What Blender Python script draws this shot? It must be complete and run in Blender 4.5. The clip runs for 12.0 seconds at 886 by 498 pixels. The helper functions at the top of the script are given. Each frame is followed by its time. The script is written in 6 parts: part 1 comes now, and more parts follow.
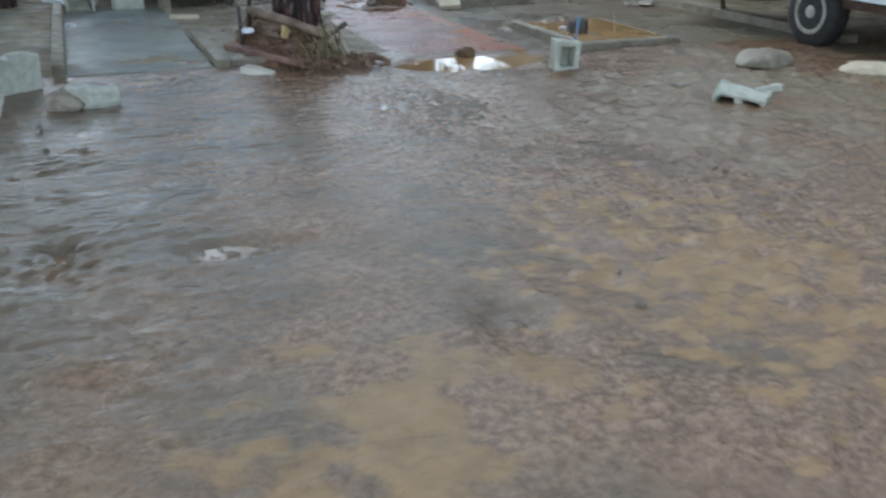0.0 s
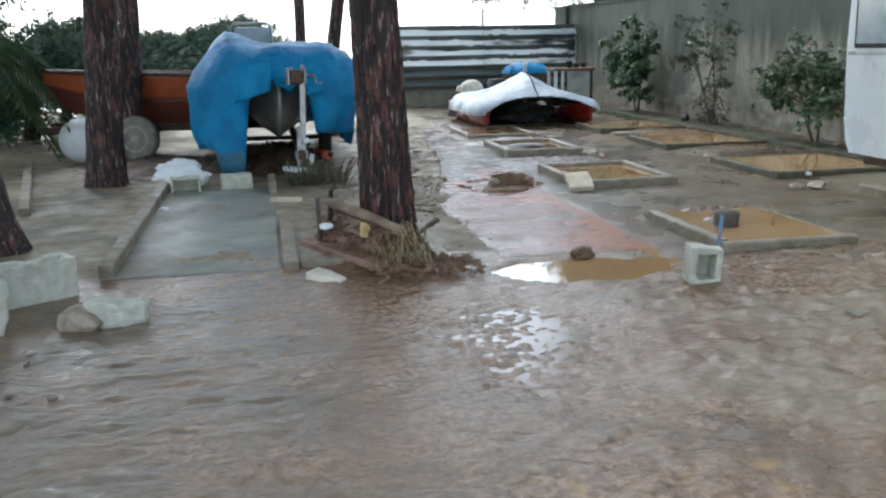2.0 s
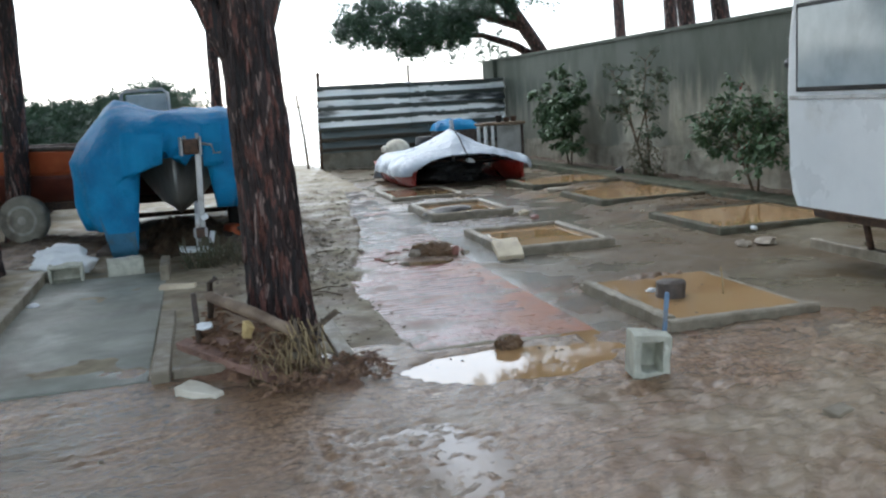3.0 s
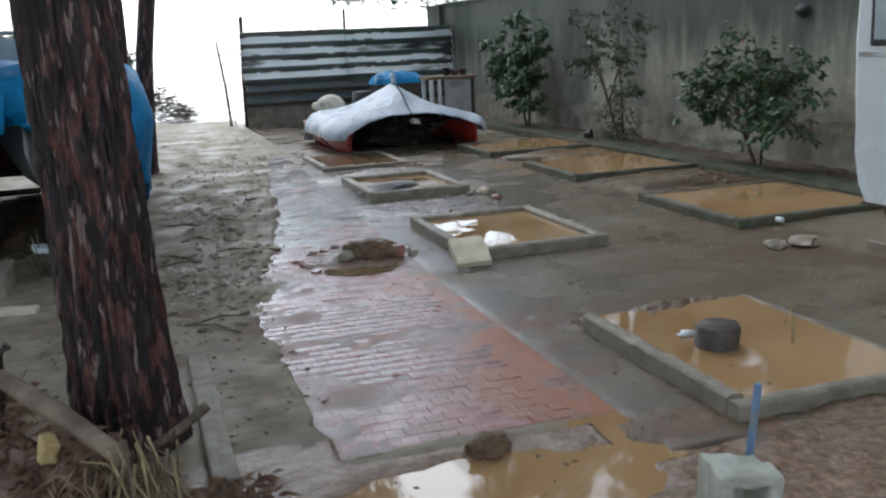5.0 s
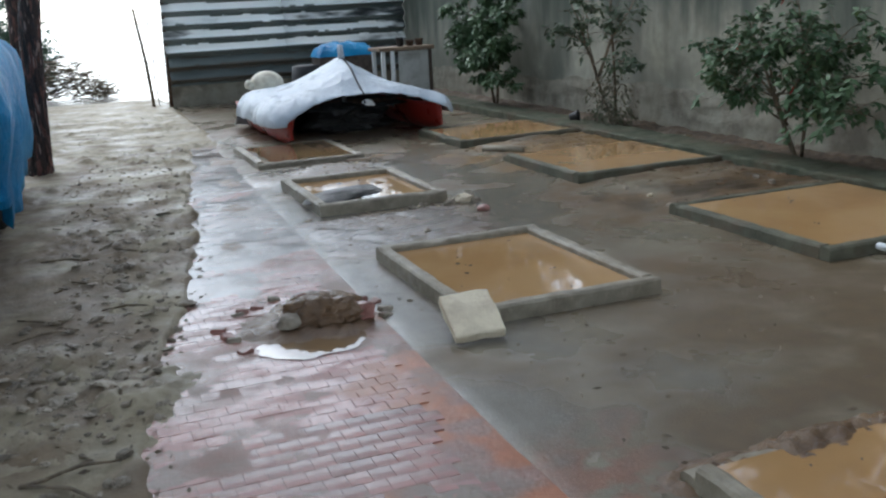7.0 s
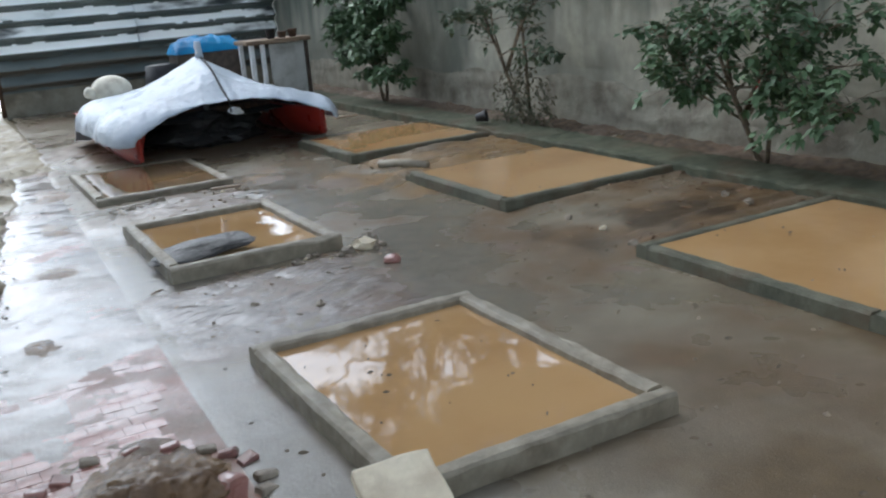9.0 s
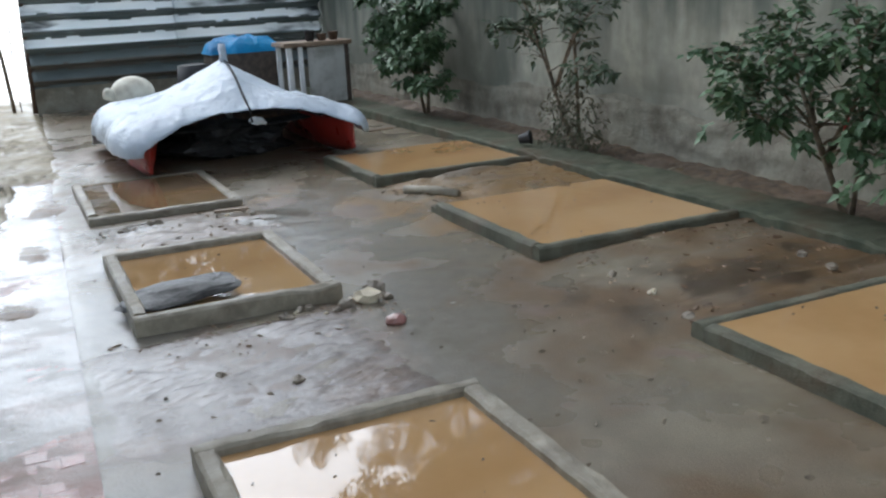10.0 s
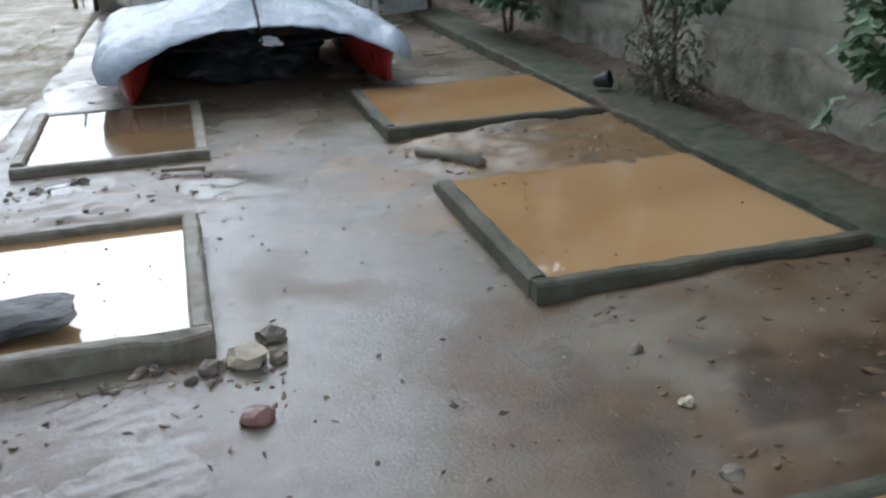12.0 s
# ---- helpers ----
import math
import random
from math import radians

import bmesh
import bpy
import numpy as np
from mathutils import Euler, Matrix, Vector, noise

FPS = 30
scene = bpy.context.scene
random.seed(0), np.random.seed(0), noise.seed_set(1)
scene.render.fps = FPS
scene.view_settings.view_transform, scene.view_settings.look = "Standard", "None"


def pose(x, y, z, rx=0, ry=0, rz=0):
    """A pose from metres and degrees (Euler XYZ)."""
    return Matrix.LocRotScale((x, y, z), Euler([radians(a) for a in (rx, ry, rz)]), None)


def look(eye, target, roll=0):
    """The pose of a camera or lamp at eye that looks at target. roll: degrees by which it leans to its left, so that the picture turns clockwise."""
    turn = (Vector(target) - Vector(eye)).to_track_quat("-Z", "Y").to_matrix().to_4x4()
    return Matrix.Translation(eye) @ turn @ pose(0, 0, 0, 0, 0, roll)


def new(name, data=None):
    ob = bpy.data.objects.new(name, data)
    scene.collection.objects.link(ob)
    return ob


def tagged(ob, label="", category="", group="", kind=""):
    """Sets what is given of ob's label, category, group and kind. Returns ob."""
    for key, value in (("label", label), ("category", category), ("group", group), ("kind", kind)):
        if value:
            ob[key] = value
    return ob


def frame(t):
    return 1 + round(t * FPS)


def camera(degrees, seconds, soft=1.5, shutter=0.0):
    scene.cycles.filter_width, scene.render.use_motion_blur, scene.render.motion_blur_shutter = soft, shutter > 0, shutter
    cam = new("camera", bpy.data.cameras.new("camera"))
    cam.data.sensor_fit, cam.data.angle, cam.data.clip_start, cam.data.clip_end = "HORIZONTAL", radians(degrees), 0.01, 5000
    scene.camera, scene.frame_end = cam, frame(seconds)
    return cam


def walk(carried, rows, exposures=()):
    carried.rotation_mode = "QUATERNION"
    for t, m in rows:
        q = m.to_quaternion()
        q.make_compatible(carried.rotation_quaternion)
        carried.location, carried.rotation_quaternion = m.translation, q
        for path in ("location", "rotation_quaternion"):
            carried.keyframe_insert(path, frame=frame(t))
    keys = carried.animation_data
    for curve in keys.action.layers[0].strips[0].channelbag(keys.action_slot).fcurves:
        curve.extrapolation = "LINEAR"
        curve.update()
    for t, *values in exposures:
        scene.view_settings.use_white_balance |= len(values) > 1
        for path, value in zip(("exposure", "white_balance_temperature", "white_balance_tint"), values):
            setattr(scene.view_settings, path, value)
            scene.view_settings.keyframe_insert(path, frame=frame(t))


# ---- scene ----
cam = camera(50.6, 12.0, soft=2.2, shutter=0.25)
EXPOSURES = ((0, 1.4, 5550, 3), (0.6, 1.47, 5550, 3), (1.5, 1.57, 5650, 3.5), (2.0, 1.57, 5900, 5), (2.5, 1.5, 5950, 6), (3, 1.35, 5900, 6), (5, 1.05, 5900, 7), (7.5, 1.25, 5800, 6), (9.5, 1.45, 5850, 7), (10.5, 1.36, 5850, 7), (11.5, 1.36, 5750, 7), (12, 1.25, 5700, 7))
PATH = [
    (0, (-0.29, -1.032, 1.398), (0.379, 0.702, 0.66), 0.1),
    (0.5, (-0.036, -0.781, 1.422), (0.454, 1.062, 0.821), 0.6),
    (1, (0.17, -0.397, 1.423), (0.643, 1.488, 0.95), 3.0),
    (1.5, (0.372, -0.123, 1.47), (0.811, 1.786, 1.065), -0.4),
    (2, (0.617, 0.225, 1.471), (0.976, 2.146, 1.043), -1.1),
    (2.5, (0.857, 0.665, 1.422), (1.448, 2.535, 1.03), -2.0),
    (3, (1.07, 1.133, 1.483), (1.551, 3.048, 1.165), -3.3),
    (5, (1.622, 3.236, 1.497), (2.213, 5.098, 1.069), -2.7),
    (5.5, (1.748, 3.805, 1.515), (2.294, 5.683, 1.096), -2.5),
    (6, (1.865, 4.318, 1.482), (2.552, 6.136, 1.008), -2.5),
    (6.5, (2.022, 4.852, 1.514), (2.685, 6.677, 1.034), -3.6),
    (7, (2.095, 5.317, 1.498), (2.788, 7.126, 0.998), -3.1),
    (7.5, (2.19, 5.742, 1.548), (2.901, 7.546, 1.06), -3.8),
    (9.5, (2.985, 7.354, 1.521), (3.915, 9.033, 0.958), -4.7),
    (10, (3.326, 7.708, 1.546), (4.128, 9.459, 1.004), -3.0),
    (10.5, (3.765, 8.076, 1.491), (4.54, 9.824, 0.905), -2.1),
    (11, (4.151, 8.401, 1.485), (5.019, 10.088, 0.853), -0.9),
    (11.5, (4.5, 8.742, 1.499), (5.206, 10.502, 0.863), -0.3),
    (12, (4.788, 9.142, 1.502), (5.272, 10.938, 0.768), -2.2),
]
walk(cam, [(t, look(eye, target, roll)) for t, eye, target, roll in PATH], EXPOSURES)

# ---- world and light ----
world = bpy.data.worlds.new("overcast")
scene.world = world
world.use_nodes = True
wn, wl = world.node_tree.nodes, world.node_tree.links
sky = wn.new("ShaderNodeTexSky")
sky.sky_type = "NISHITA"
sky.sun_disc = False
sky.sun_elevation, sky.sun_rotation = radians(44), radians(-11)
sky.dust_density, sky.air_density = 1.5, 1.0
pale = wn.new("ShaderNodeHueSaturation")
pale.inputs["Saturation"].default_value = 0.38
wl.new(sky.outputs[0], pale.inputs["Color"])
wl.new(pale.outputs[0], wn["Background"].inputs["Color"])
wn["Background"].inputs["Strength"].default_value = 0.15
sun = new("sun", bpy.data.lights.new("sun", "SUN"))
sun.data.energy, sun.data.angle, sun.data.color = 0.6, radians(60), (1.0, 0.98, 0.95)
sun.matrix_world = look((-2.4, 12, 11.8), (0, 0, 0))

# ---- materials ----


def surf(name, c1, c2, scale=6.0, c3=None, scale3=1.2, cover=0.5, rough=(0.5, 0.8), bump=0.3, bscale=40.0, metal=0.0,
         stretch=(1, 1, 1), spread=0.0, rscale=2.0, depth=0.01, spec=0.5, edge=0.12):
    """Two colours by grain, a third by large stains, gloss by its own wet patches, fine relief."""
    m = bpy.data.materials.new(name)
    m.use_nodes = True
    n, l = m.node_tree.nodes, m.node_tree.links
    b = n["Principled BSDF"]
    co = n.new("ShaderNodeTexCoord")
    mp = n.new("ShaderNodeMapping")
    mp.inputs["Scale"].default_value = stretch
    l.new(co.outputs["Object"], mp.inputs["Vector"])

    def nz(s, det=5.0, ro=0.6):
        t = n.new("ShaderNodeTexNoise")
        t.inputs["Scale"].default_value, t.inputs["Detail"].default_value, t.inputs["Roughness"].default_value = s, det, ro
        l.new(mp.outputs[0], t.inputs["Vector"])
        return t.outputs["Fac"]

    def ramp(src, a, z):
        r = n.new("ShaderNodeMapRange")
        r.interpolation_type = "SMOOTHSTEP"
        r.inputs["From Min"].default_value, r.inputs["From Max"].default_value = a, z
        l.new(src, r.inputs["Value"])
        return r.outputs["Result"]

    def mix(fac, a, z):
        x = n.new("ShaderNodeMix")
        x.data_type = "RGBA"
        if hasattr(fac, "is_linked"):
            l.new(fac, x.inputs[0])
        else:
            x.inputs[0].default_value = fac
        for sock, v in ((x.inputs[6], a), (x.inputs[7], z)):
            if isinstance(v, tuple):
                sock.default_value = (*v, 1)
            else:
                l.new(v, sock)
        return x.outputs[2]

    col = mix(ramp(nz(scale), 0.32, 0.68), c1, c2)
    if c3:
        col = mix(ramp(nz(scale3), cover - edge, cover + edge), c3, col)
    if spread:
        oi = n.new("ShaderNodeObjectInfo")
        hs = n.new("ShaderNodeHueSaturation")
        mr = n.new("ShaderNodeMapRange")
        mr.inputs["To Min"].default_value, mr.inputs["To Max"].default_value = 1 - spread, 1 + spread
        l.new(oi.outputs["Random"], mr.inputs["Value"])
        l.new(mr.outputs[0], hs.inputs["Value"])
        l.new(col, hs.inputs["Color"])
        col = hs.outputs[0]
    l.new(col, b.inputs["Base Color"])
    rr = n.new("ShaderNodeMapRange")
    rr.inputs["From Min"].default_value, rr.inputs["From Max"].default_value = 0.38, 0.62
    rr.inputs["To Min"].default_value, rr.inputs["To Max"].default_value = rough
    l.new(nz(rscale, 4.0), rr.inputs["Value"])
    l.new(rr.outputs[0], b.inputs["Roughness"])
    b.inputs["Metallic"].default_value = metal
    b.inputs["Specular IOR Level"].default_value = spec
    if bump:
        bp = n.new("ShaderNodeBump")
        bp.inputs["Strength"].default_value, bp.inputs["Distance"].default_value = bump, depth
        l.new(nz(bscale, 6.0, 0.65), bp.inputs["Height"])
        l.new(bp.outputs[0], b.inputs["Normal"])
    return m


def add_tone_patch(m, colour, cx, cy, rx, ry, scale, soft=0.035, rough=None):
    """A ragged patch of another colour about a place of the ground: stains, shade."""
    n, l = m.node_tree.nodes, m.node_tree.links
    bsdf = n["Principled BSDF"]
    co, mp, ln = n.new("ShaderNodeTexCoord"), n.new("ShaderNodeMapping"), n.new("ShaderNodeVectorMath")
    mp.inputs["Location"].default_value = (-cx / rx, -cy / ry, 0)
    mp.inputs["Scale"].default_value = (1 / rx, 1 / ry, 0)
    ln.operation = "LENGTH"
    t, k, r = n.new("ShaderNodeTexNoise"), n.new("ShaderNodeMath"), n.new("ShaderNodeMapRange")
    t.inputs["Scale"].default_value, t.inputs["Detail"].default_value = scale, 6
    k.operation = "MULTIPLY_ADD"
    k.inputs[1].default_value = -0.22
    r.interpolation_type = "SMOOTHSTEP"
    r.inputs["From Min"].default_value, r.inputs["From Max"].default_value = 0.395 - soft, 0.395 + soft
    l.new(co.outputs["Object"], mp.inputs["Vector"])
    l.new(co.outputs["Object"], t.inputs["Vector"])
    l.new(mp.outputs[0], ln.inputs[0])
    l.new(ln.outputs["Value"], k.inputs[0])
    l.new(t.outputs["Fac"], k.inputs[2])
    l.new(k.outputs[0], r.inputs["Value"])
    grain, tone = n.new("ShaderNodeTexNoise"), n.new("ShaderNodeMix")
    grain.inputs["Scale"].default_value, grain.inputs["Detail"].default_value = 9.0, 6
    l.new(co.outputs["Object"], grain.inputs["Vector"])
    tone.data_type = "RGBA"
    tone.inputs[6].default_value, tone.inputs[7].default_value = (*[v * 0.62 for v in colour], 1), (*[v * 1.38 for v in colour], 1)
    l.new(grain.outputs["Fac"], tone.inputs[0])
    x = n.new("ShaderNodeMix")
    x.data_type = "RGBA"
    l.new(r.outputs[0], x.inputs[0])
    l.new(bsdf.inputs["Base Color"].links[0].from_socket, x.inputs[6])
    l.new(tone.outputs[2], x.inputs[7])
    l.new(x.outputs[2], bsdf.inputs["Base Color"])
    if rough is not None:
        y = n.new("ShaderNodeMix")
        l.new(r.outputs[0], y.inputs[0])
        l.new(bsdf.inputs["Roughness"].links[0].from_socket, y.inputs[2])
        y.inputs[3].default_value = rough
        l.new(y.outputs[0], bsdf.inputs["Roughness"])


MUD = surf("wet_mud", (0.125, 0.071, 0.038), (0.325, 0.205, 0.12), 30.0, (0.20, 0.125, 0.072), 0.8, 0.43, (0.06, 0.27), 0.5, 60, rscale=1.7, depth=0.008, edge=0.14, spec=0.46)


# Dark trees mirrored in the left mud, put into its colour as olive.
add_tone_patch(MUD, (0.105, 0.085, 0.055), -1.7, 3.0, 3.0, 6.0, 1.4, 0.2)
add_tone_patch(MUD, (0.31, 0.19, 0.08), 1.9, 1.7, 0.85, 1.2, 6.5, 0.09)
add_tone_patch(MUD, (0.27, 0.17, 0.075), 0.35, 1.0, 0.7, 0.6, 3.6, 0.06)
MURK = surf("murky_water", (0.21, 0.135, 0.07), (0.26, 0.165, 0.08), 1.5, (0.17, 0.12, 0.08), 1.2, 0.45, (0.012, 0.03), 0.05, 9, depth=0.004, spec=0.85)
SILT = surf("grey_silt", (0.245, 0.205, 0.135), (0.345, 0.295, 0.20), 9.0, (0.185, 0.142, 0.088), 2.4, 0.40, (0.4, 0.8), 0.7, 38, depth=0.012, spec=0.25)
CONCRETE = surf("wet_concrete", (0.155, 0.128, 0.086), (0.22, 0.186, 0.126), 4.2, (0.14, 0.098, 0.06), 0.6, 0.45, (0.14, 0.48), 0.4, 70, rscale=1.1, depth=0.006, edge=0.16, spec=0.38)
WETFILM = surf("water_on_mud", (0.17, 0.108, 0.062), (0.21, 0.138, 0.082), 2.0, (0.225, 0.14, 0.07), 0.8, 0.42, (0.01, 0.06), 0.2, 20, depth=0.005)
SOIL = surf("brown_silt", (0.10, 0.056, 0.028), (0.19, 0.112, 0.055), 5.0, (0.24, 0.145, 0.065), 1.6, 0.40, (0.12, 0.5), 0.8, 30, rscale=1.5, depth=0.018)
KERB = surf("kerb_concrete", (0.22, 0.188, 0.132), (0.335, 0.29, 0.212), 10.0, (0.15, 0.118, 0.076), 3.0, 0.44, (0.35, 0.7), 0.7, 60, depth=0.008)
DARKKERB = surf("mossy_kerb", (0.085, 0.086, 0.06), (0.152, 0.145, 0.102), 8.0, (0.13, 0.092, 0.056), 2.0, 0.42, (0.5, 0.8), 0.8, 50, depth=0.01, spec=0.2)
WALLKERB = surf("green_kerb", (0.066, 0.074, 0.05), (0.122, 0.125, 0.086), 8.0, (0.10, 0.075, 0.046), 2.0, 0.42, (0.6, 0.85), 0.8, 50, depth=0.01, spec=0.12)
SLAB = surf("slab_concrete", (0.21, 0.222, 0.182), (0.29, 0.295, 0.245), 3.0, (0.15, 0.13, 0.096), 0.9, 0.40, (0.35, 0.65), 0.35, 50, depth=0.006, spec=0.35)
BRICK = surf("red_brick", (0.25, 0.105, 0.085), (0.345, 0.165, 0.138), 12.0, (0.24, 0.14, 0.112), 1.5, 0.5, (0.03, 0.45), 0.3, 40, spread=0.25, rscale=7.0, depth=0.004, spec=0.46, stretch=(0.6, 1.5, 1))
FILM = surf("silt_film", (0.285, 0.15, 0.115), (0.22, 0.145, 0.108), 3.6, (0.20, 0.155, 0.118), 1.7, 0.42, (0.2, 0.55), 0.5, 40, rscale=2.4, depth=0.006, spec=0.34)
WETSILT = surf("flooded_silt", (0.175, 0.148, 0.124), (0.22, 0.188, 0.158), 5.0, (0.22, 0.145, 0.112), 1.8, 0.42, (0.06, 0.34), 0.4, 26, rscale=2.6, depth=0.005, spec=0.4)
COMBED = surf("combed_silt", (0.15, 0.12, 0.098), (0.215, 0.178, 0.148), 7.0, (0.17, 0.115, 0.08), 1.9, 0.42, (0.07, 0.34), 0.5, 36, rscale=2.8, depth=0.006, spec=0.4)
WATER = surf("muddy_water", (0.43, 0.255, 0.112), (0.47, 0.29, 0.132), 1.2, (0.38, 0.22, 0.092), 0.8, 0.45, (0.01, 0.022), 0.03, 9, depth=0.003, spec=0.85)
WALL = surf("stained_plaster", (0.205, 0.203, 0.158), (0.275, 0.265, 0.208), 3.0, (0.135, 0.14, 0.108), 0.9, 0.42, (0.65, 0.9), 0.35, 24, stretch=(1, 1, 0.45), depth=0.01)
WALLBASE = surf("rough_render", (0.255, 0.23, 0.175), (0.355, 0.325, 0.25), 5.0, (0.155, 0.13, 0.092), 2.0, 0.42, (0.7, 0.95), 0.8, 18, depth=0.02)

def bark_material():
    """Dark wet bark: long ragged plates, rust-red on their faces, a few pale flakes, deep upright furrows."""
    m = bpy.data.materials.new("pine_bark")
    m.use_nodes = True
    n, l = m.node_tree.nodes, m.node_tree.links
    b = n["Principled BSDF"]
    co = n.new("ShaderNodeTexCoord")

    def nz(scale, sz, det, ro):
        mp, t = n.new("ShaderNodeMapping"), n.new("ShaderNodeTexNoise")
        mp.inputs["Scale"].default_value = (1, 1, sz)
        t.inputs["Scale"].default_value, t.inputs["Detail"].default_value, t.inputs["Roughness"].default_value = scale, det, ro
        t.inputs["Distortion"].default_value = 0.35
        l.new(co.outputs["Object"], mp.inputs["Vector"])
        l.new(mp.outputs[0], t.inputs["Vector"])
        return t.outputs["Fac"]

    def ramp(src, a, z):
        r = n.new("ShaderNodeMapRange")
        r.interpolation_type = "SMOOTHSTEP"
        r.inputs["From Min"].default_value, r.inputs["From Max"].default_value = a, z
        l.new(src, r.inputs["Value"])
        return r.outputs["Result"]

    def mix(fac, a, z):
        x = n.new("ShaderNodeMix")
        x.data_type = "RGBA"
        l.new(fac, x.inputs[0])
        for sock, v in ((x.inputs[6], a), (x.inputs[7], z)):
            if isinstance(v, tuple):
                sock.default_value = (*v, 1)
            else:
                l.new(v, sock)
        return x.outputs[2]

    plate = nz(20, 0.13, 3.0, 0.6)
    fine = nz(90, 0.35, 6.0, 0.65)
    col = mix(ramp(fine, 0.3, 0.7), (0.014, 0.008, 0.007), (0.055, 0.03, 0.025))
    col = mix(ramp(nz(23, 0.27, 1.6, 0.45), 0.52, 0.60), col, mix(ramp(fine, 0.35, 0.65), (0.085, 0.032, 0.024), (0.19, 0.078, 0.056)))
    col = mix(ramp(nz(34, 0.17, 2.0, 0.5), 0.61, 0.66), col, (0.31, 0.215, 0.18))
    col = mix(ramp(plate, 0.36, 0.46), (0.010, 0.007, 0.006), col)
    l.new(col, b.inputs["Base Color"])
    b.inputs["Roughness"].default_value = 0.6
    b1, b2 = n.new("ShaderNodeBump"), n.new("ShaderNodeBump")
    b1.inputs["Strength"].default_value, b1.inputs["Distance"].default_value = 1.0, 0.03
    b2.inputs["Strength"].default_value, b2.inputs["Distance"].default_value = 0.7, 0.008
    l.new(ramp(plate, 0.34, 0.6), b1.inputs["Height"])
    l.new(fine, b2.inputs["Height"])
    l.new(b1.outputs[0], b2.inputs["Normal"])
    l.new(b2.outputs[0], b.inputs["Normal"])
    return m


BARK = bark_material()
WOOD = surf("weathered_wood", (0.20, 0.14, 0.095), (0.33, 0.245, 0.165), 14.0, (0.13, 0.085, 0.055), 3.0, 0.42, (0.5, 0.85), 0.5, 50, stretch=(0.3, 1, 1))
LITTER = surf("leaf_litter", (0.115, 0.058, 0.032), (0.32, 0.19, 0.105), 26.0, (0.20, 0.105, 0.06), 5.0, 0.45, (0.4, 0.75), 0.9, 60, depth=0.02)
YELLOWFOAM = surf("yellowed_foam", (0.55, 0.40, 0.16), (0.68, 0.53, 0.26), 14.0, (0.36, 0.24, 0.11), 5.0, 0.42, (0.7, 0.9), 0.5, 60)
DARKWOOD = surf("soaked_wood", (0.045, 0.033, 0.026), (0.10, 0.075, 0.055), 14.0, None, rough=(0.4, 0.7), bump=0.6, bscale=40)
TWIG = surf("twig", (0.10, 0.075, 0.05), (0.22, 0.17, 0.11), 20.0, rough=(0.6, 0.9), bump=0.4)
STRAW = surf("dry_straw", (0.27, 0.195, 0.095), (0.46, 0.35, 0.19), 20.0, rough=(0.6, 0.9), bump=0.2)
PINKWOOD = surf("reddish_plank", (0.21, 0.115, 0.085), (0.34, 0.205, 0.155), 12.0, (0.14, 0.085, 0.06), 3.0, 0.42, (0.5, 0.8), 0.5, 50)
STONE = surf("pale_limestone", (0.60, 0.505, 0.355), (0.75, 0.655, 0.475), 8.0, (0.42, 0.32, 0.21), 3.0, 0.34, (0.55, 0.85), 0.7, 45, depth=0.01)
ROCK = surf("muddy_stone", (0.22, 0.185, 0.135), (0.40, 0.34, 0.26), 10.0, (0.16, 0.122, 0.085), 4.0, 0.46, (0.45, 0.8), 0.8, 40, spread=0.22, depth=0.01)
BLOCK = surf("concrete_block", (0.47, 0.475, 0.385), (0.63, 0.625, 0.515), 14.0, (0.32, 0.29, 0.215), 3.0, 0.38, (0.6, 0.9), 1.0, 50, depth=0.012)
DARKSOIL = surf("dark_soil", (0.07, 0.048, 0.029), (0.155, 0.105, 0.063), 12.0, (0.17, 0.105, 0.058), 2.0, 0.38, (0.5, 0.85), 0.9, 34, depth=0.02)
SLATE = surf("black_slate", (0.022, 0.021, 0.019), (0.06, 0.056, 0.05), 14.0, (0.11, 0.098, 0.08), 5.0, 0.28, (0.4, 0.65), 0.8, 40)
BLUE = surf("blue_tarpaulin", (0.012, 0.23, 0.49), (0.02, 0.285, 0.56), 3.0, (0.01, 0.15, 0.34), 1.6, 0.40, (0.4, 0.58), 0.9, 9, depth=0.05, spec=0.32)
MUDDYBLUE = surf("muddy_tarpaulin", (0.045, 0.155, 0.25), (0.07, 0.20, 0.31), 6.0, (0.10, 0.13, 0.135), 3.0, 0.42, (0.5, 0.75), 0.8, 12, depth=0.04, spec=0.25)
SILVER = surf("silver_tarpaulin", (0.56, 0.63, 0.70), (0.64, 0.70, 0.76), 3.0, (0.44, 0.49, 0.54), 1.2, 0.36, (0.22, 0.42), 0.7, 14, depth=0.03)
RED = surf("red_gelcoat", (0.30, 0.022, 0.016), (0.38, 0.035, 0.022), 4.0, (0.2, 0.03, 0.02), 2.0, 0.4, (0.2, 0.45), 0.1, 30)
ORANGE = surf("orange_paint", (0.50, 0.11, 0.042), (0.58, 0.15, 0.056), 4.0, (0.34, 0.08, 0.035), 1.5, 0.43, (0.35, 0.6), 0.2, 30)
MAROON = surf("maroon_paint", (0.13, 0.03, 0.02), (0.19, 0.05, 0.03), 4.0, rough=(0.45, 0.7), bump=0.2)
HULL = surf("grey_hull", (0.44, 0.45, 0.42), (0.56, 0.57, 0.54), 4.0, (0.26, 0.25, 0.22), 2.0, 0.4, (0.3, 0.55), 0.1)
VANWHITE = surf("white_caravan_skin", (0.72, 0.755, 0.77), (0.80, 0.83, 0.84), 1.5, (0.55, 0.55, 0.52), 1.1, 0.28, (0.25, 0.42), 0.06, 18)
WHITE = surf("white_plastic", (0.76, 0.79, 0.80), (0.86, 0.88, 0.88), 5.0, (0.56, 0.54, 0.50), 2.5, 0.32, (0.35, 0.6), 0.15, 30)
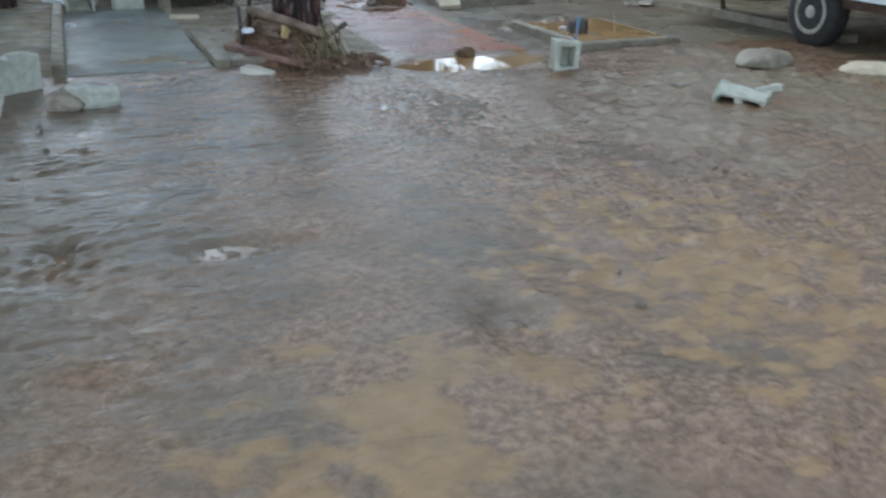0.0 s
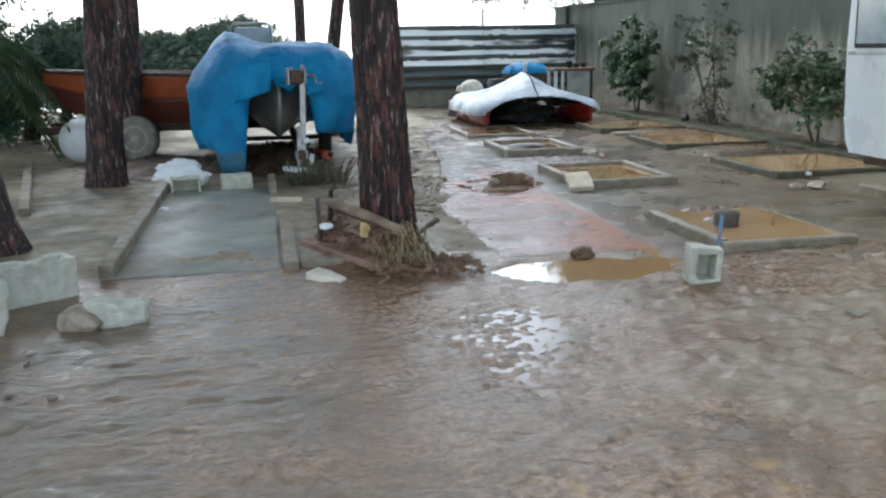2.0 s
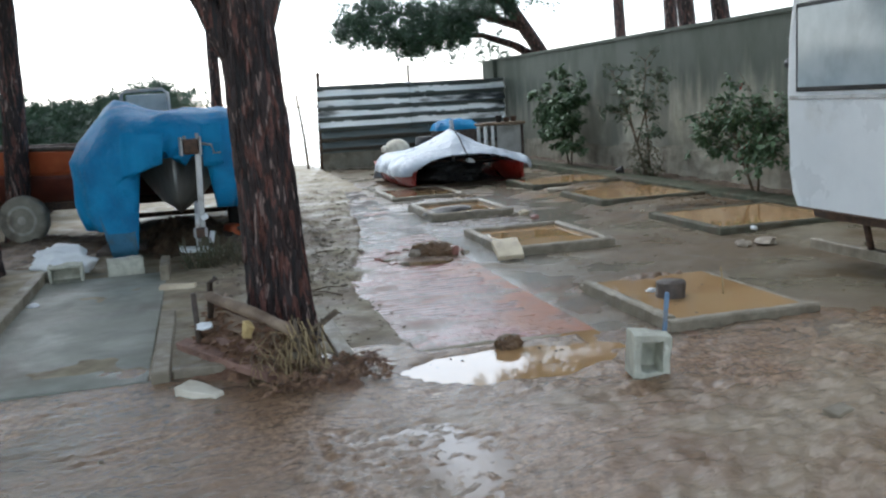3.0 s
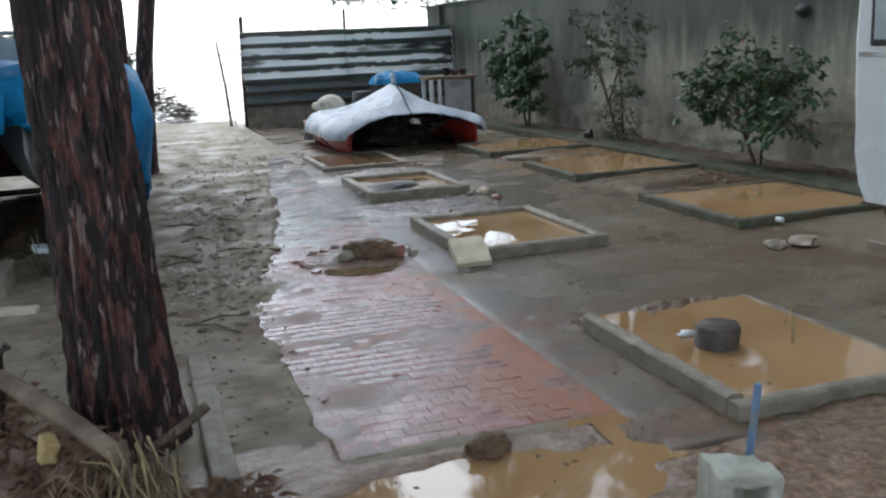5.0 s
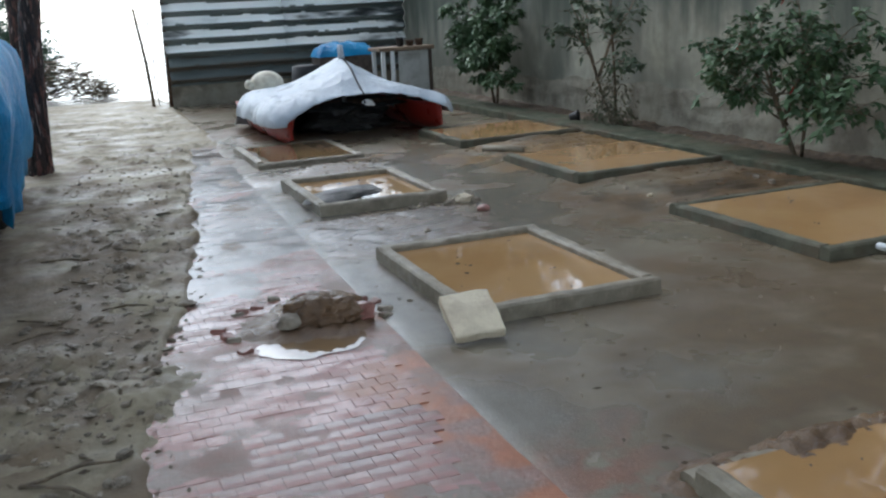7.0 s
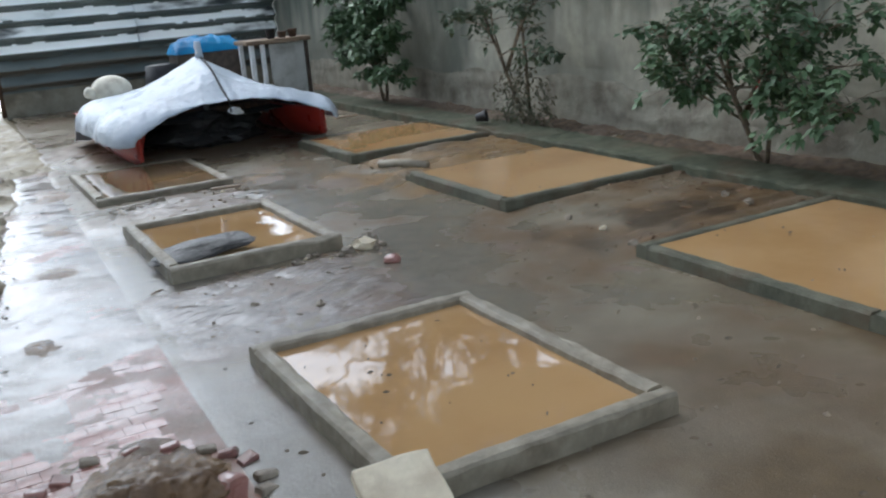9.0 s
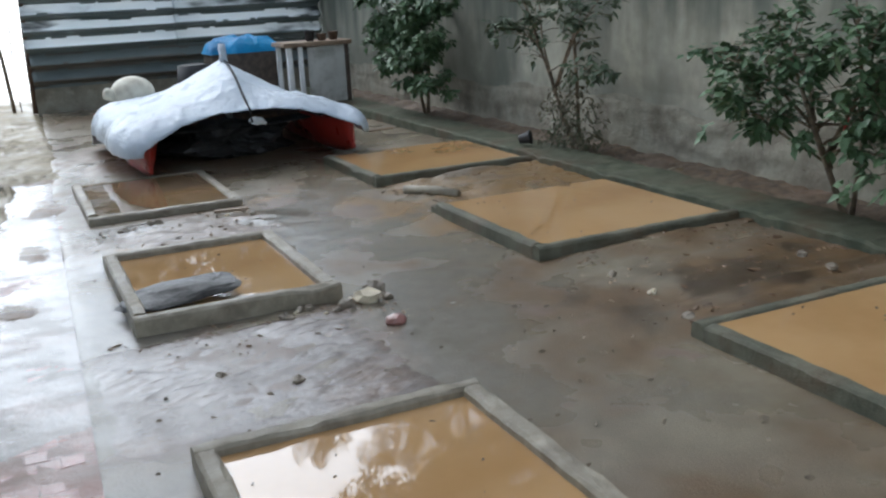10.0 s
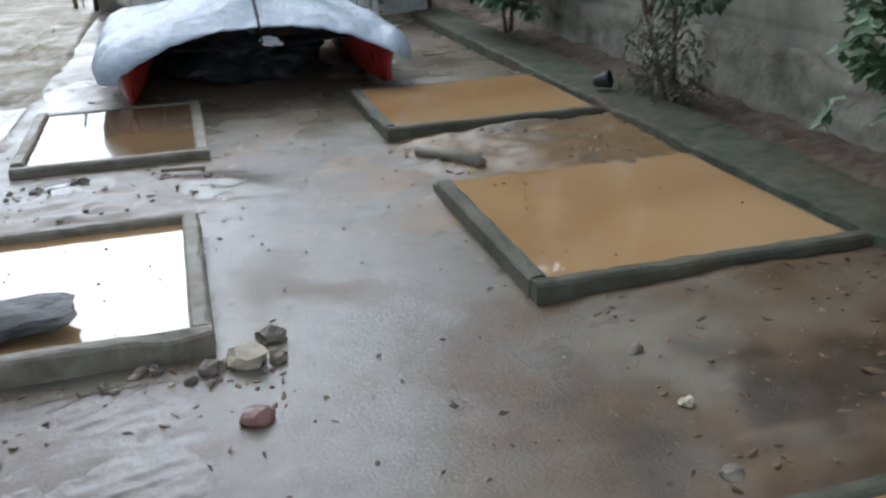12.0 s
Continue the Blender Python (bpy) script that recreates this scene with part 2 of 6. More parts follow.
CREAM = surf("cream_foam", (0.66, 0.61, 0.48), (0.78, 0.73, 0.60), 8.0, (0.42, 0.36, 0.26), 3.0, 0.38, (0.6, 0.85), 0.4, 60)
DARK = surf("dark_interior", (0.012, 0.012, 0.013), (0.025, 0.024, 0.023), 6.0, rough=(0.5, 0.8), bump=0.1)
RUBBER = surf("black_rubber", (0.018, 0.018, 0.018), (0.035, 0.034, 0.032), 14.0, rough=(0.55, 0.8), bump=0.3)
RIM = surf("dull_rim", (0.36, 0.34, 0.29), (0.48, 0.45, 0.39), 9.0, (0.2, 0.16, 0.11), 4.0, 0.4, (0.4, 0.7), 0.2)
STEEL = surf("galvanised_steel", (0.40, 0.41, 0.41), (0.55, 0.55, 0.54), 8.0, (0.22, 0.17, 0.12), 4.0, 0.36, (0.35, 0.55), 0.2, metal=0.6)
RUST = surf("rusty_steel", (0.06, 0.04, 0.03), (0.13, 0.075, 0.045), 18.0, rough=(0.6, 0.85), bump=0.4)
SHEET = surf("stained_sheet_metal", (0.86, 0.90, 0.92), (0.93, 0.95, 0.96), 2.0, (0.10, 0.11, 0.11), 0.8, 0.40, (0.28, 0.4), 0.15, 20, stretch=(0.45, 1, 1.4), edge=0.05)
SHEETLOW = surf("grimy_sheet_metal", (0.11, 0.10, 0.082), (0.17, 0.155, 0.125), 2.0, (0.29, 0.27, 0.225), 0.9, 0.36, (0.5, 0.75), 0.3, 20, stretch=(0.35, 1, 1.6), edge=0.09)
# Grey for the upper sheets' dark bands, shade put into the colour.
SHEETDARK = surf("shade_grey_sheet_metal", (0.10, 0.125, 0.12), (0.19, 0.215, 0.205), 2.0, (0.34, 0.36, 0.34), 1.1, 0.33, (0.4, 0.7), 0.3, 20, stretch=(0.35, 1, 1.6), edge=0.1)
LEAF = surf("glossy_leaf", (0.055, 0.105, 0.045), (0.12, 0.19, 0.088), 3.0, rough=(0.4, 0.65), bump=0.0, spread=0.0)
DIMLEAF = surf("dusty_leaf", (0.065, 0.095, 0.05), (0.12, 0.155, 0.085), 3.0, rough=(0.45, 0.7), bump=0.0)
WITHERED = surf("withered_leaf", (0.075, 0.062, 0.038), (0.16, 0.135, 0.08), 18.0, (0.08, 0.10, 0.05), 4.0, 0.45, rough=(0.6, 0.85), bump=0.0)
NEEDLE = surf("pine_needle", (0.022, 0.056, 0.027), (0.055, 0.108, 0.052), 2.0, rough=(0.5, 0.75), bump=0.0)
FROND = surf("palm_leaf", (0.035, 0.075, 0.025), (0.10, 0.15, 0.05), 2.0, rough=(0.4, 0.65), bump=0.0)
PETAL = surf("red_petal", (0.55, 0.012, 0.015), (0.68, 0.03, 0.03), 12.0, rough=(0.5, 0.7), bump=0.0)
POSTBLUE = surf("pale_blue_paint", (0.12, 0.22, 0.36), (0.2, 0.31, 0.45), 12.0, (0.3, 0.27, 0.22), 6.0, 0.4, rough=(0.5, 0.7))
SAND = surf("wet_sand", (0.42, 0.39, 0.34), (0.55, 0.51, 0.45), 0.5, rough=(0.06, 0.25), bump=0.2, bscale=4, rscale=0.25)
GLASS = surf("curtained_pane", (0.40, 0.46, 0.48), (0.48, 0.54, 0.555), 3.0, (0.31, 0.35, 0.36), 1.4, 0.4, rough=(0.06, 0.12), bump=0.0)

PALETYRE = surf("dusty_tyre", (0.24, 0.225, 0.18), (0.34, 0.315, 0.25), 8.0, (0.15, 0.13, 0.10), 3.0, 0.42, (0.6, 0.85), 0.3)
add_tone_patch(SILT, (0.135, 0.125, 0.088), -1.9, 9.0, 1.5, 3.6, 1.2, 0.12)
add_tone_patch(MUD, (0.265, 0.20, 0.128), 4.3, 4.2, 2.2, 2.2, 1.2, 0.12)
add_tone_patch(MUD, (0.13, 0.1, 0.065), -0.7, 3.4, 1.6, 2.6, 1.2, 0.12)
# The covered boat's shade, painted dark on the silt beneath it.
add_tone_patch(SILT, (0.09, 0.076, 0.052), 0.75, 12.6, 0.7, 1.7, 1.2, 0.12)
add_tone_patch(CONCRETE, (0.108, 0.072, 0.033), 5.3, 8.45, 2.0, 1.5, 1.6, 0.1, 0.5)
add_tone_patch(CONCRETE, (0.125, 0.076, 0.034), 7.0, 11.45, 3.2, 1.9, 2.0, 0.12, 0.45)
add_tone_patch(CONCRETE, (0.06, 0.04, 0.022), 6.6, 11.25, 0.9, 0.55, 3.0, 0.1, 0.3)
add_tone_patch(CONCRETE, (0.22, 0.138, 0.06), 7.0, 14.1, 2.6, 1.2, 2.0, 0.08, 0.28)
add_tone_patch(CONCRETE, (0.17, 0.12, 0.085), 4.2, 11.45, 1.5, 1.3, 2.4, 0.05, 0.36)
add_tone_patch(CONCRETE, (0.155, 0.105, 0.066), 4.4, 14.0, 1.7, 1.1, 2.4, 0.05, 0.35)
add_tone_patch(CONCRETE, (0.15, 0.10, 0.06), 4.5, 17.8, 2.6, 2.2, 1.4, 0.08, 0.4)
add_tone_patch(CONCRETE, (0.19, 0.105, 0.06), 3.9, 6.1, 1.1, 0.4, 2.4, 0.05, 0.35)
add_tone_patch(CONCRETE, (0.20, 0.10, 0.06), 3.5, 7.6, 0.35, 1.3, 3.0, 0.05, 0.2)
add_tone_patch(WALL, (0.405, 0.38, 0.295), 8.3, 11.5, 2.0, 7.0, 1.3, 0.14)


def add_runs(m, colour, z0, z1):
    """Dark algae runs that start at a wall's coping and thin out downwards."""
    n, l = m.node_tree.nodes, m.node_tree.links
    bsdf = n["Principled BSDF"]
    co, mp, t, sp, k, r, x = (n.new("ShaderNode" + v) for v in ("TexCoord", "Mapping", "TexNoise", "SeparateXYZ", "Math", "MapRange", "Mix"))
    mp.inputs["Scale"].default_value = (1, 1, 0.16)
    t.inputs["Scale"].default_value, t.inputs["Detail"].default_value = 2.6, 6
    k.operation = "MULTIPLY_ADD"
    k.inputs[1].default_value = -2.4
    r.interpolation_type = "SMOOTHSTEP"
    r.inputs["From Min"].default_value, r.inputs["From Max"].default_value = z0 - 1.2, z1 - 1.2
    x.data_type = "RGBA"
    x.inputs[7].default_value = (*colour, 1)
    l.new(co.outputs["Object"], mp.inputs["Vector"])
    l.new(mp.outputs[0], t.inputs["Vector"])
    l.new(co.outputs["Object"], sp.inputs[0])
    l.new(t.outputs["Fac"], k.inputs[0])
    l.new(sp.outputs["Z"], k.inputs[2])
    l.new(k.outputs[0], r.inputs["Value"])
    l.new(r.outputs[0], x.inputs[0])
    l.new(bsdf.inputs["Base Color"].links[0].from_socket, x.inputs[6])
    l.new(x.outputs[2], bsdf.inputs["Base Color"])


def add_ripples(m, scale, turn, stretch, strength, depth):
    """Low combed ripples laid under a surface's fine relief, ridged where the water ran."""
    n, l = m.node_tree.nodes, m.node_tree.links
    co, mp, t, k, bp = (n.new("ShaderNode" + v) for v in ("TexCoord", "Mapping", "TexNoise", "MapRange", "Bump"))
    mp.inputs["Rotation"].default_value = (0, 0, turn)
    mp.inputs["Scale"].default_value = stretch
    t.inputs["Scale"].default_value, t.inputs["Detail"].default_value, t.inputs["Distortion"].default_value = scale, 4, 0.8
    k.interpolation_type = "SMOOTHSTEP"
    k.inputs["From Min"].default_value, k.inputs["From Max"].default_value = 0.35, 0.65
    bp.inputs["Strength"].default_value, bp.inputs["Distance"].default_value = strength, depth
    l.new(co.outputs["Object"], mp.inputs["Vector"])
    l.new(mp.outputs[0], t.inputs["Vector"])
    l.new(t.outputs["Fac"], k.inputs["Value"])
    l.new(k.outputs[0], bp.inputs["Height"])
    fine = n["Principled BSDF"].inputs["Normal"].links[0].from_node
    l.new(bp.outputs[0], fine.inputs["Normal"])


add_ripples(MUD, 9.0, 0.4, (0.7, 1.6, 1), 0.38, 0.013)
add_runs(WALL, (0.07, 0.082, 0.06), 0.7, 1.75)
add_tone_patch(FILM, (0.36, 0.135, 0.062), 3.38, 7.3, 0.75, 2.2, 2.4, 0.06, 0.3)
add_tone_patch(BRICK, (0.24, 0.165, 0.125), 2.5, 7.1, 0.6, 0.7, 2.4, 0.08, 0.35)
add_tone_patch(BRICK, (0.34, 0.135, 0.066), 3.25, 7.3, 0.6, 2.0, 2.4, 0.08, 0.33)
add_tone_patch(SILT, (0.185, 0.138, 0.088), 2.0, 11.5, 1.7, 7.0, 2.2, 0.09)
add_tone_patch(CONCRETE, (0.165, 0.145, 0.112), 3.6, 11.2, 0.7, 6.0, 1.5, 0.1, 0.10)
add_tone_patch(CONCRETE, (0.165, 0.142, 0.105), 5.15, 12.3, 0.9, 2.6, 1.5, 0.1, 0.13)


def let_light_through(m, share):
    """Thin ribbed sheet that glows with the daylight behind it."""
    n, l = m.node_tree.nodes, m.node_tree.links
    bsdf, back, mix = n["Principled BSDF"], n.new("ShaderNodeBsdfTranslucent"), n.new("ShaderNodeMixShader")
    mix.inputs[0].default_value = share
    l.new(bsdf.inputs["Base Color"].links[0].from_socket, back.inputs["Color"])
    l.new(bsdf.outputs[0], mix.inputs[1])
    l.new(back.outputs[0], mix.inputs[2])
    l.new(mix.outputs[0], n["Material Output"].inputs["Surface"])


let_light_through(SHEET, 0.6)
let_light_through(SILVER, 0.15)

# ---- builders ----


def mesh(name, verts, faces, smooth=True):
    me = bpy.data.meshes.new(name)
    me.from_pydata([tuple(v) for v in verts], [], [tuple(f) for f in faces])
    me.update()
    if smooth:
        me.polygons.foreach_set("use_smooth", [True] * len(me.polygons))
    return me


def from_bm(name, bm, smooth=False):
    me = bpy.data.meshes.new(name)
    bmesh.ops.recalc_face_normals(bm, faces=bm.faces)
    bm.to_mesh(me)
    bm.free()
    if smooth:
        me.polygons.foreach_set("use_smooth", [True] * len(me.polygons))
    return me


def thing(name, at, label, category, group="", rz=0.0, kind=""):
    ob = new(name)
    ob.empty_display_size = 0.1
    ob.matrix_world = pose(*at, 0, 0, rz)
    return tagged(ob, label, category, group, kind)


def part(name, me, material, parent, label="", m=None):
    if not me.materials:
        me.materials.append(material)
    ob = new(name, me)
    ob.parent = parent
    if m is not None:
        ob.matrix_basis = m
    return tagged(ob, label) if label else ob


def solo(name, me, material, label, category, group="", kind="", m=None):
    if not me.materials:
        me.materials.append(material)
    ob = new(name, me)
    if m is not None:
        ob.matrix_world = m
    return tagged(ob, label, category, group, kind)


def fbm(x, y, z=0.0, octaves=4):
    return noise.fractal(Vector((x, y, z)), 0.9, 2.1, octaves)


def box(sx, sy, sz, bevel=0.01, rough=0.0, seed=0, seg=2, cuts=0):
    """A block on z = 0, edges rounded, faces worn by rough metres."""
    bm = bmesh.new()
    bmesh.ops.create_cube(bm, size=1, matrix=Matrix.Translation((0, 0, sz / 2)) @ Matrix.Diagonal((sx, sy, sz, 1)))
    if bevel:
        bmesh.ops.bevel(bm, geom=list(bm.edges), offset=bevel, segments=seg, affect="EDGES", profile=0.5)
    if cuts:
        bmesh.ops.subdivide_edges(bm, edges=list(bm.edges), cuts=cuts, use_grid_fill=True)
    if rough:
        for v in bm.verts:
            p = v.co * 9 + Vector((seed * 7.3, seed * 3.1, seed))
            v.co += Vector((fbm(*p), fbm(p.y + 9, p.z, p.x), fbm(p.z, p.x + 5, p.y))) * rough
    return from_bm("box", bm)


def blob(rx, ry, rz, rough=0.25, seed=0, sub=2, freq=1.4, flat=True):
    bm = bmesh.new()
    bmesh.ops.create_icosphere(bm, subdivisions=sub, radius=1)
    for v in bm.verts:
        d = 1 + rough * noise.noise(v.co * freq + Vector((seed * 3.7, seed, -seed * 1.3))) + rough * 0.4 * noise.noise(v.co * freq * 3 + Vector((seed, 5, 1)))
        v.co *= d
        v.co = Vector((v.co.x * rx, v.co.y * ry, v.co.z * rz))
        if flat and v.co.z < -rz * 0.45:
            v.co.z = -rz * 0.45
    return from_bm("blob", bm, not flat)


def tube(points, radii, n=10, cap=True, wob=0.0, seed=0):
    pts = [Vector(p) for p in points]
    verts, faces = [], []
    for i, p in enumerate(pts):
        d = (pts[min(i + 1, len(pts) - 1)] - pts[max(i - 1, 0)]).normalized()
        a = d.orthogonal().normalized() if abs(d.z) < 0.9 else Vector((1, 0, 0)) - d * d.x
        a.normalize()
        b = d.cross(a)
        for k in range(n):
            w = 2 * math.pi * k / n
            r = radii[i] if isinstance(radii, (list, tuple)) else radii
            r *= 1 + wob * noise.noise(Vector((math.cos(w) * 1.5 + seed, math.sin(w) * 1.5, i * 0.7)))
            verts.append(p + (a * math.cos(w) + b * math.sin(w)) * r)
    for i in range(len(pts) - 1):
        for k in range(n):
            faces.append((i * n + k, i * n + (k + 1) % n, (i + 1) * n + (k + 1) % n, (i + 1) * n + k))
    if cap:
        faces.append(tuple(reversed(range(n))))
        faces.append(tuple((len(pts) - 1) * n + k for k in range(n)))
    return verts, faces


def tube_mesh(points, radii, n=10, wob=0.0, seed=0):
    return mesh("tube", *tube(points, radii, n, True, wob, seed))


def join(pieces):
    verts, faces = [], []
    for v, f in pieces:
        k = len(verts)
        verts.extend(v)
        faces.extend(tuple(i + k for i in q) for q in f)
    return verts, faces


def sheet(nu, nv, fn):
    verts = [fn(u / nu, v / nv) for v in range(nv + 1) for u in range(nu + 1)]
    faces = [(v * (nu + 1) + u, v * (nu + 1) + u + 1, (v + 1) * (nu + 1) + u + 1, (v + 1) * (nu + 1) + u) for v in range(nv) for u in range(nu)]
    return verts, faces


def thick(me, t, name="solid"):
    """Gives a cloth or sheet its thickness."""
    bm = bmesh.new()
    bm.from_mesh(me)
    bmesh.ops.recalc_face_normals(bm, faces=bm.faces)
    bmesh.ops.solidify(bm, geom=list(bm.faces), thickness=t)
    out = bpy.data.meshes.new(name)
    bm.to_mesh(out)
    bm.free()
    out.polygons.foreach_set("use_smooth", [True] * len(out.polygons))
    return out


def lathe(profile, n=24):
    verts = [(r * math.cos(2 * math.pi * k / n), r * math.sin(2 * math.pi * k / n), z) for r, z in profile for k in range(n)]
    faces = [(i * n + k, i * n + (k + 1) % n, (i + 1) * n + (k + 1) % n, (i + 1) * n + k) for i in range(len(profile) - 1) for k in range(n)]
    faces.append(tuple(reversed(range(n))))
    faces.append(tuple((len(profile) - 1) * n + k for k in range(n)))
    return verts, faces


def step(a, z, x):
    t = min(1.0, max(0.0, (x - a) / (z - a)))
    return t * t * (3 - 2 * t)


def leaf(p, d, side, length, width, up=0.15):
    """One pointed leaf of four corners, bent along its midrib."""
    mid = p + d * length * 0.45 + Vector((0, 0, -up * length * 0.3))
    tip = p + d * length + Vector((0, 0, -up * length))
    return [p, mid + side * width, tip, mid - side * width]


def rand_dir(r, zmin=-1.0, zmax=1.0):
    z, a = r.uniform(zmin, zmax), r.uniform(0, 2 * math.pi)
    s = math.sqrt(max(0.0, 1 - z * z))
    return Vector((s * math.cos(a), s * math.sin(a), z))


def rail(length, w, h, seed, wear=0.0035, n=None, sink=0.05):
    """A cast edging along y, worn along its top, with broken corners."""
    n = n or max(8, int(length / 0.05))
    prof = [(-w / 2 - 0.006, -sink), (-w / 2, h - 0.014), (-w / 2 + 0.012, h - 0.002), (-w / 6, h), (w / 6, h), (w / 2 - 0.012, h - 0.002), (w / 2, h - 0.014), (w / 2 + 0.006, -sink)]
    verts = []
    for i in range(n + 1):
        y = length * (i / n - 0.5)
        chip = max(0.0, noise.noise(Vector((y * 3.1, seed * 5.3, 2))) - 0.35) * 0.06
        for k, (x, z) in enumerate(prof):
            d = wear * fbm(y * 9, k * 0.9 + seed * 3, seed) + 0.8 * wear * fbm(y * 30, k * 1.7, seed)
            verts.append((x + d, y, z + (d - (chip if 1 <= k <= 3 else 0.3 * chip) if z > 0 else 0)))
    m = len(prof)
    faces = [(i * m + k, i * m + k + 1, (i + 1) * m + k + 1, (i + 1) * m + k) for i in range(n) for k in range(m - 1)]
    faces += [tuple(range(m)), tuple(n * m + k for k in reversed(range(m)))]
    bm = bmesh.new()
    vs = [bm.verts.new(v) for v in verts]
    for f in faces:
        bm.faces.new([vs[i] for i in f])
    return from_bm("edging", bm)

# ---- ground ----
WEST_EDGE = ((5.9, 2.2), (7.2, 2.2), (8.5, 2.16), (9.3, 2.3), (9.8, 2.38), (10.5, 2.57), (12.0, 2.78), (13.6, 2.96), (16.0, 3.3), (30.0, 3.5))


def west_edge(y):
    for (y0, x0), (y1, x1) in zip(WEST_EDGE, WEST_EDGE[1:]):
        if y <= y1:
            return x0 + (x1 - x0) * max(0.0, y - y0) / (y1 - y0) + (0.03 + 0.04 * step(8.5, 10.0, y)) * noise.noise(Vector((1.7, y * 2.6, 0))) + 0.03 * noise.noise(Vector((4.7, y * 9, 0)))
    return WEST_EDGE[-1][1]


def east_edge(y):
    return 3.36 + 0.018 * max(0.0, y - 8.0) + 0.004 * max(0.0, y - 8.0) ** 1.5


def ground_z(x, y):
    far = step(30, 60, abs(y - 8) + abs(x - 2))
    z = 0.012 * fbm(x * 0.8, y * 0.8)
    south = 1 - step(6.15, 6.75, y + 0.12 * noise.noise(Vector((x * 1.5, 3, 0))))
    r1, r2 = x * 0.8 + y * 0.6, y * 0.8 - x * 0.6
    churn = 0.35 + 0.85 * step(1.4, 2.8, x + 0.5 * noise.noise(Vector((x, y, 4))) - 0.3 * (y - 3))
    near = 0.012 * fbm(x * 1.6, y * 2.2, 1) + 0.013 * churn * fbm(r1 * 4, r2 * 7, 2) + 0.011 * churn * fbm(r1 * 7, r2 * 14, 3) + 0.005 * fbm(x * 6, y * 24 + 2 * noise.noise(Vector((x, y, 3))), 6) + 0.004 * fbm(x * 20, y * 28, 9)
    pud = step(1.25, 0.7, math.hypot((x - 2.62) / 0.54, (y - 5.97) / 0.31) + 0.35 * noise.noise(Vector((x * 3, y * 3, 7))))
    wash = step(1.25, 0.35, math.hypot((x - 1.8) / 0.62, (y - 4.75) / 1.15))
    for cx, cy, rx, ry in ((0.97, 1.5, 0.16, 0.3), (-0.48, 2.6, 0.2, 0.35), (0.2, 2.55, 0.28, 0.14), (3.8, 5.4, 0.22, 0.22), (2.95, 5.2, 0.22, 0.1), (3.38, 5.12, 0.1, 0.1)):
        wash = max(wash, 0.9 * step(1.3, 0.4, math.hypot((x - cx) / rx, (y - cy) / ry)))
    wash *= 1 - step(5.15, 5.45, y)
    slurry = step(1.2, 0.4, math.hypot((x - 1.55) / 0.5, (y - 1.5) / 0.6))
    z_south = 0.012 + near * (1 - 0.4 * wash) - 0.045 * pud - wash * (0.0262 - 0.021 * fbm(r1 * 17, r2 * 19, 8)) - slurry * 0.011
    band = step(0.9, 1.5, x) * step(8.2, 8.8, y) * (1 - step(20, 23, y))
    rough = step(-0.05, 0.35, fbm(x * 1.1, y * 0.7, 14) + 0.4 * step(0.75, 0.1, west_edge(y) - x) + 0.35 * step(1.2, 0.3, math.hypot((x - 1.7) / 0.6, (y - 9.3) / 0.7)))
    lump = rough * (max(0.0, fbm(x * 4.5, y * 4.5, 5)) * 0.03 + max(0.0, fbm(x * 13, y * 13, 6)) * 0.04)
    z_west = 0.016 + 0.007 * fbm(x * 4, y * 4, 4) + band * lump
    z = z + south * z_south + (1 - south) * z_west
    if y > 5.9:
        w = west_edge(y)
        under = step(w + 0.05, w - 0.03, x)
        paved = step(5.95, 6.12, y) if x > 3.2 else step(6.35, 6.5, y)
        dip = (1 - under) * paved * (1 - step(8.25, 8.4, x)) * (1 - step(16.6, 17.0, y) * (1 - step(3.7, 3.9, x)))
        z = z * (1 - dip) - 0.07 * dip
    return z * (1 - far)


def lines(a, z, stepsize, far):
    out, v, d = list(np.arange(a, z + 1e-6, stepsize)), z, stepsize
    while v < far:
        d *= 1.35
        v += d
        out.append(v)
    v, d = a, stepsize
    while v > -far:
        d *= 1.35
        v -= d
        out.insert(0, v)
    return out


gx = lines(-2.4, 5.6, 0.024, 2500)
gy = [v for v in lines(-0.6, 6.5, 0.024, 2500) if v < 6.5] + [v for v in lines(6.52, 19.6, 0.04, 2500) if v > 6.51]
gv = [(x, y, ground_z(x, y)) for y in gy for x in gx]
nx = len(gx)
gf = [(j * nx + i, j * nx + i + 1, (j + 1) * nx + i + 1, (j + 1) * nx + i) for j in range(len(gy) - 1) for i in range(nx - 1)]
gm = mesh("ground", gv, gf)
for m_ in (MUD, SILT, SAND):
    gm.materials.append(m_)
kinds = []
for j in range(len(gy) - 1):
    for i in range(nx - 1):
        x, y = gx[i], gy[j]
        q = 0.25 * noise.noise(Vector((x * 1.3, y * 2, 9))) + 0.1 * noise.noise(Vector((x * 5, y * 5, 9)))
        kinds.append(2 if y > 24.2 + 2 * q and abs(x) < 60 else 1 if y > 6.55 + q or x < -2.5 + q * 3 else 0)
gm.polygons.foreach_set("material_index", kinds)
tagged(new("ground", gm), "bare wet brown mud and grey silt after a flood", "ground", kind="structure")

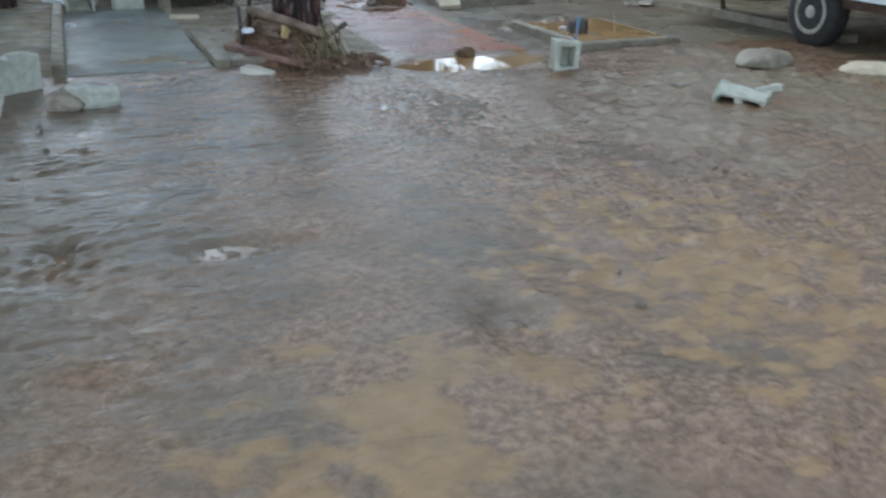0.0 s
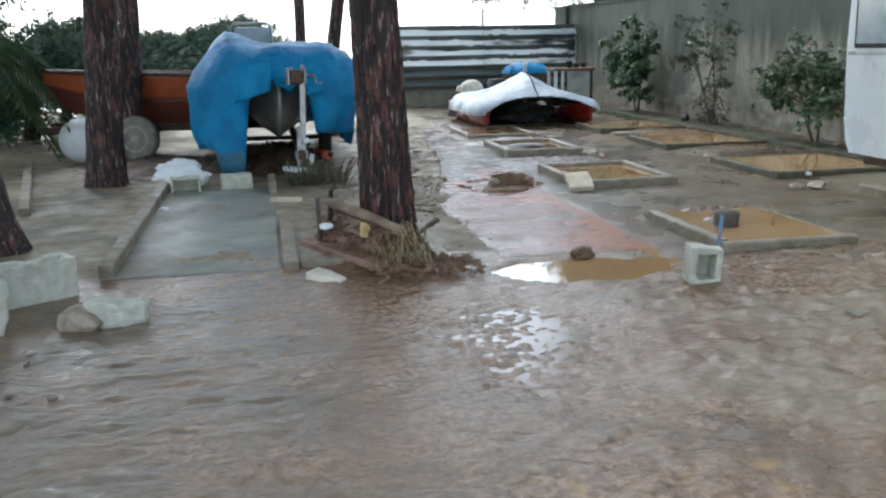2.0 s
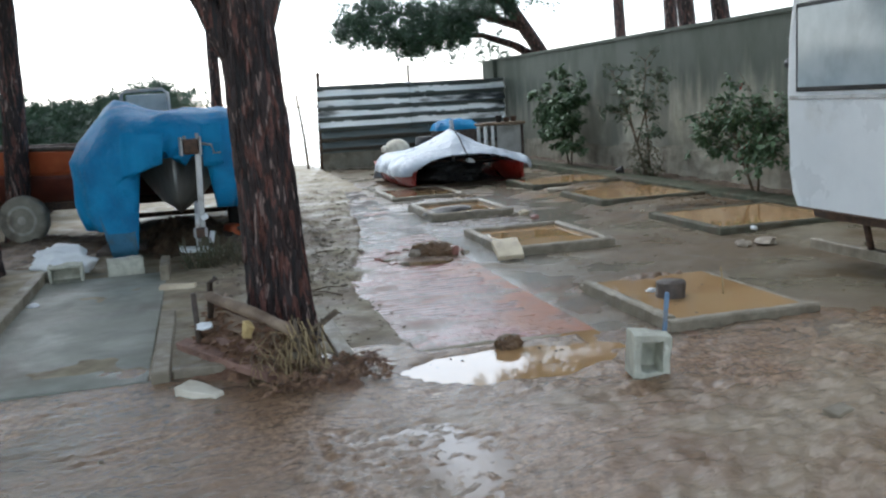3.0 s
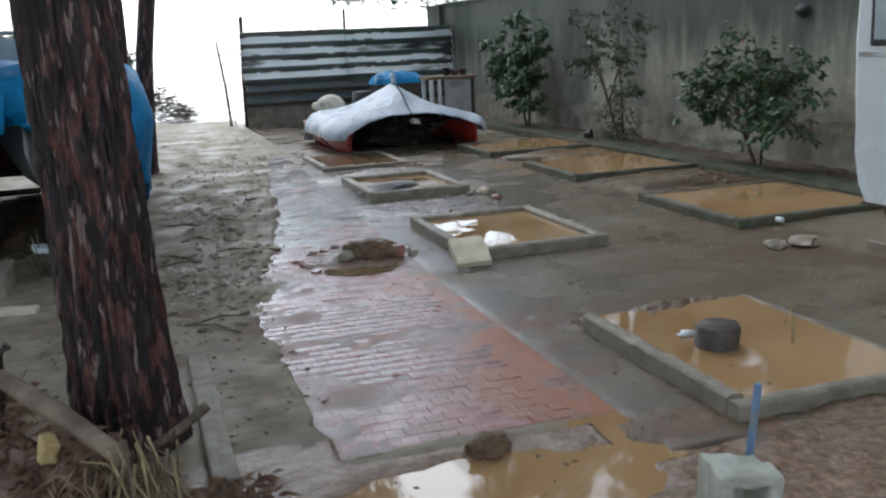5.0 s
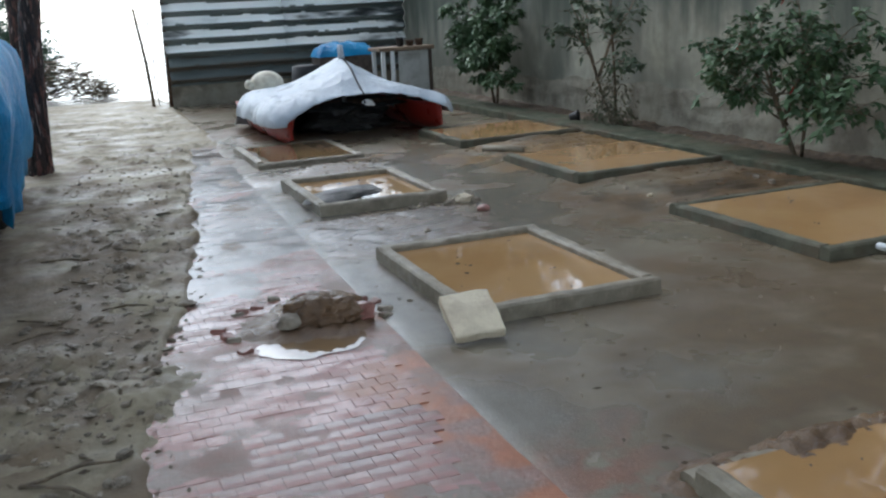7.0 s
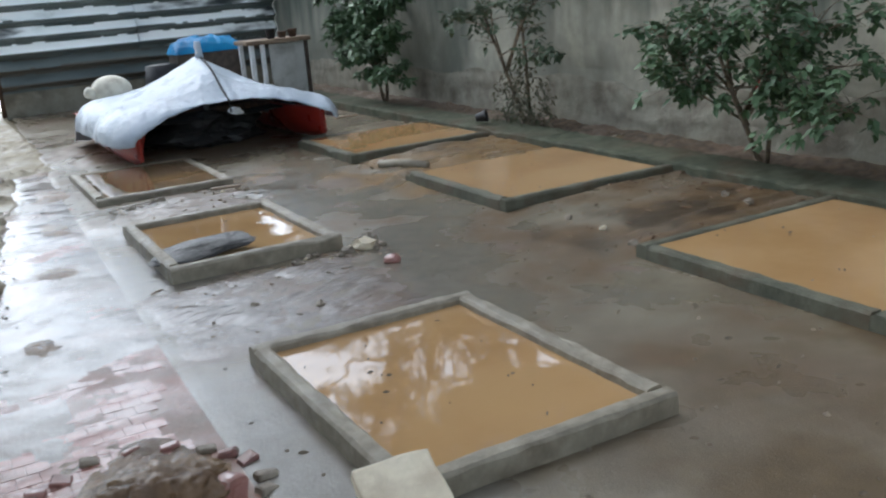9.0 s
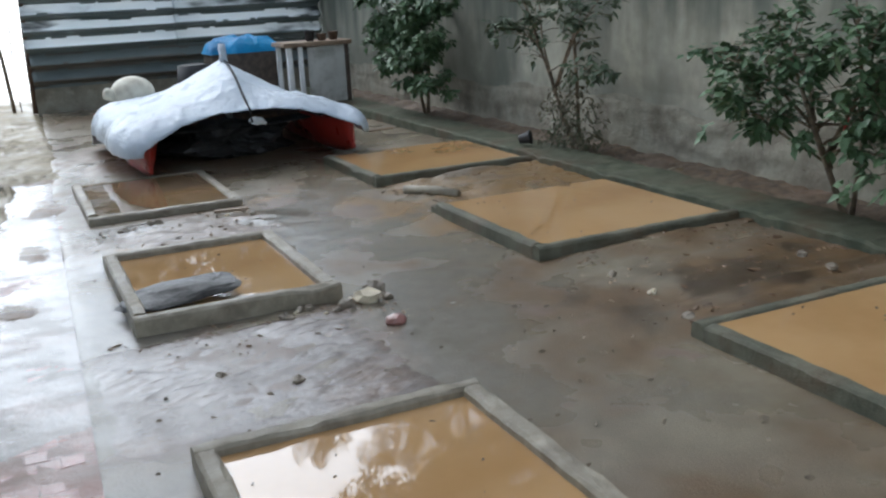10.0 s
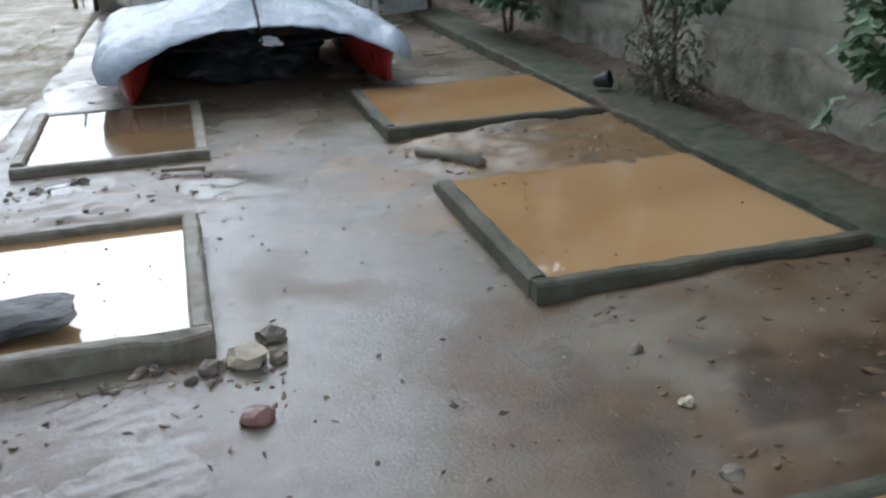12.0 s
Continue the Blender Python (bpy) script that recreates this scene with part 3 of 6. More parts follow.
# paved yard, mud washed over it between the beds
def drift_z(x, y):
    z = 0.004 * fbm(x * 1.5, y * 1.5) + 0.0015 * fbm(x * 6, y * 6, 2)
    for cx, cy, rx, ry, h in ((7.0, 11.47, 1.25, 0.72, 0.018), (7.0, 14.2, 1.2, 0.5, 0.03), (4.3, 11.45, 0.85, 0.75, 0.005), (4.4, 14.0, 0.9, 0.6, 0.04), (5.5, 8.5, 1.0, 1.0, 0.006), (4.6, 17.6, 1.6, 1.4, 0.03)):
        d = math.hypot((x - cx) / rx, (y - cy) / ry) + 0.3 * noise.noise(Vector((x * 2.5, y * 2.5, cx)))
        f = step(1.15, 0.35, d)
        if f > 0:
            z += f * h * (0.8 + 0.35 * fbm(x * 3, y * 5, 3)) + f * min(0.017, 0.5 * h) * fbm(x * 7, y * 14 + 2 * noise.noise(Vector((x * 2, y, 0))), 5) + f * 0.005 * fbm(x * 22, y * 22, 6)
    for ky, h, w in ((10.9, 0.03, 0.07), (11.06, 0.03, 0.04), (12.05, 0.03, 0.07), (13.52, 0.05, 0.11), (14.6, 0.03, 0.07)):
        if x > 5.8:
            c = ky + 0.05 * noise.noise(Vector((x * 5.1, ky, 2))) * (1 if h > 0.04 else 0.5)
            z += h * math.exp(-((y - c) / w) ** 2) * step(5.85, 6.25, x) * (0.75 + 0.5 * fbm(x * 5, y * 3, 7))
    if x > 5.8:
        z += 0.028 * step(5.95, 6.8, x) * step(8.6, 9.2, y) * (1 - step(16.2, 16.8, y)) * (0.8 + 0.5 * fbm(x * 2, y * 2, 9))
        for y0, y1 in ((9.25, 10.77), (12.13, 13.38), (14.67, 16.0)):
            if 5.97 < x < 7.3 + 0.12 * noise.noise(Vector((y * 3.3, 6, 0))) and y0 + 0.02 < y < y1 - 0.02:
                z = min(z, 0.03)
    return z


def paved(u, v):
    y = 6.0 + 16.95 * v
    x = east_edge(y) * (1 - u) + 8.25 * u
    edge = 0.09 * noise.noise(Vector((u * 15, 0, 0))) if v == 0 else 0
    return (x, y + edge, (drift_z(x, y) if u > 0 else -0.004) + (0 if 0 < v < 1 else -0.05))


tagged(new("pavement", mesh("pavement", *sheet(130, 440, paved))), "wet grey concrete yard with brown silt stains", "pavement", kind="structure").data.materials.append(CONCRETE)

# brick bed of the path, silt between the bricks
bed = sheet(60, 480, lambda u, v: (2.0 + (east_edge(6.45 + 10.6 * v) - 2.0) * u, 6.45 + 10.6 * v, -0.0011 + 0.0046 * step(10.9, 12.0, 6.45 + 10.6 * v + 1.6 * (1 - u)) + 0.0058 * fbm(u * 2.0, v * 19) + 0.0018 * fbm(u * 9, v * 110)))
path = tagged(new("brick_path", mesh("path", *bed)), "worn red brick path, wet and partly silted over", "path", kind="structure")
path.data.materials.append(FILM)
path.data.materials.append(WETSILT)
for p in path.data.polygons:
    p.material_index = 1 if p.center.y + 1.3 * (3.2 - p.center.x) + 0.9 * noise.noise(p.center * 1.3) > 11.2 else 0

# ---- boundary wall, fence ----
wall_top = 2.30
wb = sheet(2, 140, lambda u, v: (8.30 - 0.004 * fbm(v * 40, u * 3), 24.6 - 40 * v, 0.62 + (wall_top - 0.62) * u))
bm = bmesh.new()
wv = [bm.verts.new(c) for c in wb[0]]
for f in wb[1]:
    bm.faces.new([wv[i] for i in f])
for x0, x1, z0, z1 in ((8.306, 8.5, -0.1, wall_top), (8.27, 8.53, wall_top - 0.003, wall_top + 0.05)):
    bmesh.ops.create_cube(bm, size=1, matrix=Matrix.Translation(((x0 + x1) / 2, 4.6, (z0 + z1) / 2)) @ Matrix.Diagonal((x1 - x0, 40, z1 - z0, 1)))
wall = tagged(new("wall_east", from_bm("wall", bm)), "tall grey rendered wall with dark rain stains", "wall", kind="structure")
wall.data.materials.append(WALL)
lower = sheet(16, 420, lambda u, v: (8.285 - 0.03 * max(0.0, fbm(v * 100, u * 3, 1)) - 0.012 * fbm(v * 300, u * 7) - 0.03 * (1 - u), 24.6 - 40 * v,
                                     -0.05 + u * (0.55 + 0.13 * fbm(v * 30, 2))))
part("rough_plinth", mesh("plinth", *lower), WALLBASE, wall, "rough crumbling render at the foot of the wall")
north = box(0.2, 0.9, 2.32, 0.01)
solo("wall_north", north, WALL, "short grey wall end beside the metal fence", "wall", kind="structure", m=pose(8.3, 23.9, 0, 0, 0, 0))

# rim along the wall and its soil
solo("wall_kerb", rail(13.6, 0.42, 0.10, 3, 0.008), WALLKERB, "low concrete margin along the foot of the wall", "kerb", kind="structure", m=pose(7.63, 15.4, 0))
solo("planting_strip", mesh("strip", *sheet(10, 220, lambda u, v: (7.81 + 0.48 * u, 8.6 + 13.6 * v, 0.035 + 0.05 * u + 0.03 * fbm(u * 3, v * 45) + 0.02 * fbm(u * 12, v * 160)))),
     DARKSOIL, "strip of dark wet soil under the shrubs", "soil", kind="structure")

fence = thing("metal_fence", (3.78, 23.0, 0), "corrugated metal fence, white above and grimy below", "fence", kind="structure")


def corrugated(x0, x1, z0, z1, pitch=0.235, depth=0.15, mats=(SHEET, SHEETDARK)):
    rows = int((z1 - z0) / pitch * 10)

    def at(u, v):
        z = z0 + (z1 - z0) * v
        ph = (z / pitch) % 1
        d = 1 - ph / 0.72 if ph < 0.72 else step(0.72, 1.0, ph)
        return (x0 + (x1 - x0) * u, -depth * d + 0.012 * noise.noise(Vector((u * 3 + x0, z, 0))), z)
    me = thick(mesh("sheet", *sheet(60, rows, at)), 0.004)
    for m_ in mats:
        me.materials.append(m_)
    # Each wave's underside is coloured dark, for shade and some dirt; border ragged.
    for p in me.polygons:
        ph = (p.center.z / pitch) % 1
        waver = 0.2 * noise.noise(Vector((p.center.x * 1.1, p.center.z * 2.5, 4))) + 0.08 * noise.noise(Vector((p.center.x * 5, p.center.z * 9, 2)))
        p.material_index = 0 if 0.06 + 0.5 * waver <= ph < 0.6 + waver else 1
    return me


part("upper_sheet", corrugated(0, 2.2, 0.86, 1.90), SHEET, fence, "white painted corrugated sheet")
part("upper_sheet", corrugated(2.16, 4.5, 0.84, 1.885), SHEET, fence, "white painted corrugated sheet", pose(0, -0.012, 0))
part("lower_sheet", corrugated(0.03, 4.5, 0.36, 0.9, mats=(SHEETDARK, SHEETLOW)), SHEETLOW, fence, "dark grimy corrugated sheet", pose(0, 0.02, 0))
part("footing", box(4.45, 0.2, 0.42, 0.02, 0.01, 3, 2, 6), WALLBASE, fence, "muddy concrete footing", pose(2.25, 0.08, -0.05))
part("post", tube_mesh([(0, 0.02, 0), (0.02, 0.02, 1.0), (0.06, 0.02, 2.1)], 0.04, 10), RUST, fence)
part("post", tube_mesh([(2.18, 0.05, 0), (2.18, 0.05, 1.2), (2.2, 0.05, 2.3)], 0.03, 10), RUST, fence)
part("finial", blob(0.045, 0.045, 0.09, 0.1, 2, 2, flat=False), RUST, fence, m=pose(0.06, 0.02, 2.14))
gate = thing("gate_post", (3.5, 23.3, 0), "leaning grey gate post with loose wire", "post")
part("post", tube_mesh([(0, 0, -0.05), (-0.05, 0, 0.8), (-0.16, 0.02, 1.75)], [0.03, 0.027, 0.02], 8), TWIG, gate)
part("wire", tube_mesh([(0.1, 0, 0), (0.06, 0, 0.6), (0.12, 0, 1.2), (0.05, 0, 1.5)], 0.008, 6), RUST, gate)

# ---- planting beds with flooded soil ----


def bed_thing(x0, x1, y0, y1, level=0.068, h=0.086, w=0.076, seed=0, full=(1, 1, 1, 1), fill=WATER, edge=KERB, label="square concrete planting bed flooded with muddy ochre water"):
    t = thing("planting_bed", ((x0 + x1) / 2, (y0 + y1) / 2, 0), label, "planting bed", "flooded planting beds")
    sx, sy = x1 - x0, y1 - y0
    sides = ((sx, w, 0, -sy / 2 + w / 2, full[0]), (sx, w, 0, sy / 2 - w / 2, full[1]), (w, sy - 2 * w - 0.004, -sx / 2 + w / 2, 0, full[2]), (w, sy - 2 * w - 0.004, sx / 2 - w / 2, 0, full[3]))
    for k, (lx, ly, cx, cy, hh) in enumerate(sides):
        part("edging", rail(max(lx, ly), w, h * hh, seed * 4 + k), edge, t, m=pose(cx, cy, 0.001 * k, 0, 0, 90 if lx > ly else 0))
    part("muddy_water", mesh("water", *sheet(16, 16, lambda u, v: ((u - 0.5) * (sx - 1.4 * w), (v - 0.5) * (sy - 1.4 * w), level + 0.0015 * fbm(u * 9 + seed, v * 9)))), fill, t, "still ochre muddy water")
    return t


bed_thing(3.72, 4.76, 6.15, 7.57, 0.056, seed=1, full=(0.85, 0.55, 1, 0.62))
bed_thing(3.72, 4.80, 9.25, 10.72, 0.05, seed=2)
bed_thing(3.73, 4.77, 12.14, 13.53, 0.047, seed=3, full=(1.1, 1, 1.1, 1))
bed_thing(3.76, 4.88, 14.74, 16.25, 0.04, seed=4, full=(0.62, 0.55, 0.8, 0.6), fill=MURK, label="square concrete planting bed with murky brown water")
bed_thing(5.91, 7.44, 9.25, 10.77, 0.064, 0.078, seed=5, edge=DARKKERB, full=(1, 0.95, 1, 0.6))
bed_thing(5.95, 7.42, 12.13, 13.60, 0.068, 0.085, seed=6, edge=DARKKERB, full=(1, 0.6, 1, 0.6))
bed_thing(5.95, 7.42, 14.67, 16.0, 0.07, 0.085, seed=7, edge=DARKKERB, full=(1, 0.8, 1, 0.6))


def mound(name, cx, cy, rx, ry, h, material, label, seed, res=60, category="mud"):
    def at(u, v):
        x, y = (u - 0.5) * 2.6 * rx, (v - 0.5) * 2.6 * ry
        d = math.hypot(x / rx, y / ry) + 0.35 * noise.noise(Vector((x * 3, y * 3, seed)))
        d += 0.22 * noise.noise(Vector((x * 8, y * 8, seed))) + 0.12 * noise.noise(Vector((x * 21, y * 21, seed)))
        return (x, y, -0.012 + (h + 0.012) * step(1.05, 0.1, d) * (0.75 + 0.35 * fbm(x * 7, y * 7, seed)) + 0.25 * h * fbm(x * 16, y * 16, seed) * step(1.0, 0.5, d))
    return solo(name, mesh(name, *sheet(res, res, at)), material, label, category, kind="stuff", m=pose(cx, cy, 0.004))


mound("mud_drift", 4.25, 7.53, 0.66, 0.17, 0.10, SOIL, "gritty mud heaped against a planting bed", 5)
mound("mud_drift", 3.05, 9.80, 0.40, 0.50, 0.045, SOIL, "patch of mud where the path is broken open", 7)
mound("mud_drift", 2.6, 6.42, 0.6, 0.1, 0.014, SILT, "ridge of silt along the end of the path", 8)
mound("mud_drift", 4.6, 6.0, 1.2, 0.4, 0.03, MUD, "tongue of mud over the edge of the pavement", 9)
wet = sheet(40, 6, lambda u, v: (2.99 + v * (0.27 + 0.09 * noise.noise(Vector((math.cos(6.2832 * u) * 1.6, math.sin(6.2832 * u) * 1.6, 3)))) * math.cos(6.2832 * u), 9.41 + 0.16 * v * (1 + 0.4 * noise.noise(Vector((math.cos(6.2832 * u) * 2, math.sin(6.2832 * u) * 2, 8)))) * math.sin(6.2832 * u), 0.0042))
solo("puddle", mesh("puddle", *wet), MURK, "shallow puddle in a broken patch of the path", "puddle", kind="structure")
water = sheet(40, 24, lambda u, v: (1.95 + 1.45 * u, 5.55 + 0.96 * v, -0.004))
solo("puddle", mesh("puddle", *water), WATER, "shallow ochre puddle at the end of the brick path", "puddle", kind="structure")

mound("mud_drift", 3.5, 6.28, 0.26, 0.24, 0.014, SOIL, "reddish mud beside the puddle", 11)
for k, (px, py, rx, ry) in enumerate(((2.95, 11.6, 0.2, 0.3), (3.2, 12.9, 0.25, 0.3), (3.35, 14.1, 0.22, 0.5), (3.5, 15.6, 0.22, 0.6), (3.1, 15.0, 0.2, 0.5), (3.55, 17.0, 0.3, 0.5))):
    mound("mud_drift", px, py, rx, ry, 0.012, SOIL, "thin drift of silt on the wet path", 20 + k)
mound("mud_drift", 2.1, 9.15, 0.38, 0.55, 0.05, SILT, "heap of gritty mud and rubble at the edge of the path", 31)
mound("mud_drift", 1.85, 8.75, 0.4, 0.3, 0.03, SILT, "heap of gritty mud and rubble at the edge of the path", 32)
mound("mud_drift", 2.3, 10.6, 0.3, 0.5, 0.04, SILT, "heap of gritty mud and rubble at the edge of the path", 33)
mound("leaf_heap", 1.22, 6.42, 0.4, 0.26, 0.08, LITTER, "heap of brown litter washed against the pine", 41, category="leaf litter")
# Dark mounds added under the boats, standing in for shade and some debris.
mound("debris_heap", 0.8, 12.7, 0.75, 1.6, 0.26, DARKSOIL, "dark mound added for shade and debris under the covered boat", 51, category="debris")
mound("debris_heap", -0.75, 12.7, 1.25, 1.7, 0.09, DARKSOIL, "dark mound added for shade and litter under the boats", 53, category="debris")
solo("water_film", mesh("film", *sheet(30, 30, lambda u, v: (-1.8 + 7.2 * u, -1.5 + 7.45 * v, -0.019))), WETFILM, "thin film of water standing in the hollows of the mud", "puddle", kind="structure")

def rippled(u, v):
    x, y = 3.42 + 1.42 * u, 10.80 + 1.28 * v
    x += 0.12 * noise.noise(Vector((y * 2.4, 3, 0))) * (1 if u in (0, 1) else 0)
    flow = x * 0.75 + y * 0.35 + 0.25 * noise.noise(Vector((x * 2, y * 2, 1)))
    ridge = (1 - abs(noise.noise(Vector((flow * 2.2, (y - 0.45 * x) * 13, 2))))) ** 3
    side = step(0.0, 0.12, u) * step(0.0, 0.14, 1 - u) * step(0.0, 0.1, v) * step(0.0, 0.1, 1 - v)
    d = side * (0.010 + 0.006 * ridge * step(-0.15, 0.25, noise.noise(Vector((x * 2.6, y * 2.6, 5)))) + 0.0025 * fbm(x * 9, y * 16, 4) + 0.003 * fbm(x * 3, y * 3, 8))
    return (x, y, -0.006 + d + 0.004 * fbm(x * 1.5, y * 1.5))


solo("mud_drift", mesh("ripples", *sheet(150, 140, rippled)), COMBED, "wet silt combed into ripples by the flood", "mud", kind="stuff")

# concrete pad by the boat, its kerbs
pad = thing("concrete_pad", (0.12, 8.3, 0), "pale wet concrete parking pad with raised edges", "concrete pad", kind="structure")
part("slab", box(1.1, 3.75, 0.1, 0.01, 0.003, 2, 2, 8), SLAB, pad, m=pose(0.0, 0, -0.075))
part("edging", box(0.10, 3.9, 0.2, 0.012, 0.004, 5, 2, 6), KERB, pad, m=pose(-0.57, 0.1, -0.09))
part("edging", box(0.10, 1.7, 0.2, 0.012, 0.004, 7, 2, 6), KERB, pad, m=pose(0.62, -1.08, -0.12))
part("edging", box(0.62, 0.10, 0.2, 0.012, 0.004, 8, 2, 6), KERB, pad, m=pose(0.99, -1.83, -0.13))
part("edging", box(0.10, 1.5, 0.2, 0.012, 0.004, 9, 2, 6), KERB, pad, m=pose(1.66, -1.2, -0.15))
solo("far_kerb", box(0.1, 4.2, 0.14, 0.012, 0.004, 4, 2, 6), KERB, "half-buried concrete kerb in silt", "kerb", kind="structure", m=pose(-2.0, 11.2, -0.05, 0, 0, 12))

# ---- trees ----


def bark_trunk(points, radii, n, seed, ridge):
    """A trunk whose bark stands in long plates with deep cracks."""
    verts, faces = tube(points, radii, n)
    out = []
    rings = len(points)
    for i in range(rings):
        c = Vector(points[i])
        for k in range(n):
            v = verts[i * n + k]
            d = (v - c).normalized()
            w = 2 * math.pi * k / n
            s = noise.noise(Vector((math.cos(w) * 6.5 + seed, math.sin(w) * 6.5, c.z * 2.6)))
            s2 = noise.noise(Vector((math.cos(w) * 10 + seed, math.sin(w) * 10, c.z * 5.5)))
            crack = max(0.0, 1 - abs(s) * 5.5) * 0.8 + max(0.0, 1 - abs(s2) * 4) * 0.35
            out.append(v - d * ridge * crack + d * ridge * 0.4 * s2)
    return mesh("trunk", out, faces)


def bend(base, top, rings, sway, seed):
    a, b = Vector(base), Vector(top)
    return [a.lerp(b, k / rings) + Vector((noise.noise(Vector((seed, k * 2.2 / rings, 0))), noise.noise(Vector((k * 2.2 / rings, seed, 4))), 0)) * sway * math.sin(math.pi * k / rings) for k in range(rings + 1)]


def needles(r, centres, count, size):
    verts, faces = [], []
    for c, spread in centres:
        for _ in range(count):
            p = c + rand_dir(r) * spread * r.uniform(0.2, 1.0) ** 0.6
            ax = rand_dir(r, -0.4, 0.8)
            for _ in range(7):
                d = (ax + rand_dir(r) * 0.8).normalized()
                s = d.orthogonal().normalized() * size * 0.055
                k = len(verts)
                tip = p + d * size * r.uniform(0.7, 1.3)
                verts += [p - s, p + s, tip]
                faces.append((k, k + 1, k + 2))
    return verts, faces


def pine(base, top, r0, r1, seed, crown, limbs, clumps, label, spread=2.6, ridge=0.02, n=28, flare=1.25, group="pine trees", forks=(), sway=0.08, low=0.72):
    """A pine: trunk, limbs that spring from its head, needle tufts at their ends."""
    r = random.Random(seed)
    t = thing("pine_tree", base, label, "tree", group)
    b, h = Vector(base), Vector(top) - Vector(base)
    rings = max(20, int(h.length / (0.035 if n > 60 else 0.1)))
    pts = bend((0, 0, -0.15), h, rings, sway, seed)
    rad = [r0 + (r1 - r0) * k / rings + r0 * (flare - 1) * math.exp(-max(0.0, pts[k].z) / 0.22) for k in range(rings + 1)]
    part("trunk", bark_trunk(pts, rad, n, seed, ridge), BARK, t)
    tips = []
    for k in range(limbs):
        a = 2 * math.pi * (k + r.uniform(-0.3, 0.3)) / limbs
        p0 = pts[int(rings * r.uniform(low, 0.99))]
        reach = spread * r.uniform(0.6, 1.1)
        p1 = p0 + Vector((math.cos(a) * reach * 0.5, math.sin(a) * reach * 0.5, r.uniform(0.2, 0.9)))
        p2 = p0 + Vector((math.cos(a) * reach, math.sin(a) * reach, crown + r.uniform(-0.3, 0.5)))
        part("limb", tube_mesh([p0, p0.lerp(p1, 0.5) + Vector((0, 0, 0.08)), p1, p1.lerp(p2, 0.5), p2], [r1 * 0.55, r1 * 0.45, r1 * 0.34, r1 * 0.2, r1 * 0.07], 8), BARK, t)
        tips += [(p2, 0.55), (p1.lerp(p2, 0.6), 0.5)]
        for _ in range(clumps):
            q = p1.lerp(p2, r.uniform(0.2, 1.2)) + rand_dir(r, -0.15, 0.5) * r.uniform(0.2, 0.9)
            tips.append((q, r.uniform(0.25, 0.5)))
    for z0, dx, dy, up in forks:
        p0 = pts[int(rings * z0 / pts[-1].z)]
        p1, p2 = p0 + Vector((dx * 0.35, dy * 0.35, up * 0.45)), p0 + Vector((dx, dy, up))
        part("limb", tube_mesh([p0, p0.lerp(p1, 0.5), p1, p1.lerp(p2, 0.5) + Vector((0, 0, 0.1)), p2], [r1 * 0.75, r1 * 0.7, r1 * 0.6, r1 * 0.5, r1 * 0.3], 12, 0.1), BARK, t)
        tips += [(p2 + rand_dir(r) * 0.5, 0.5) for _ in range(6)]
    part("crown", mesh("crown", *needles(r, tips, 60, 0.22), smooth=False), NEEDLE, t, "dark green needles")
    return t


pine((1.48, 6.93, 0), (1.28, 6.98, 5.0), 0.20, 0.12, 11, 1.3, 13, 12, "large pine with cracked red-brown bark beside the path", 4.2, 0.022, 120, forks=((1.72, -0.9, -0.1, 1.5), (1.85, 0.8, 0.3, 1.8)), flare=1.18, sway=0.02)
pine((-1.13, 10.97, 0), (-0.84, 11.1, 5.4), 0.20, 0.15, 12, 0.7, 13, 15, "dark pine trunk standing in grey silt", 3.4, 0.02, 72, low=0.66)
pine((-1.2, 13.6, 0), (-0.9, 13.7, 5.6), 0.15, 0.11, 13, 0.8, 12, 15, "slender dark pine trunk behind the boats", 3.2, 0.016, 40, low=0.62)
pine((-1.38, 7.55, 0), (-2.2, 7.55, 5.2), 0.175, 0.12, 14, 0.8, 11, 13, "leaning dark pine trunk with pale flakes of bark", 3.2, 0.02, 72, 1.45, low=0.66)
pine((1.45, 21.3, 0), (1.56, 21.3, 5.4), 0.13, 0.10, 15, 1.3, 6, 6, "slim pine trunk near the far gate", 2.4, 0.012, 32)
pine((1.68, 16.0, 0), (2.25, 16.0, 5.4), 0.12, 0.09, 16, 1.0, 9, 10, "slim leaning pine trunk beyond the covered boat", 2.9, 0.012, 32)
pine((-2.6, 22.0, 0), (-2.3, 22.0, 5.4), 0.12, 0.1, 18, 1.4, 6, 6, "slim pine trunk among far trees", 2.6, 0.012, 28)
# Never in view; added for the cover of its crown overhead.
pine((6.2, 3.2, 0), (6.3, 3.3, 5.2), 0.2, 0.15, 19, 1.5, 8, 8, "unseen large pine added behind the caravan", 3.4, 0.02, 40)

pine((10.6, 10.5, 0), (9.6, 10.8, 5.0), 0.2, 0.15, 41, 1.2, 9, 9, "tall pine outside the wall, its crown over the yard", 3.8, 0.02, 32)
pine((11.3, 17.6, 0), (10.5, 17.4, 5.0), 0.2, 0.15, 42, 0.9, 11, 12, "tall pine outside the wall, its crown over the yard", 3.5, 0.02, 32)
# Out of view, added so that its crown darkens the left mud.
pine((-3.8, 4.4, 0), (-3.3, 4.5, 4.6), 0.18, 0.14, 43, 1.1, 9, 10, "unseen large pine added to shade the muddy yard's edge", 3.4, 0.02, 32)

# Another pine out of view, added to block sky from the left mud.
pine((-4.6, 11.6, 0), (-4.3, 11.7, 4.6), 0.18, 0.14, 44, 1.1, 10, 12, "unseen large pine added to shade the muddy yard's edge", 3.8, 0.02, 32)

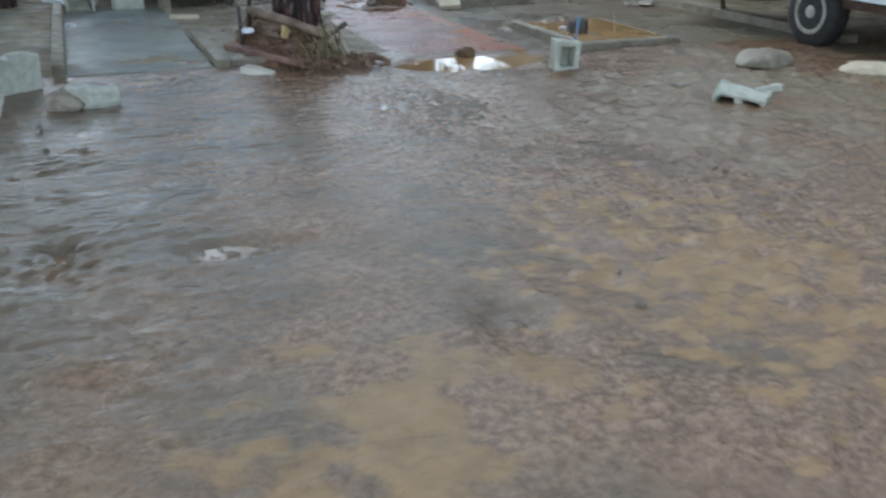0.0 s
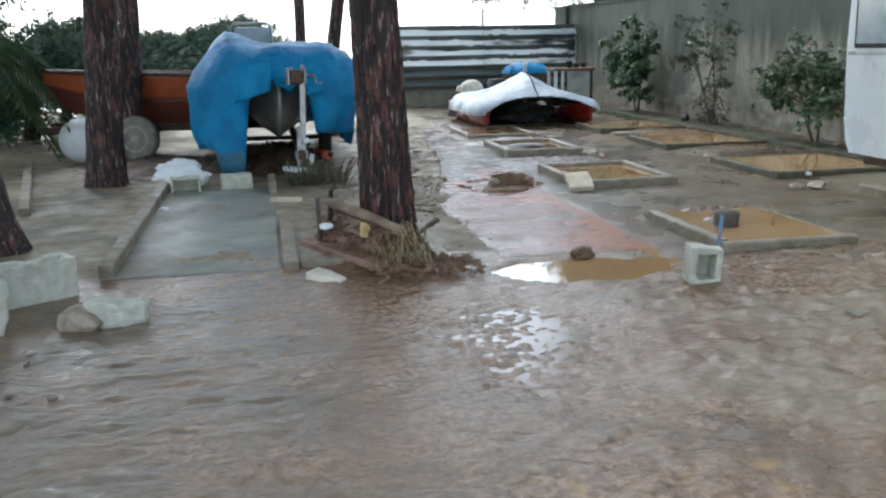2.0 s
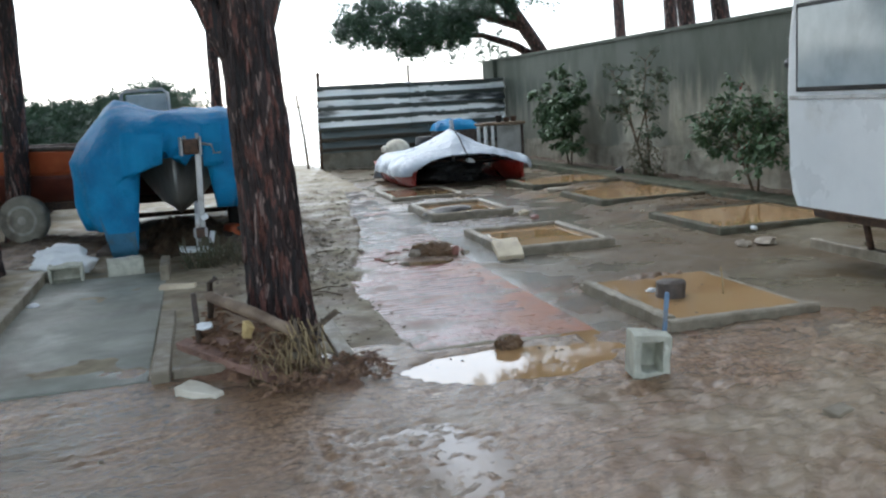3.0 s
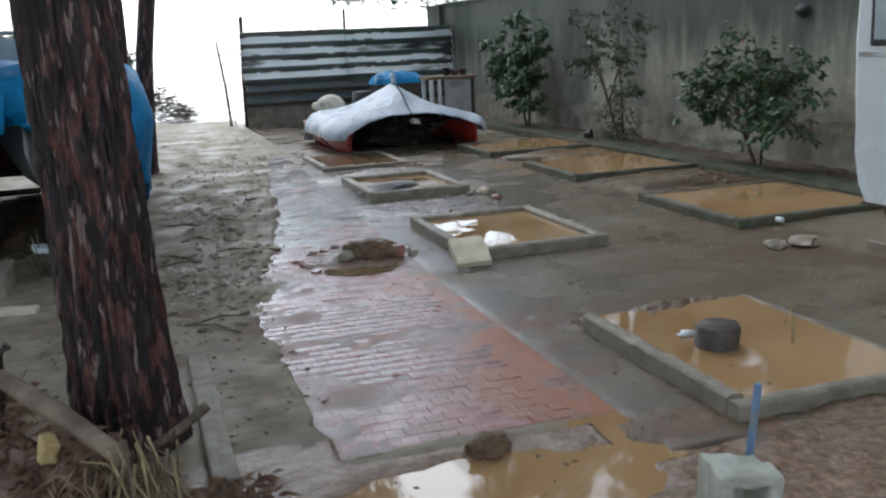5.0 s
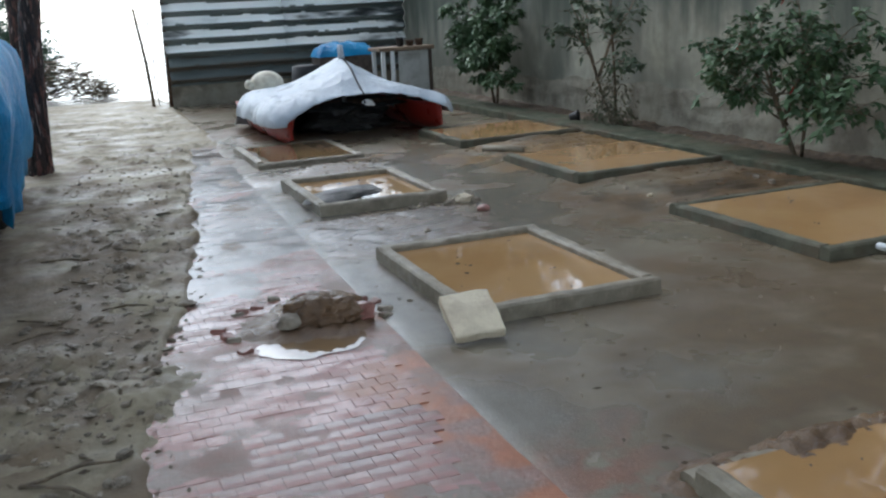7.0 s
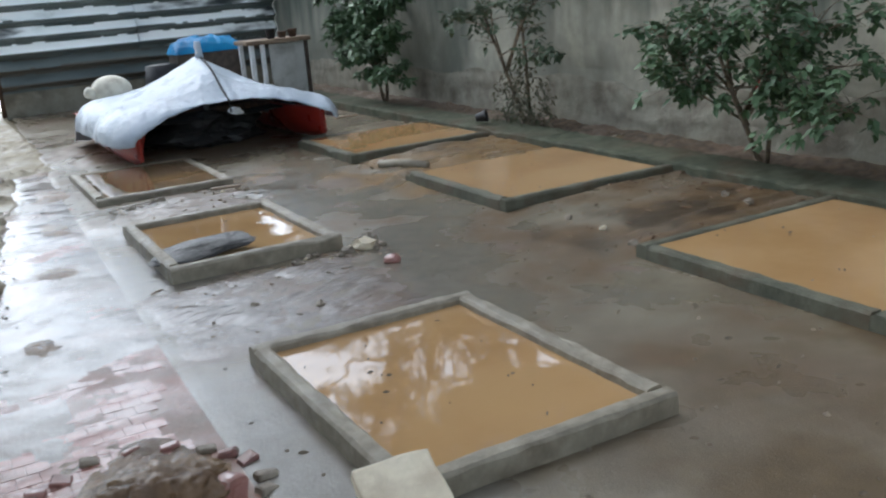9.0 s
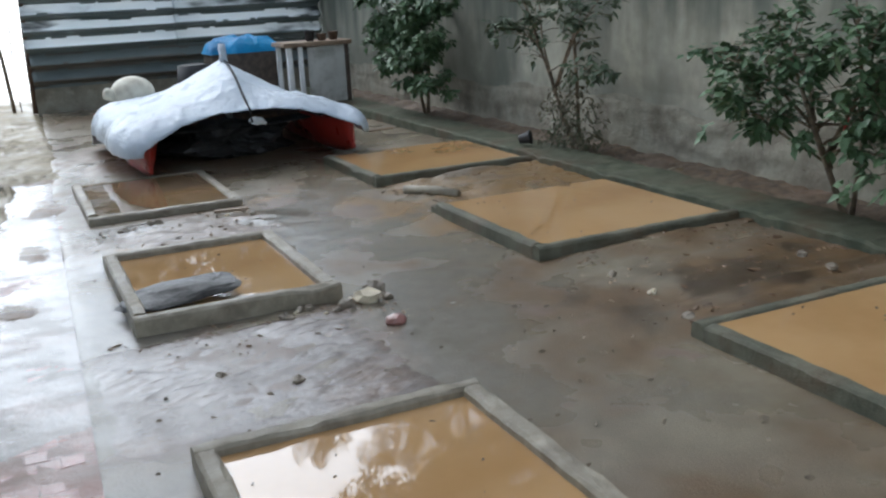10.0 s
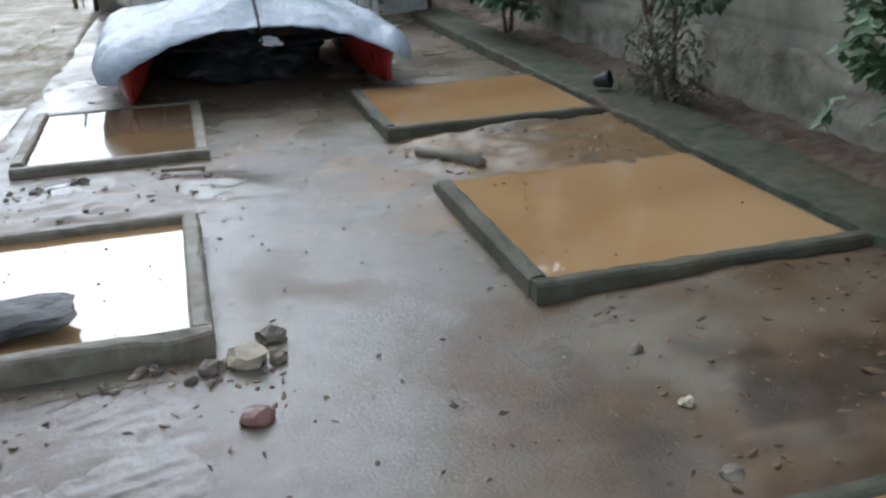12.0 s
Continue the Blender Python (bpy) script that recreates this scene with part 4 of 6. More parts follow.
pine((-3.3, 17.2, 0), (-3.1, 17.2, 1.15), 0.13, 0.09, 51, 0.15, 7, 7, "bushy pine with low green boughs beyond the orange boat", 2.3, 0.012, 24)
pine((-5.6, 16.2, 0), (-5.4, 16.2, 2.3), 0.13, 0.09, 52, 0.6, 6, 4, "bushy pine with low green boughs beyond the orange boat", 2.5, 0.012, 24)
pine((-1.0, 24.5, 0), (-1.0, 24.5, 1.15), 0.12, 0.09, 53, 0.1, 9, 12, "bushy pine with low green boughs beyond the orange boat", 1.9, 0.012, 24)

for k, (bx, by, bh, sp) in enumerate(((12.6, 21.6, 8.6, 4.2), (16.5, 33.5, 11.5, 4.8), (15.6, 28.0, 11.0, 4.6), (17.5, 20.5, 9.5, 4.6))):
    pine((bx, by, 0), (bx - 0.4, by + 0.2, bh), 0.24, 0.15, 61 + k, 1.6, 12, 15, "tall pine standing far behind the wall", sp, 0.02, 24)

# pine over the wall, its boughs hanging low
r_ = random.Random(77)
over = thing("pine_tree", (12.2, 26.2, 0), "pine leaning over the far wall with hanging boughs", "tree", "pine trees")
part("trunk", bark_trunk(bend((0, 0, -0.1), (-3.4, -1.2, 4.4), 40, 0.1, 8), [0.24 - 0.002 * k for k in range(41)], 30, 8, 0.02), BARK, over)
tips = []
for p0, p2 in (((-0.5, 0, 2.2), (-4.6, -1.0, 3.1)), ((-0.5, 0, 3.2), (-6.6, -1.5, 3.5)), ((-0.55, 0, 3.8), (-5.0, 1.2, 4.8)), ((-0.6, 0, 4.1), (-2.6, -2.4, 5.2)), ((-0.6, 0, 4.1), (1.8, -1.0, 5.4)), ((-0.6, 0, 4.1), (-0.5, 2.5, 5.6))):
    a, b = Vector((-3.4 * p0[2] / 4.4, -1.2 * p0[2] / 4.4, p0[2])), Vector(p2) + Vector((-0.6, 1.3, 0))
    mid = a.lerp(b, 0.5) + Vector((0, 0, 0.45))
    part("limb", tube_mesh([a, a.lerp(mid, 0.5) + Vector((0, 0, 0.12)), mid, mid.lerp(b, 0.5), b], [0.13, 0.11, 0.08, 0.05, 0.02], 8), BARK, over)
    for _ in range(9):
        q = a.lerp(b, r_.uniform(0.35, 1.1)) + Vector((r_.uniform(-0.5, 0.5), r_.uniform(-0.5, 0.5), r_.uniform(-0.35, 0.55)))
        tips.append((q, r_.uniform(0.2, 0.45)))
for _ in range(75):
    d = rand_dir(r_) * r_.uniform(0.3, 1.0)
    tips.append((Vector((0.6 + 2.4 * d.x, 0.2 + 2.4 * d.y, 6.4 + 2.2 * d.z)), r_.uniform(0.4, 0.8)))
for _ in range(85):
    d = rand_dir(r_) * r_.uniform(0.2, 1.0)
    tips.append((Vector((-1.4 + 2.3 * d.x, 1.5 * d.y, 5.0 + 1.0 * d.z)), r_.uniform(0.3, 0.55)))
for _ in range(95):
    x = r_.uniform(-7.3, -2.6)
    low = 2.75 + 0.5 * abs(x + 5.5) ** 1.3 * 0.5
    tips.append((Vector((x, r_.uniform(-1.9, 0.5), low + 1.1 * r_.random() ** 1.6)), r_.uniform(0.22, 0.42)))
part("crown", mesh("crown", *needles(r_, tips, 30, 0.26), smooth=False), NEEDLE, over, "dark green needles")

# ---- shrubs along the wall ----


def shrub(base, stems, leaves, size, seed, material, label, flowers=0, bare=0.0, dead=0):
    """Two stems from the ground, the others forking from the first; leaves in rosettes along the twigs."""
    r = random.Random(seed)
    t = thing("shrub", base, label, "shrub", "shrubs along the wall")
    lv, lf, spots = [], [], []
    trunk = Vector(stems[0][0])
    for k, (tip, r0) in enumerate(stems):
        tip = Vector(tip)
        root = Vector((0.05 * k - 0.05, 0.04 * k - 0.04, -0.05)) if k < 2 else trunk * r.uniform(0.25, 0.5)
        pts = [root, root.lerp(tip, 0.35) + Vector((r.uniform(-0.07, 0.07), r.uniform(-0.07, 0.07), 0.07)), root.lerp(tip, 0.7) + Vector((r.uniform(-0.06, 0.06), r.uniform(-0.06, 0.06), 0.06)), tip]
        part("stem", tube_mesh(pts, [r0, r0 * 0.8, r0 * 0.55, r0 * 0.2], 8), TWIG, t)
        twigs = []
        for _ in range(18):
            f = r.uniform(max(0.35, bare), 1.0)
            i = min(2, int(f * 3))
            a = pts[i].lerp(pts[i + 1], f * 3 - i)
            d = (rand_dir(r, -0.5, 0.7) + (tip - root).normalized() * 0.4).normalized()
            d.x = -abs(d.x) * 0.7 if a.x > -0.05 else d.x
            b = a + d * r.uniform(0.12, 0.36)
            twigs.append(tube([a, a.lerp(b, 0.5) + Vector((0, 0, 0.02)), b], [r0 * 0.25, r0 * 0.18, r0 * 0.08], 5))
            spots += [(b, d), (a.lerp(b, 0.55), d)]
        tagged(part("branchwork", mesh("twigs", *join(twigs)), TWIG, t), kind="stuff")
    for _ in range(leaves // 7):
        c, axis = r.choice(spots)
        c = c + rand_dir(r) * 0.04
        for _ in range(7):
            d = (rand_dir(r, -0.7, 0.4) + axis * 0.5).normalized()
            k = len(lv)
            side = d.cross(Vector((0, 0, 1))).normalized() * 0.9 + Vector((0, 0, r.uniform(-0.5, 0.5)))
            lv += leaf(c + rand_dir(r) * 0.03, d, side, size * r.uniform(0.6, 1.25), size * 0.33, r.uniform(0.1, 0.6))
            lf += [(k, k + 1, k + 2), (k, k + 2, k + 3)]
    part("foliage", mesh("leaves", lv, lf, False), material, t)
    if dead:
        dv, df = [], []
        for _ in range(dead):
            q = rand_dir(r, -0.1, 1.0) * r.uniform(0.3, 1.0)
            d = rand_dir(r, -0.9, 0.3)
            k = len(dv)
            dv += leaf(Vector((q.x * 0.24 - 0.08, q.y * 0.5, 0.02 + q.z * 0.75)), d, d.orthogonal().normalized(), r.uniform(0.03, 0.09), r.uniform(0.006, 0.016), 0.5)
            df += [(k, k + 1, k + 2), (k, k + 2, k + 3)]
        part("dead_leaves", mesh("dead", dv, df, False), WITHERED, t, "brown withered leaves and suckers")
    for _ in range(flowers):
        b, _d = r.choice(spots)
        pv_, pf_ = [], []
        for q in range(5):
            d = Vector((math.cos(q * 1.257), math.sin(q * 1.257), 0.5)).normalized()
            k = len(pv_)
            pv_ += leaf(Vector((0, 0, 0)), d, d.cross(Vector((0, 0, 1))).normalized(), 0.06, 0.03, 0.2)
            pf_.append((k, k + 1, k + 2, k + 3))
        part("flower", mesh("flower", pv_, pf_, False), PETAL, t, "open red blossom", pose(*(b + Vector((-0.06, 0, 0.02))), -60, -40, 20))
    return t


shrub((7.93, 11.72, 0.03), [((-0.25, 0.42, 1.2), 0.021), ((-0.15, -0.05, 1.4), 0.018), ((-0.2, -0.6, 1.05), 0.016), ((-0.35, 0.95, 1.0), 0.012), ((-0.3, 0.8, 0.66), 0.01), ((-0.3, 0.15, 0.95), 0.012), ((-0.25, -0.45, 0.7), 0.01), ((-0.25, -0.95, 0.8), 0.01), ((-0.4, 0.5, 0.78), 0.01),
                            ((-0.2, -1.05, 1.15), 0.01), ((-0.3, -1.0, 0.5), 0.01), ((-0.25, -0.55, 0.42), 0.01), ((-0.25, -0.3, 1.15), 0.01)], 4300, 0.075, 3, LEAF,
      "broad leafy shrub with red blossoms against the wall", 3)
shrub((7.95, 14.75, 0.03), [((-0.2, 0.9, 1.75), 0.02), ((-0.1, -0.15, 1.85), 0.02), ((-0.15, -0.75, 1.6), 0.018), ((-0.2, 0.5, 1.5), 0.01), ((-0.25, 0.75, 1.05), 0.01), ((-0.2, -0.6, 0.75), 0.01), ((-0.2, -0.35, 1.3), 0.01)], 1500, 0.075, 5, DIMLEAF,
      "tall sparse shrub, long bare stems, withered leaves at its foot", 0, 0.42, 900)
shrub((8.0, 18.14, 0.05), [((-0.25, 0.35, 1.5), 0.022), ((-0.15, -0.1, 1.85), 0.024), ((-0.25, -0.6, 1.7), 0.02), ((-0.35, 0.85, 1.45), 0.014), ((-0.3, -0.5, 0.75), 0.014), ((-0.3, 0.65, 0.9), 0.014), ((-0.3, -0.1, 0.6), 0.014), ((-0.3, 0.4, 1.1), 0.014), ((-0.3, -0.3, 1.2), 0.014),
                           ((-0.3, -1.0, 1.45), 0.012), ((-0.3, -0.95, 0.95), 0.012), ((-0.25, -0.7, 0.4), 0.012)], 8600, 0.085, 6, LEAF,
      "dense dark green shrub by the far end of the wall")

# ---- far greenery ----


def bush(base, rx, ry, h, seed, label, material=NEEDLE, count=70, size=0.24):
    r = random.Random(seed)
    t = thing("bush", base, label, "bush", "far bushes")
    part("stem", tube_mesh([(0, 0, -0.1), (0.1, 0, h * 0.4), (0.05, 0.1, h * 0.8)], [0.09, 0.06, 0.02], 8), BARK, t)
    cs = []
    for _ in range(count):
        d = rand_dir(r, -0.2, 1.0)
        cs.append((Vector((d.x * rx, d.y * ry, h * 0.45 + d.z * h * 0.55)) * r.uniform(0.55, 1.0), r.uniform(0.3, 0.55)))
    part("foliage", mesh("leaves", *needles(r, cs, 24, size), smooth=False), material, t)


bush((-0.9, 21.0, 0), 1.7, 1.0, 1.55, 21, "dark green bush beyond the boats", count=40)
bush((-3.2, 19.5, 0), 2.0, 1.2, 1.7, 22, "dark green bush beyond the boats", count=32)
bush((-5.6, 18.5, 0), 2.2, 1.3, 2.9, 23, "tall dark green bush in the corner of the yard", count=24)
bush((-9.5, 15.5, 0), 2.5, 1.8, 3.2, 24, "tall dark green bush in the corner of the yard", count=26)
bush((-4.2, 16.4, 0), 1.3, 1.0, 1.5, 25, "low green bush beside the orange boat", FROND, 60)
bush((0.7, 27.5, 0), 1.1, 0.8, 1.9, 26, "dark green bush near the far gate", count=50)


def palm(base, h, seed, label):
    r = random.Random(seed)
    t = thing("palm", base, label, "palm tree")
    part("trunk", tube_mesh([(0, 0, -0.1), (0.05, 0, h * 0.5), (0, 0.05, h)], [0.2, 0.17, 0.15], 14, 0.2), BARK, t)
    for k in range(22):
        a, lift = k * 2.4, r.uniform(-0.3, 1.0)
        d = Vector((math.cos(a), math.sin(a), 0))
        L = r.uniform(1.3, 1.9)
        spine = [Vector((0, 0, h)) + d * L * f + Vector((0, 0, lift * L * f * 0.7 - 1.1 * L * f * f)) for f in (0, 0.2, 0.4, 0.6, 0.8, 1.0)]
        vv, ff = tube(spine, [0.018, 0.015, 0.012, 0.01, 0.007, 0.004], 5)
        vv = list(vv)
        side = Vector((-d.y, d.x, 0))
        for q in range(26):
            f = 0.12 + 0.88 * q / 26
            i = min(4, int(f * 5))
            p = spine[i].lerp(spine[i + 1], f * 5 - i)
            for s in (-1, 1):
                dd = (side * s + d * 0.6 + Vector((0, 0, -0.55))).normalized()
                kk = len(vv)
                vv += leaf(p, dd, d * 1.0, 0.5 * math.sin(math.pi * (0.15 + 0.8 * f)), 0.02, 0.2)
                ff = ff + [(kk, kk + 1, kk + 2, kk + 3)]
        part("frond", mesh("frond", vv, ff, False), FROND, t)
    return t


bush((0.5, 22.6, 0), 1.0, 0.8, 1.6, 27, "dark green bush behind the covered boat", count=36)
bush((-3.3, 12.9, 0), 0.8, 0.8, 2.4, 28, "dark bush beside the orange boat", count=26)
bush((-2.1, 17.5, 0), 1.2, 0.8, 1.6, 29, "dark green bush behind the orange boat", count=36)
palm((-3.4, 13.6, 0), 1.6, 31, "low palm with drooping fronds at the yard edge")
palm((-5.0, 15.8, 0), 2.3, 32, "palm with drooping fronds at the yard edge")

# ---- boats ----


def hull_mesh(L, B, D, rise, full=2.2, keel_up=3.0, n=26, m=6, z_from=0.0, z_to=1.0):
    """Hull along -y, stern at y = L, bow at y = 0; takes the band of its sides between two heights."""
    verts, faces = [], []
    for i in range(n + 1):
        s = i / n
        b = B * (1 - s ** full) * (0.86 + 0.14 * min(1, s * 3))
        k = D * 0.75 * max(0.0, s - 0.45) ** keel_up * 5.0
        top = D + rise * s * s
        k = min(k, top - 0.02)
        for side in (-1, 1):
            for j in range(m + 1):
                f = z_from + (z_to - z_from) * j / m
                w = b * (f ** 0.55)
                verts.append((side * w, L * (1 - s), k + (top - k) * f))
    w2 = 2 * (m + 1)
    for i in range(n):
        for o in (0, m + 1):
            for j in range(m):
                a = i * w2 + o + j
                faces.append((a, a + 1, a + 1 + w2, a + w2))
    faces.append(tuple(range(m, -1, -1)) + tuple(range(m + 1, w2)))
    return thick(mesh("hull", verts, faces), 0.015)


def hull_edge(L, B, D, rise, full=2.2, r=0.03, n=26):
    pts = []
    for i in range(n + 1):
        s = i / n
        pts.append((B * (1 - s ** full) * (0.86 + 0.14 * min(1, s * 3)), L * (1 - s), D + rise * s * s))
    return mesh("gunwale", *tube([(-x, y, z) for x, y, z in pts] + [p for p in reversed(pts[:-1])], r, 8))


# blue covered boat on its trailer
boat = thing("covered_boat", (0.75, 10.8, 0), "boat on a trailer wrapped in a bright blue tarpaulin", "boat")
plan = [(0.98, 4.4 - 3.8 * k / 30) for k in range(30)] + [(0.98 * math.cos(math.pi * k / 44), 0.6 - 0.58 * math.sin(math.pi * k / 44)) for k in range(45)]
plan += [(-0.98, 0.6 + 3.8 * (k + 1) / 30) for k in range(30)] + [(-0.98 * math.cos(math.pi * k / 14), 4.4 + 0.35 * math.sin(math.pi * k / 14)) for k in range(1, 14)]
LEVELS = ((1.20, 0.985), (1.31, 0.945), (1.40, 0.87), (1.46, 0.75), (1.49, 0.58), (1.50, 0.38), (1.505, 0.18), (1.505, 0.02))


def hem(x, y):
    if y > 0.75:
        return 0.30 + 0.05 * noise.noise(Vector((x * 2, y * 2, 0)))
    if x < -0.72:
        return 0.34
    if x < -0.30:
        return 0.07 + 0.05 * (x + 0.72) + 0.75 * step(-0.42, -0.30, x)
    if x < 0.42:
        return 1.10 - 0.22 * abs(x - 0.06)
    return 0.52 - 0.1 * (x - 0.42)


tv, tf = [], []
cols = len(plan)
for i, (px, py) in enumerate(plan):
    cx, cy = 0.0, min(max(py, 1.0), 4.0)
    z0 = hem(px, py)
    ring = [(z0 + (1.05 - z0) * a, 0.90 + 0.10 * math.sin(a * math.pi / 2)) for a in (0, 0.12, 0.25, 0.4, 0.55, 0.7, 0.85, 1.0)] + list(LEVELS)
    for j, (z, rr) in enumerate(ring):
        fold = 0.035 * math.sin(i * 0.9 + 2 * noise.noise(Vector((i * 0.2, 0, 0)))) * max(0.0, 1 - j / 8)
        if px < 0 and j > 7:
            rr *= 1 - 0.16 * math.sin(math.pi * min(1.0, (j - 7) / 6)) * min(1.0, -px)
        rr2 = rr + fold + 0.05 * noise.noise(Vector((px * 2.2, py * 2.2, z * 2.5)))
        x, y = cx + (px - cx) * rr2, cy + (py - cy) * rr2
        hump = 0.17 * math.exp(-((x + 0.5) ** 2 / 0.05 + (y - 1.2) ** 2 / 0.3)) if z > 1.1 else 0
        sag = 0.05 * fbm(x * 2.3, y * 2.3, 3) if z > 1.1 else 0
        tv.append((x, y, z + hump + sag))
lev = 16
for i in range(cols):
    for j in range(lev - 1):
        a, b = i * lev + j, ((i + 1) % cols) * lev + j
        tf.append((a, b, b + 1, a + 1))
tarp = thick(mesh("tarp", tv, tf), 0.006)
tarp.materials.append(BLUE)
tarp.materials.append(MUDDYBLUE)
for p in tarp.polygons:
    p.material_index = 1 if p.center.z + 0.06 * noise.noise(p.center * 5) < 0.36 and p.center.y < 0.9 else 0
part("tarpaulin", tarp, BLUE, boat, "bright blue tarpaulin with folds and a muddy hem")


def flap(u, v):
    x = -0.42 + 0.40 * u - 0.03 * v
    return (x, -0.02 - 0.06 * math.sin(v * 2.2) + 0.02 * math.sin(u * 9), 1.33 - 0.46 * v * (1 - 0.35 * u) - 0.03 * u)


part("flap", thick(mesh("flap", *sheet(10, 12, flap)), 0.005), BLUE, boat, "loose corner of the tarpaulin folded over")
part("flap", thick(mesh("flap", *sheet(8, 10, lambda u, v: (0.34 + 0.2 * u, -0.0 - 0.05 * math.sin(v * 2 + u), 1.36 - 0.42 * v + 0.02 * u))), 0.005), BLUE, boat, "loose corner of the tarpaulin folded over")
part("hull", hull_mesh(4.3, 0.85, 0.85, 0.25), HULL, boat, "pale grey hull", pose(0.05, 0.22, 0.3))
part("windscreen", box(0.44, 0.03, 0.24, 0.012), GLASS, boat, "pale windscreen pane", pose(-0.22, 1.75, 1.48, -8, 0, 3))
part("windscreen_frame", tube_mesh([(-0.5, 1.73, 1.4), (-0.49, 1.72, 1.72), (-0.44, 1.71, 1.76), (-0.04, 1.71, 1.765), (0.02, 1.72, 1.72), (0.02, 1.73, 1.4)], 0.02, 8), STEEL, boat)
trailer = thing("boat_trailer", (1.0, 10.64, 0), "galvanised boat trailer with winch post and jockey leg", "trailer")
part("winch_post", box(0.06, 0.06, 0.85, 0.008), STEEL, trailer, m=pose(0.02, 0, 0.28, 0, 2, 0))
winch = part("winch", box(0.15, 0.12, 0.15, 0.02), RUST, trailer, "dark winch drum", pose(-0.02, -0.02, 1.08, 0, 0, 8))
part("winch_plate", box(0.02, 0.15, 0.18, 0.006), STEEL, winch, m=pose(-0.09, 0, -0.01))
part("winch_plate", box(0.02, 0.15, 0.18, 0.006), STEEL, winch, m=pose(0.09, 0, -0.01))
part("crank", tube_mesh([(0.1, 0, 0.1), (0.2, -0.02, 0.08), (0.22, -0.02, 0.0), (0.28, -0.02, 0.0)], 0.013, 8), STEEL, winch)
part("bow_stop", tube_mesh([(-0.06, -0.03, 1.16), (-0.07, -0.03, 1.26)], 0.016, 8), STEEL, trailer)
part("bow_stop", tube_mesh([(0.05, -0.03, 1.16), (0.05, -0.03, 1.28)], 0.016, 8), STEEL, trailer)
part("drawbar", box(0.08, 4.3, 0.08, 0.008), RUST, trailer, m=pose(0, 1.9, 0.28))
part("jockey_leg", tube_mesh([(-0.03, -0.03, 0.06), (-0.01, -0.03, 0.62)], 0.026, 10), STEEL, trailer)
part("foot", box(0.30, 0.16, 0.04, 0.012, 0.004, 3, 2, 2), WHITE, trailer, "white foot plate", pose(-0.06, -0.05, 0.13, 4, 6, 8))
part("bracket", box(0.05, 0.07, 0.12, 0.01), WHITE, trailer, m=pose(0.09, -0.05, 0.2, 0, 12, 0))
part("bracket", box(0.07, 0.05, 0.05, 0.01), WHITE, trailer, m=pose(0.06, -0.06, 0.44, 0, -20, 10))
part("clamp", box(0.13, 0.1, 0.1, 0.015), STEEL, trailer, m=pose(0.0, -0.03, 0.26, 0, 0, 12))
part("axle", tube_mesh([(-1.0, 2.6, 0.26), (0.5, 2.6, 0.26)], 0.03, 8), RUST, trailer)


def wheel(r, w, parent, m, rim=RIM, tread=RUBBER, look_="black tyre"):
    """A tyre, its rim under it, on the x axis."""
    prof = [(r * 0.62, -w / 2), (r * 0.9, -w / 2), (r * 0.985, -w * 0.36), (r, -w * 0.15), (r, w * 0.15), (r * 0.985, w * 0.36), (r * 0.9, w / 2), (r * 0.62, w / 2)]
    ty = part("wheel", mesh("tyre", *lathe(prof, 32)), tread, parent, look_, m)
    pr = [(r * 0.02, -w * 0.52), (r * 0.15, -w * 0.56), (r * 0.18, -w * 0.5), (r * 0.4, -w * 0.44), (r * 0.5, -w * 0.5), (r * 0.62, -w * 0.53), (r * 0.64, -w * 0.4), (r * 0.64, w * 0.4), (r * 0.6, w * 0.53), (r * 0.3, w * 0.44), (r * 0.02, w * 0.5)]
    part("rim", mesh("rim", *lathe(pr, 32)), rim, ty, "dull metal rim")
    return ty


for sx in (-0.92, 0.42):
    wheel(0.27, 0.16, trailer, pose(sx, 2.6, 0.265, 0, 90, 0))

# Dark planks, added to deepen the shade below the tarpaulin.
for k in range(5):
    solo("plank", box(0.2, 2.6, 0.05, 0.006, 0.004, k, 2, 2), DARKWOOD, "dark plank added to deepen the shade under the covered boat", "plank", "planks under the boat", m=pose(0.1 + 0.26 * k, 12.9 + 0.08 * k, 0.02 + 0.02 * (k % 2), 0, 0, 3 * k - 5))
# orange boat lying across behind
ob_ = thing("rowing_boat", (-2.35, 14.2, 0.38), "orange and maroon wooden boat on a trailer", "boat", rz=-90)
part("topside", hull_mesh(3.6, 0.72, 0.72, 0.10, 2.4, 3.0, z_from=0.55, z_to=1.0), ORANGE, ob_, "faded orange topsides")
part("bottom", hull_mesh(3.6, 0.715, 0.72, 0.10, 2.4, 3.0, z_from=0.0, z_to=0.56), MAROON, ob_, "dark maroon bottom")
part("gunwale", hull_edge(3.6, 0.73, 0.725, 0.10, 2.4, 0.03), DARKWOOD, ob_, "dark gunwale")
part("thwart", box(1.2, 0.25, 0.04, 0.006), WOOD, ob_, m=pose(0, 2.6, 0.5))
carr = thing("boat_trailer", (-1.0, 13.5, 0), "rusty trailer under the orange boat with pale wheels", "trailer")
wheel(0.30, 0.17, carr, pose(-0.08, -0.05, 0.30, 0, 90, 76), RIM, PALETYRE, "pale dusty tyre")
part("axle", box(0.08, 1.6, 0.08, 0.01), RUST, carr, m=pose(0.1, 0.7, 0.3))
part("beam", box(3.4, 0.08, 0.1, 0.01), RUST, carr, m=pose(0.3, 0.3, 0.36))
part("beam", box(3.4, 0.08, 0.1, 0.01), RUST, carr, m=pose(0.3, 1.1, 0.36))
buoy = thing("buoy", (-1.78, 13.45, 0.0), "large round white plastic buoy", "buoy")
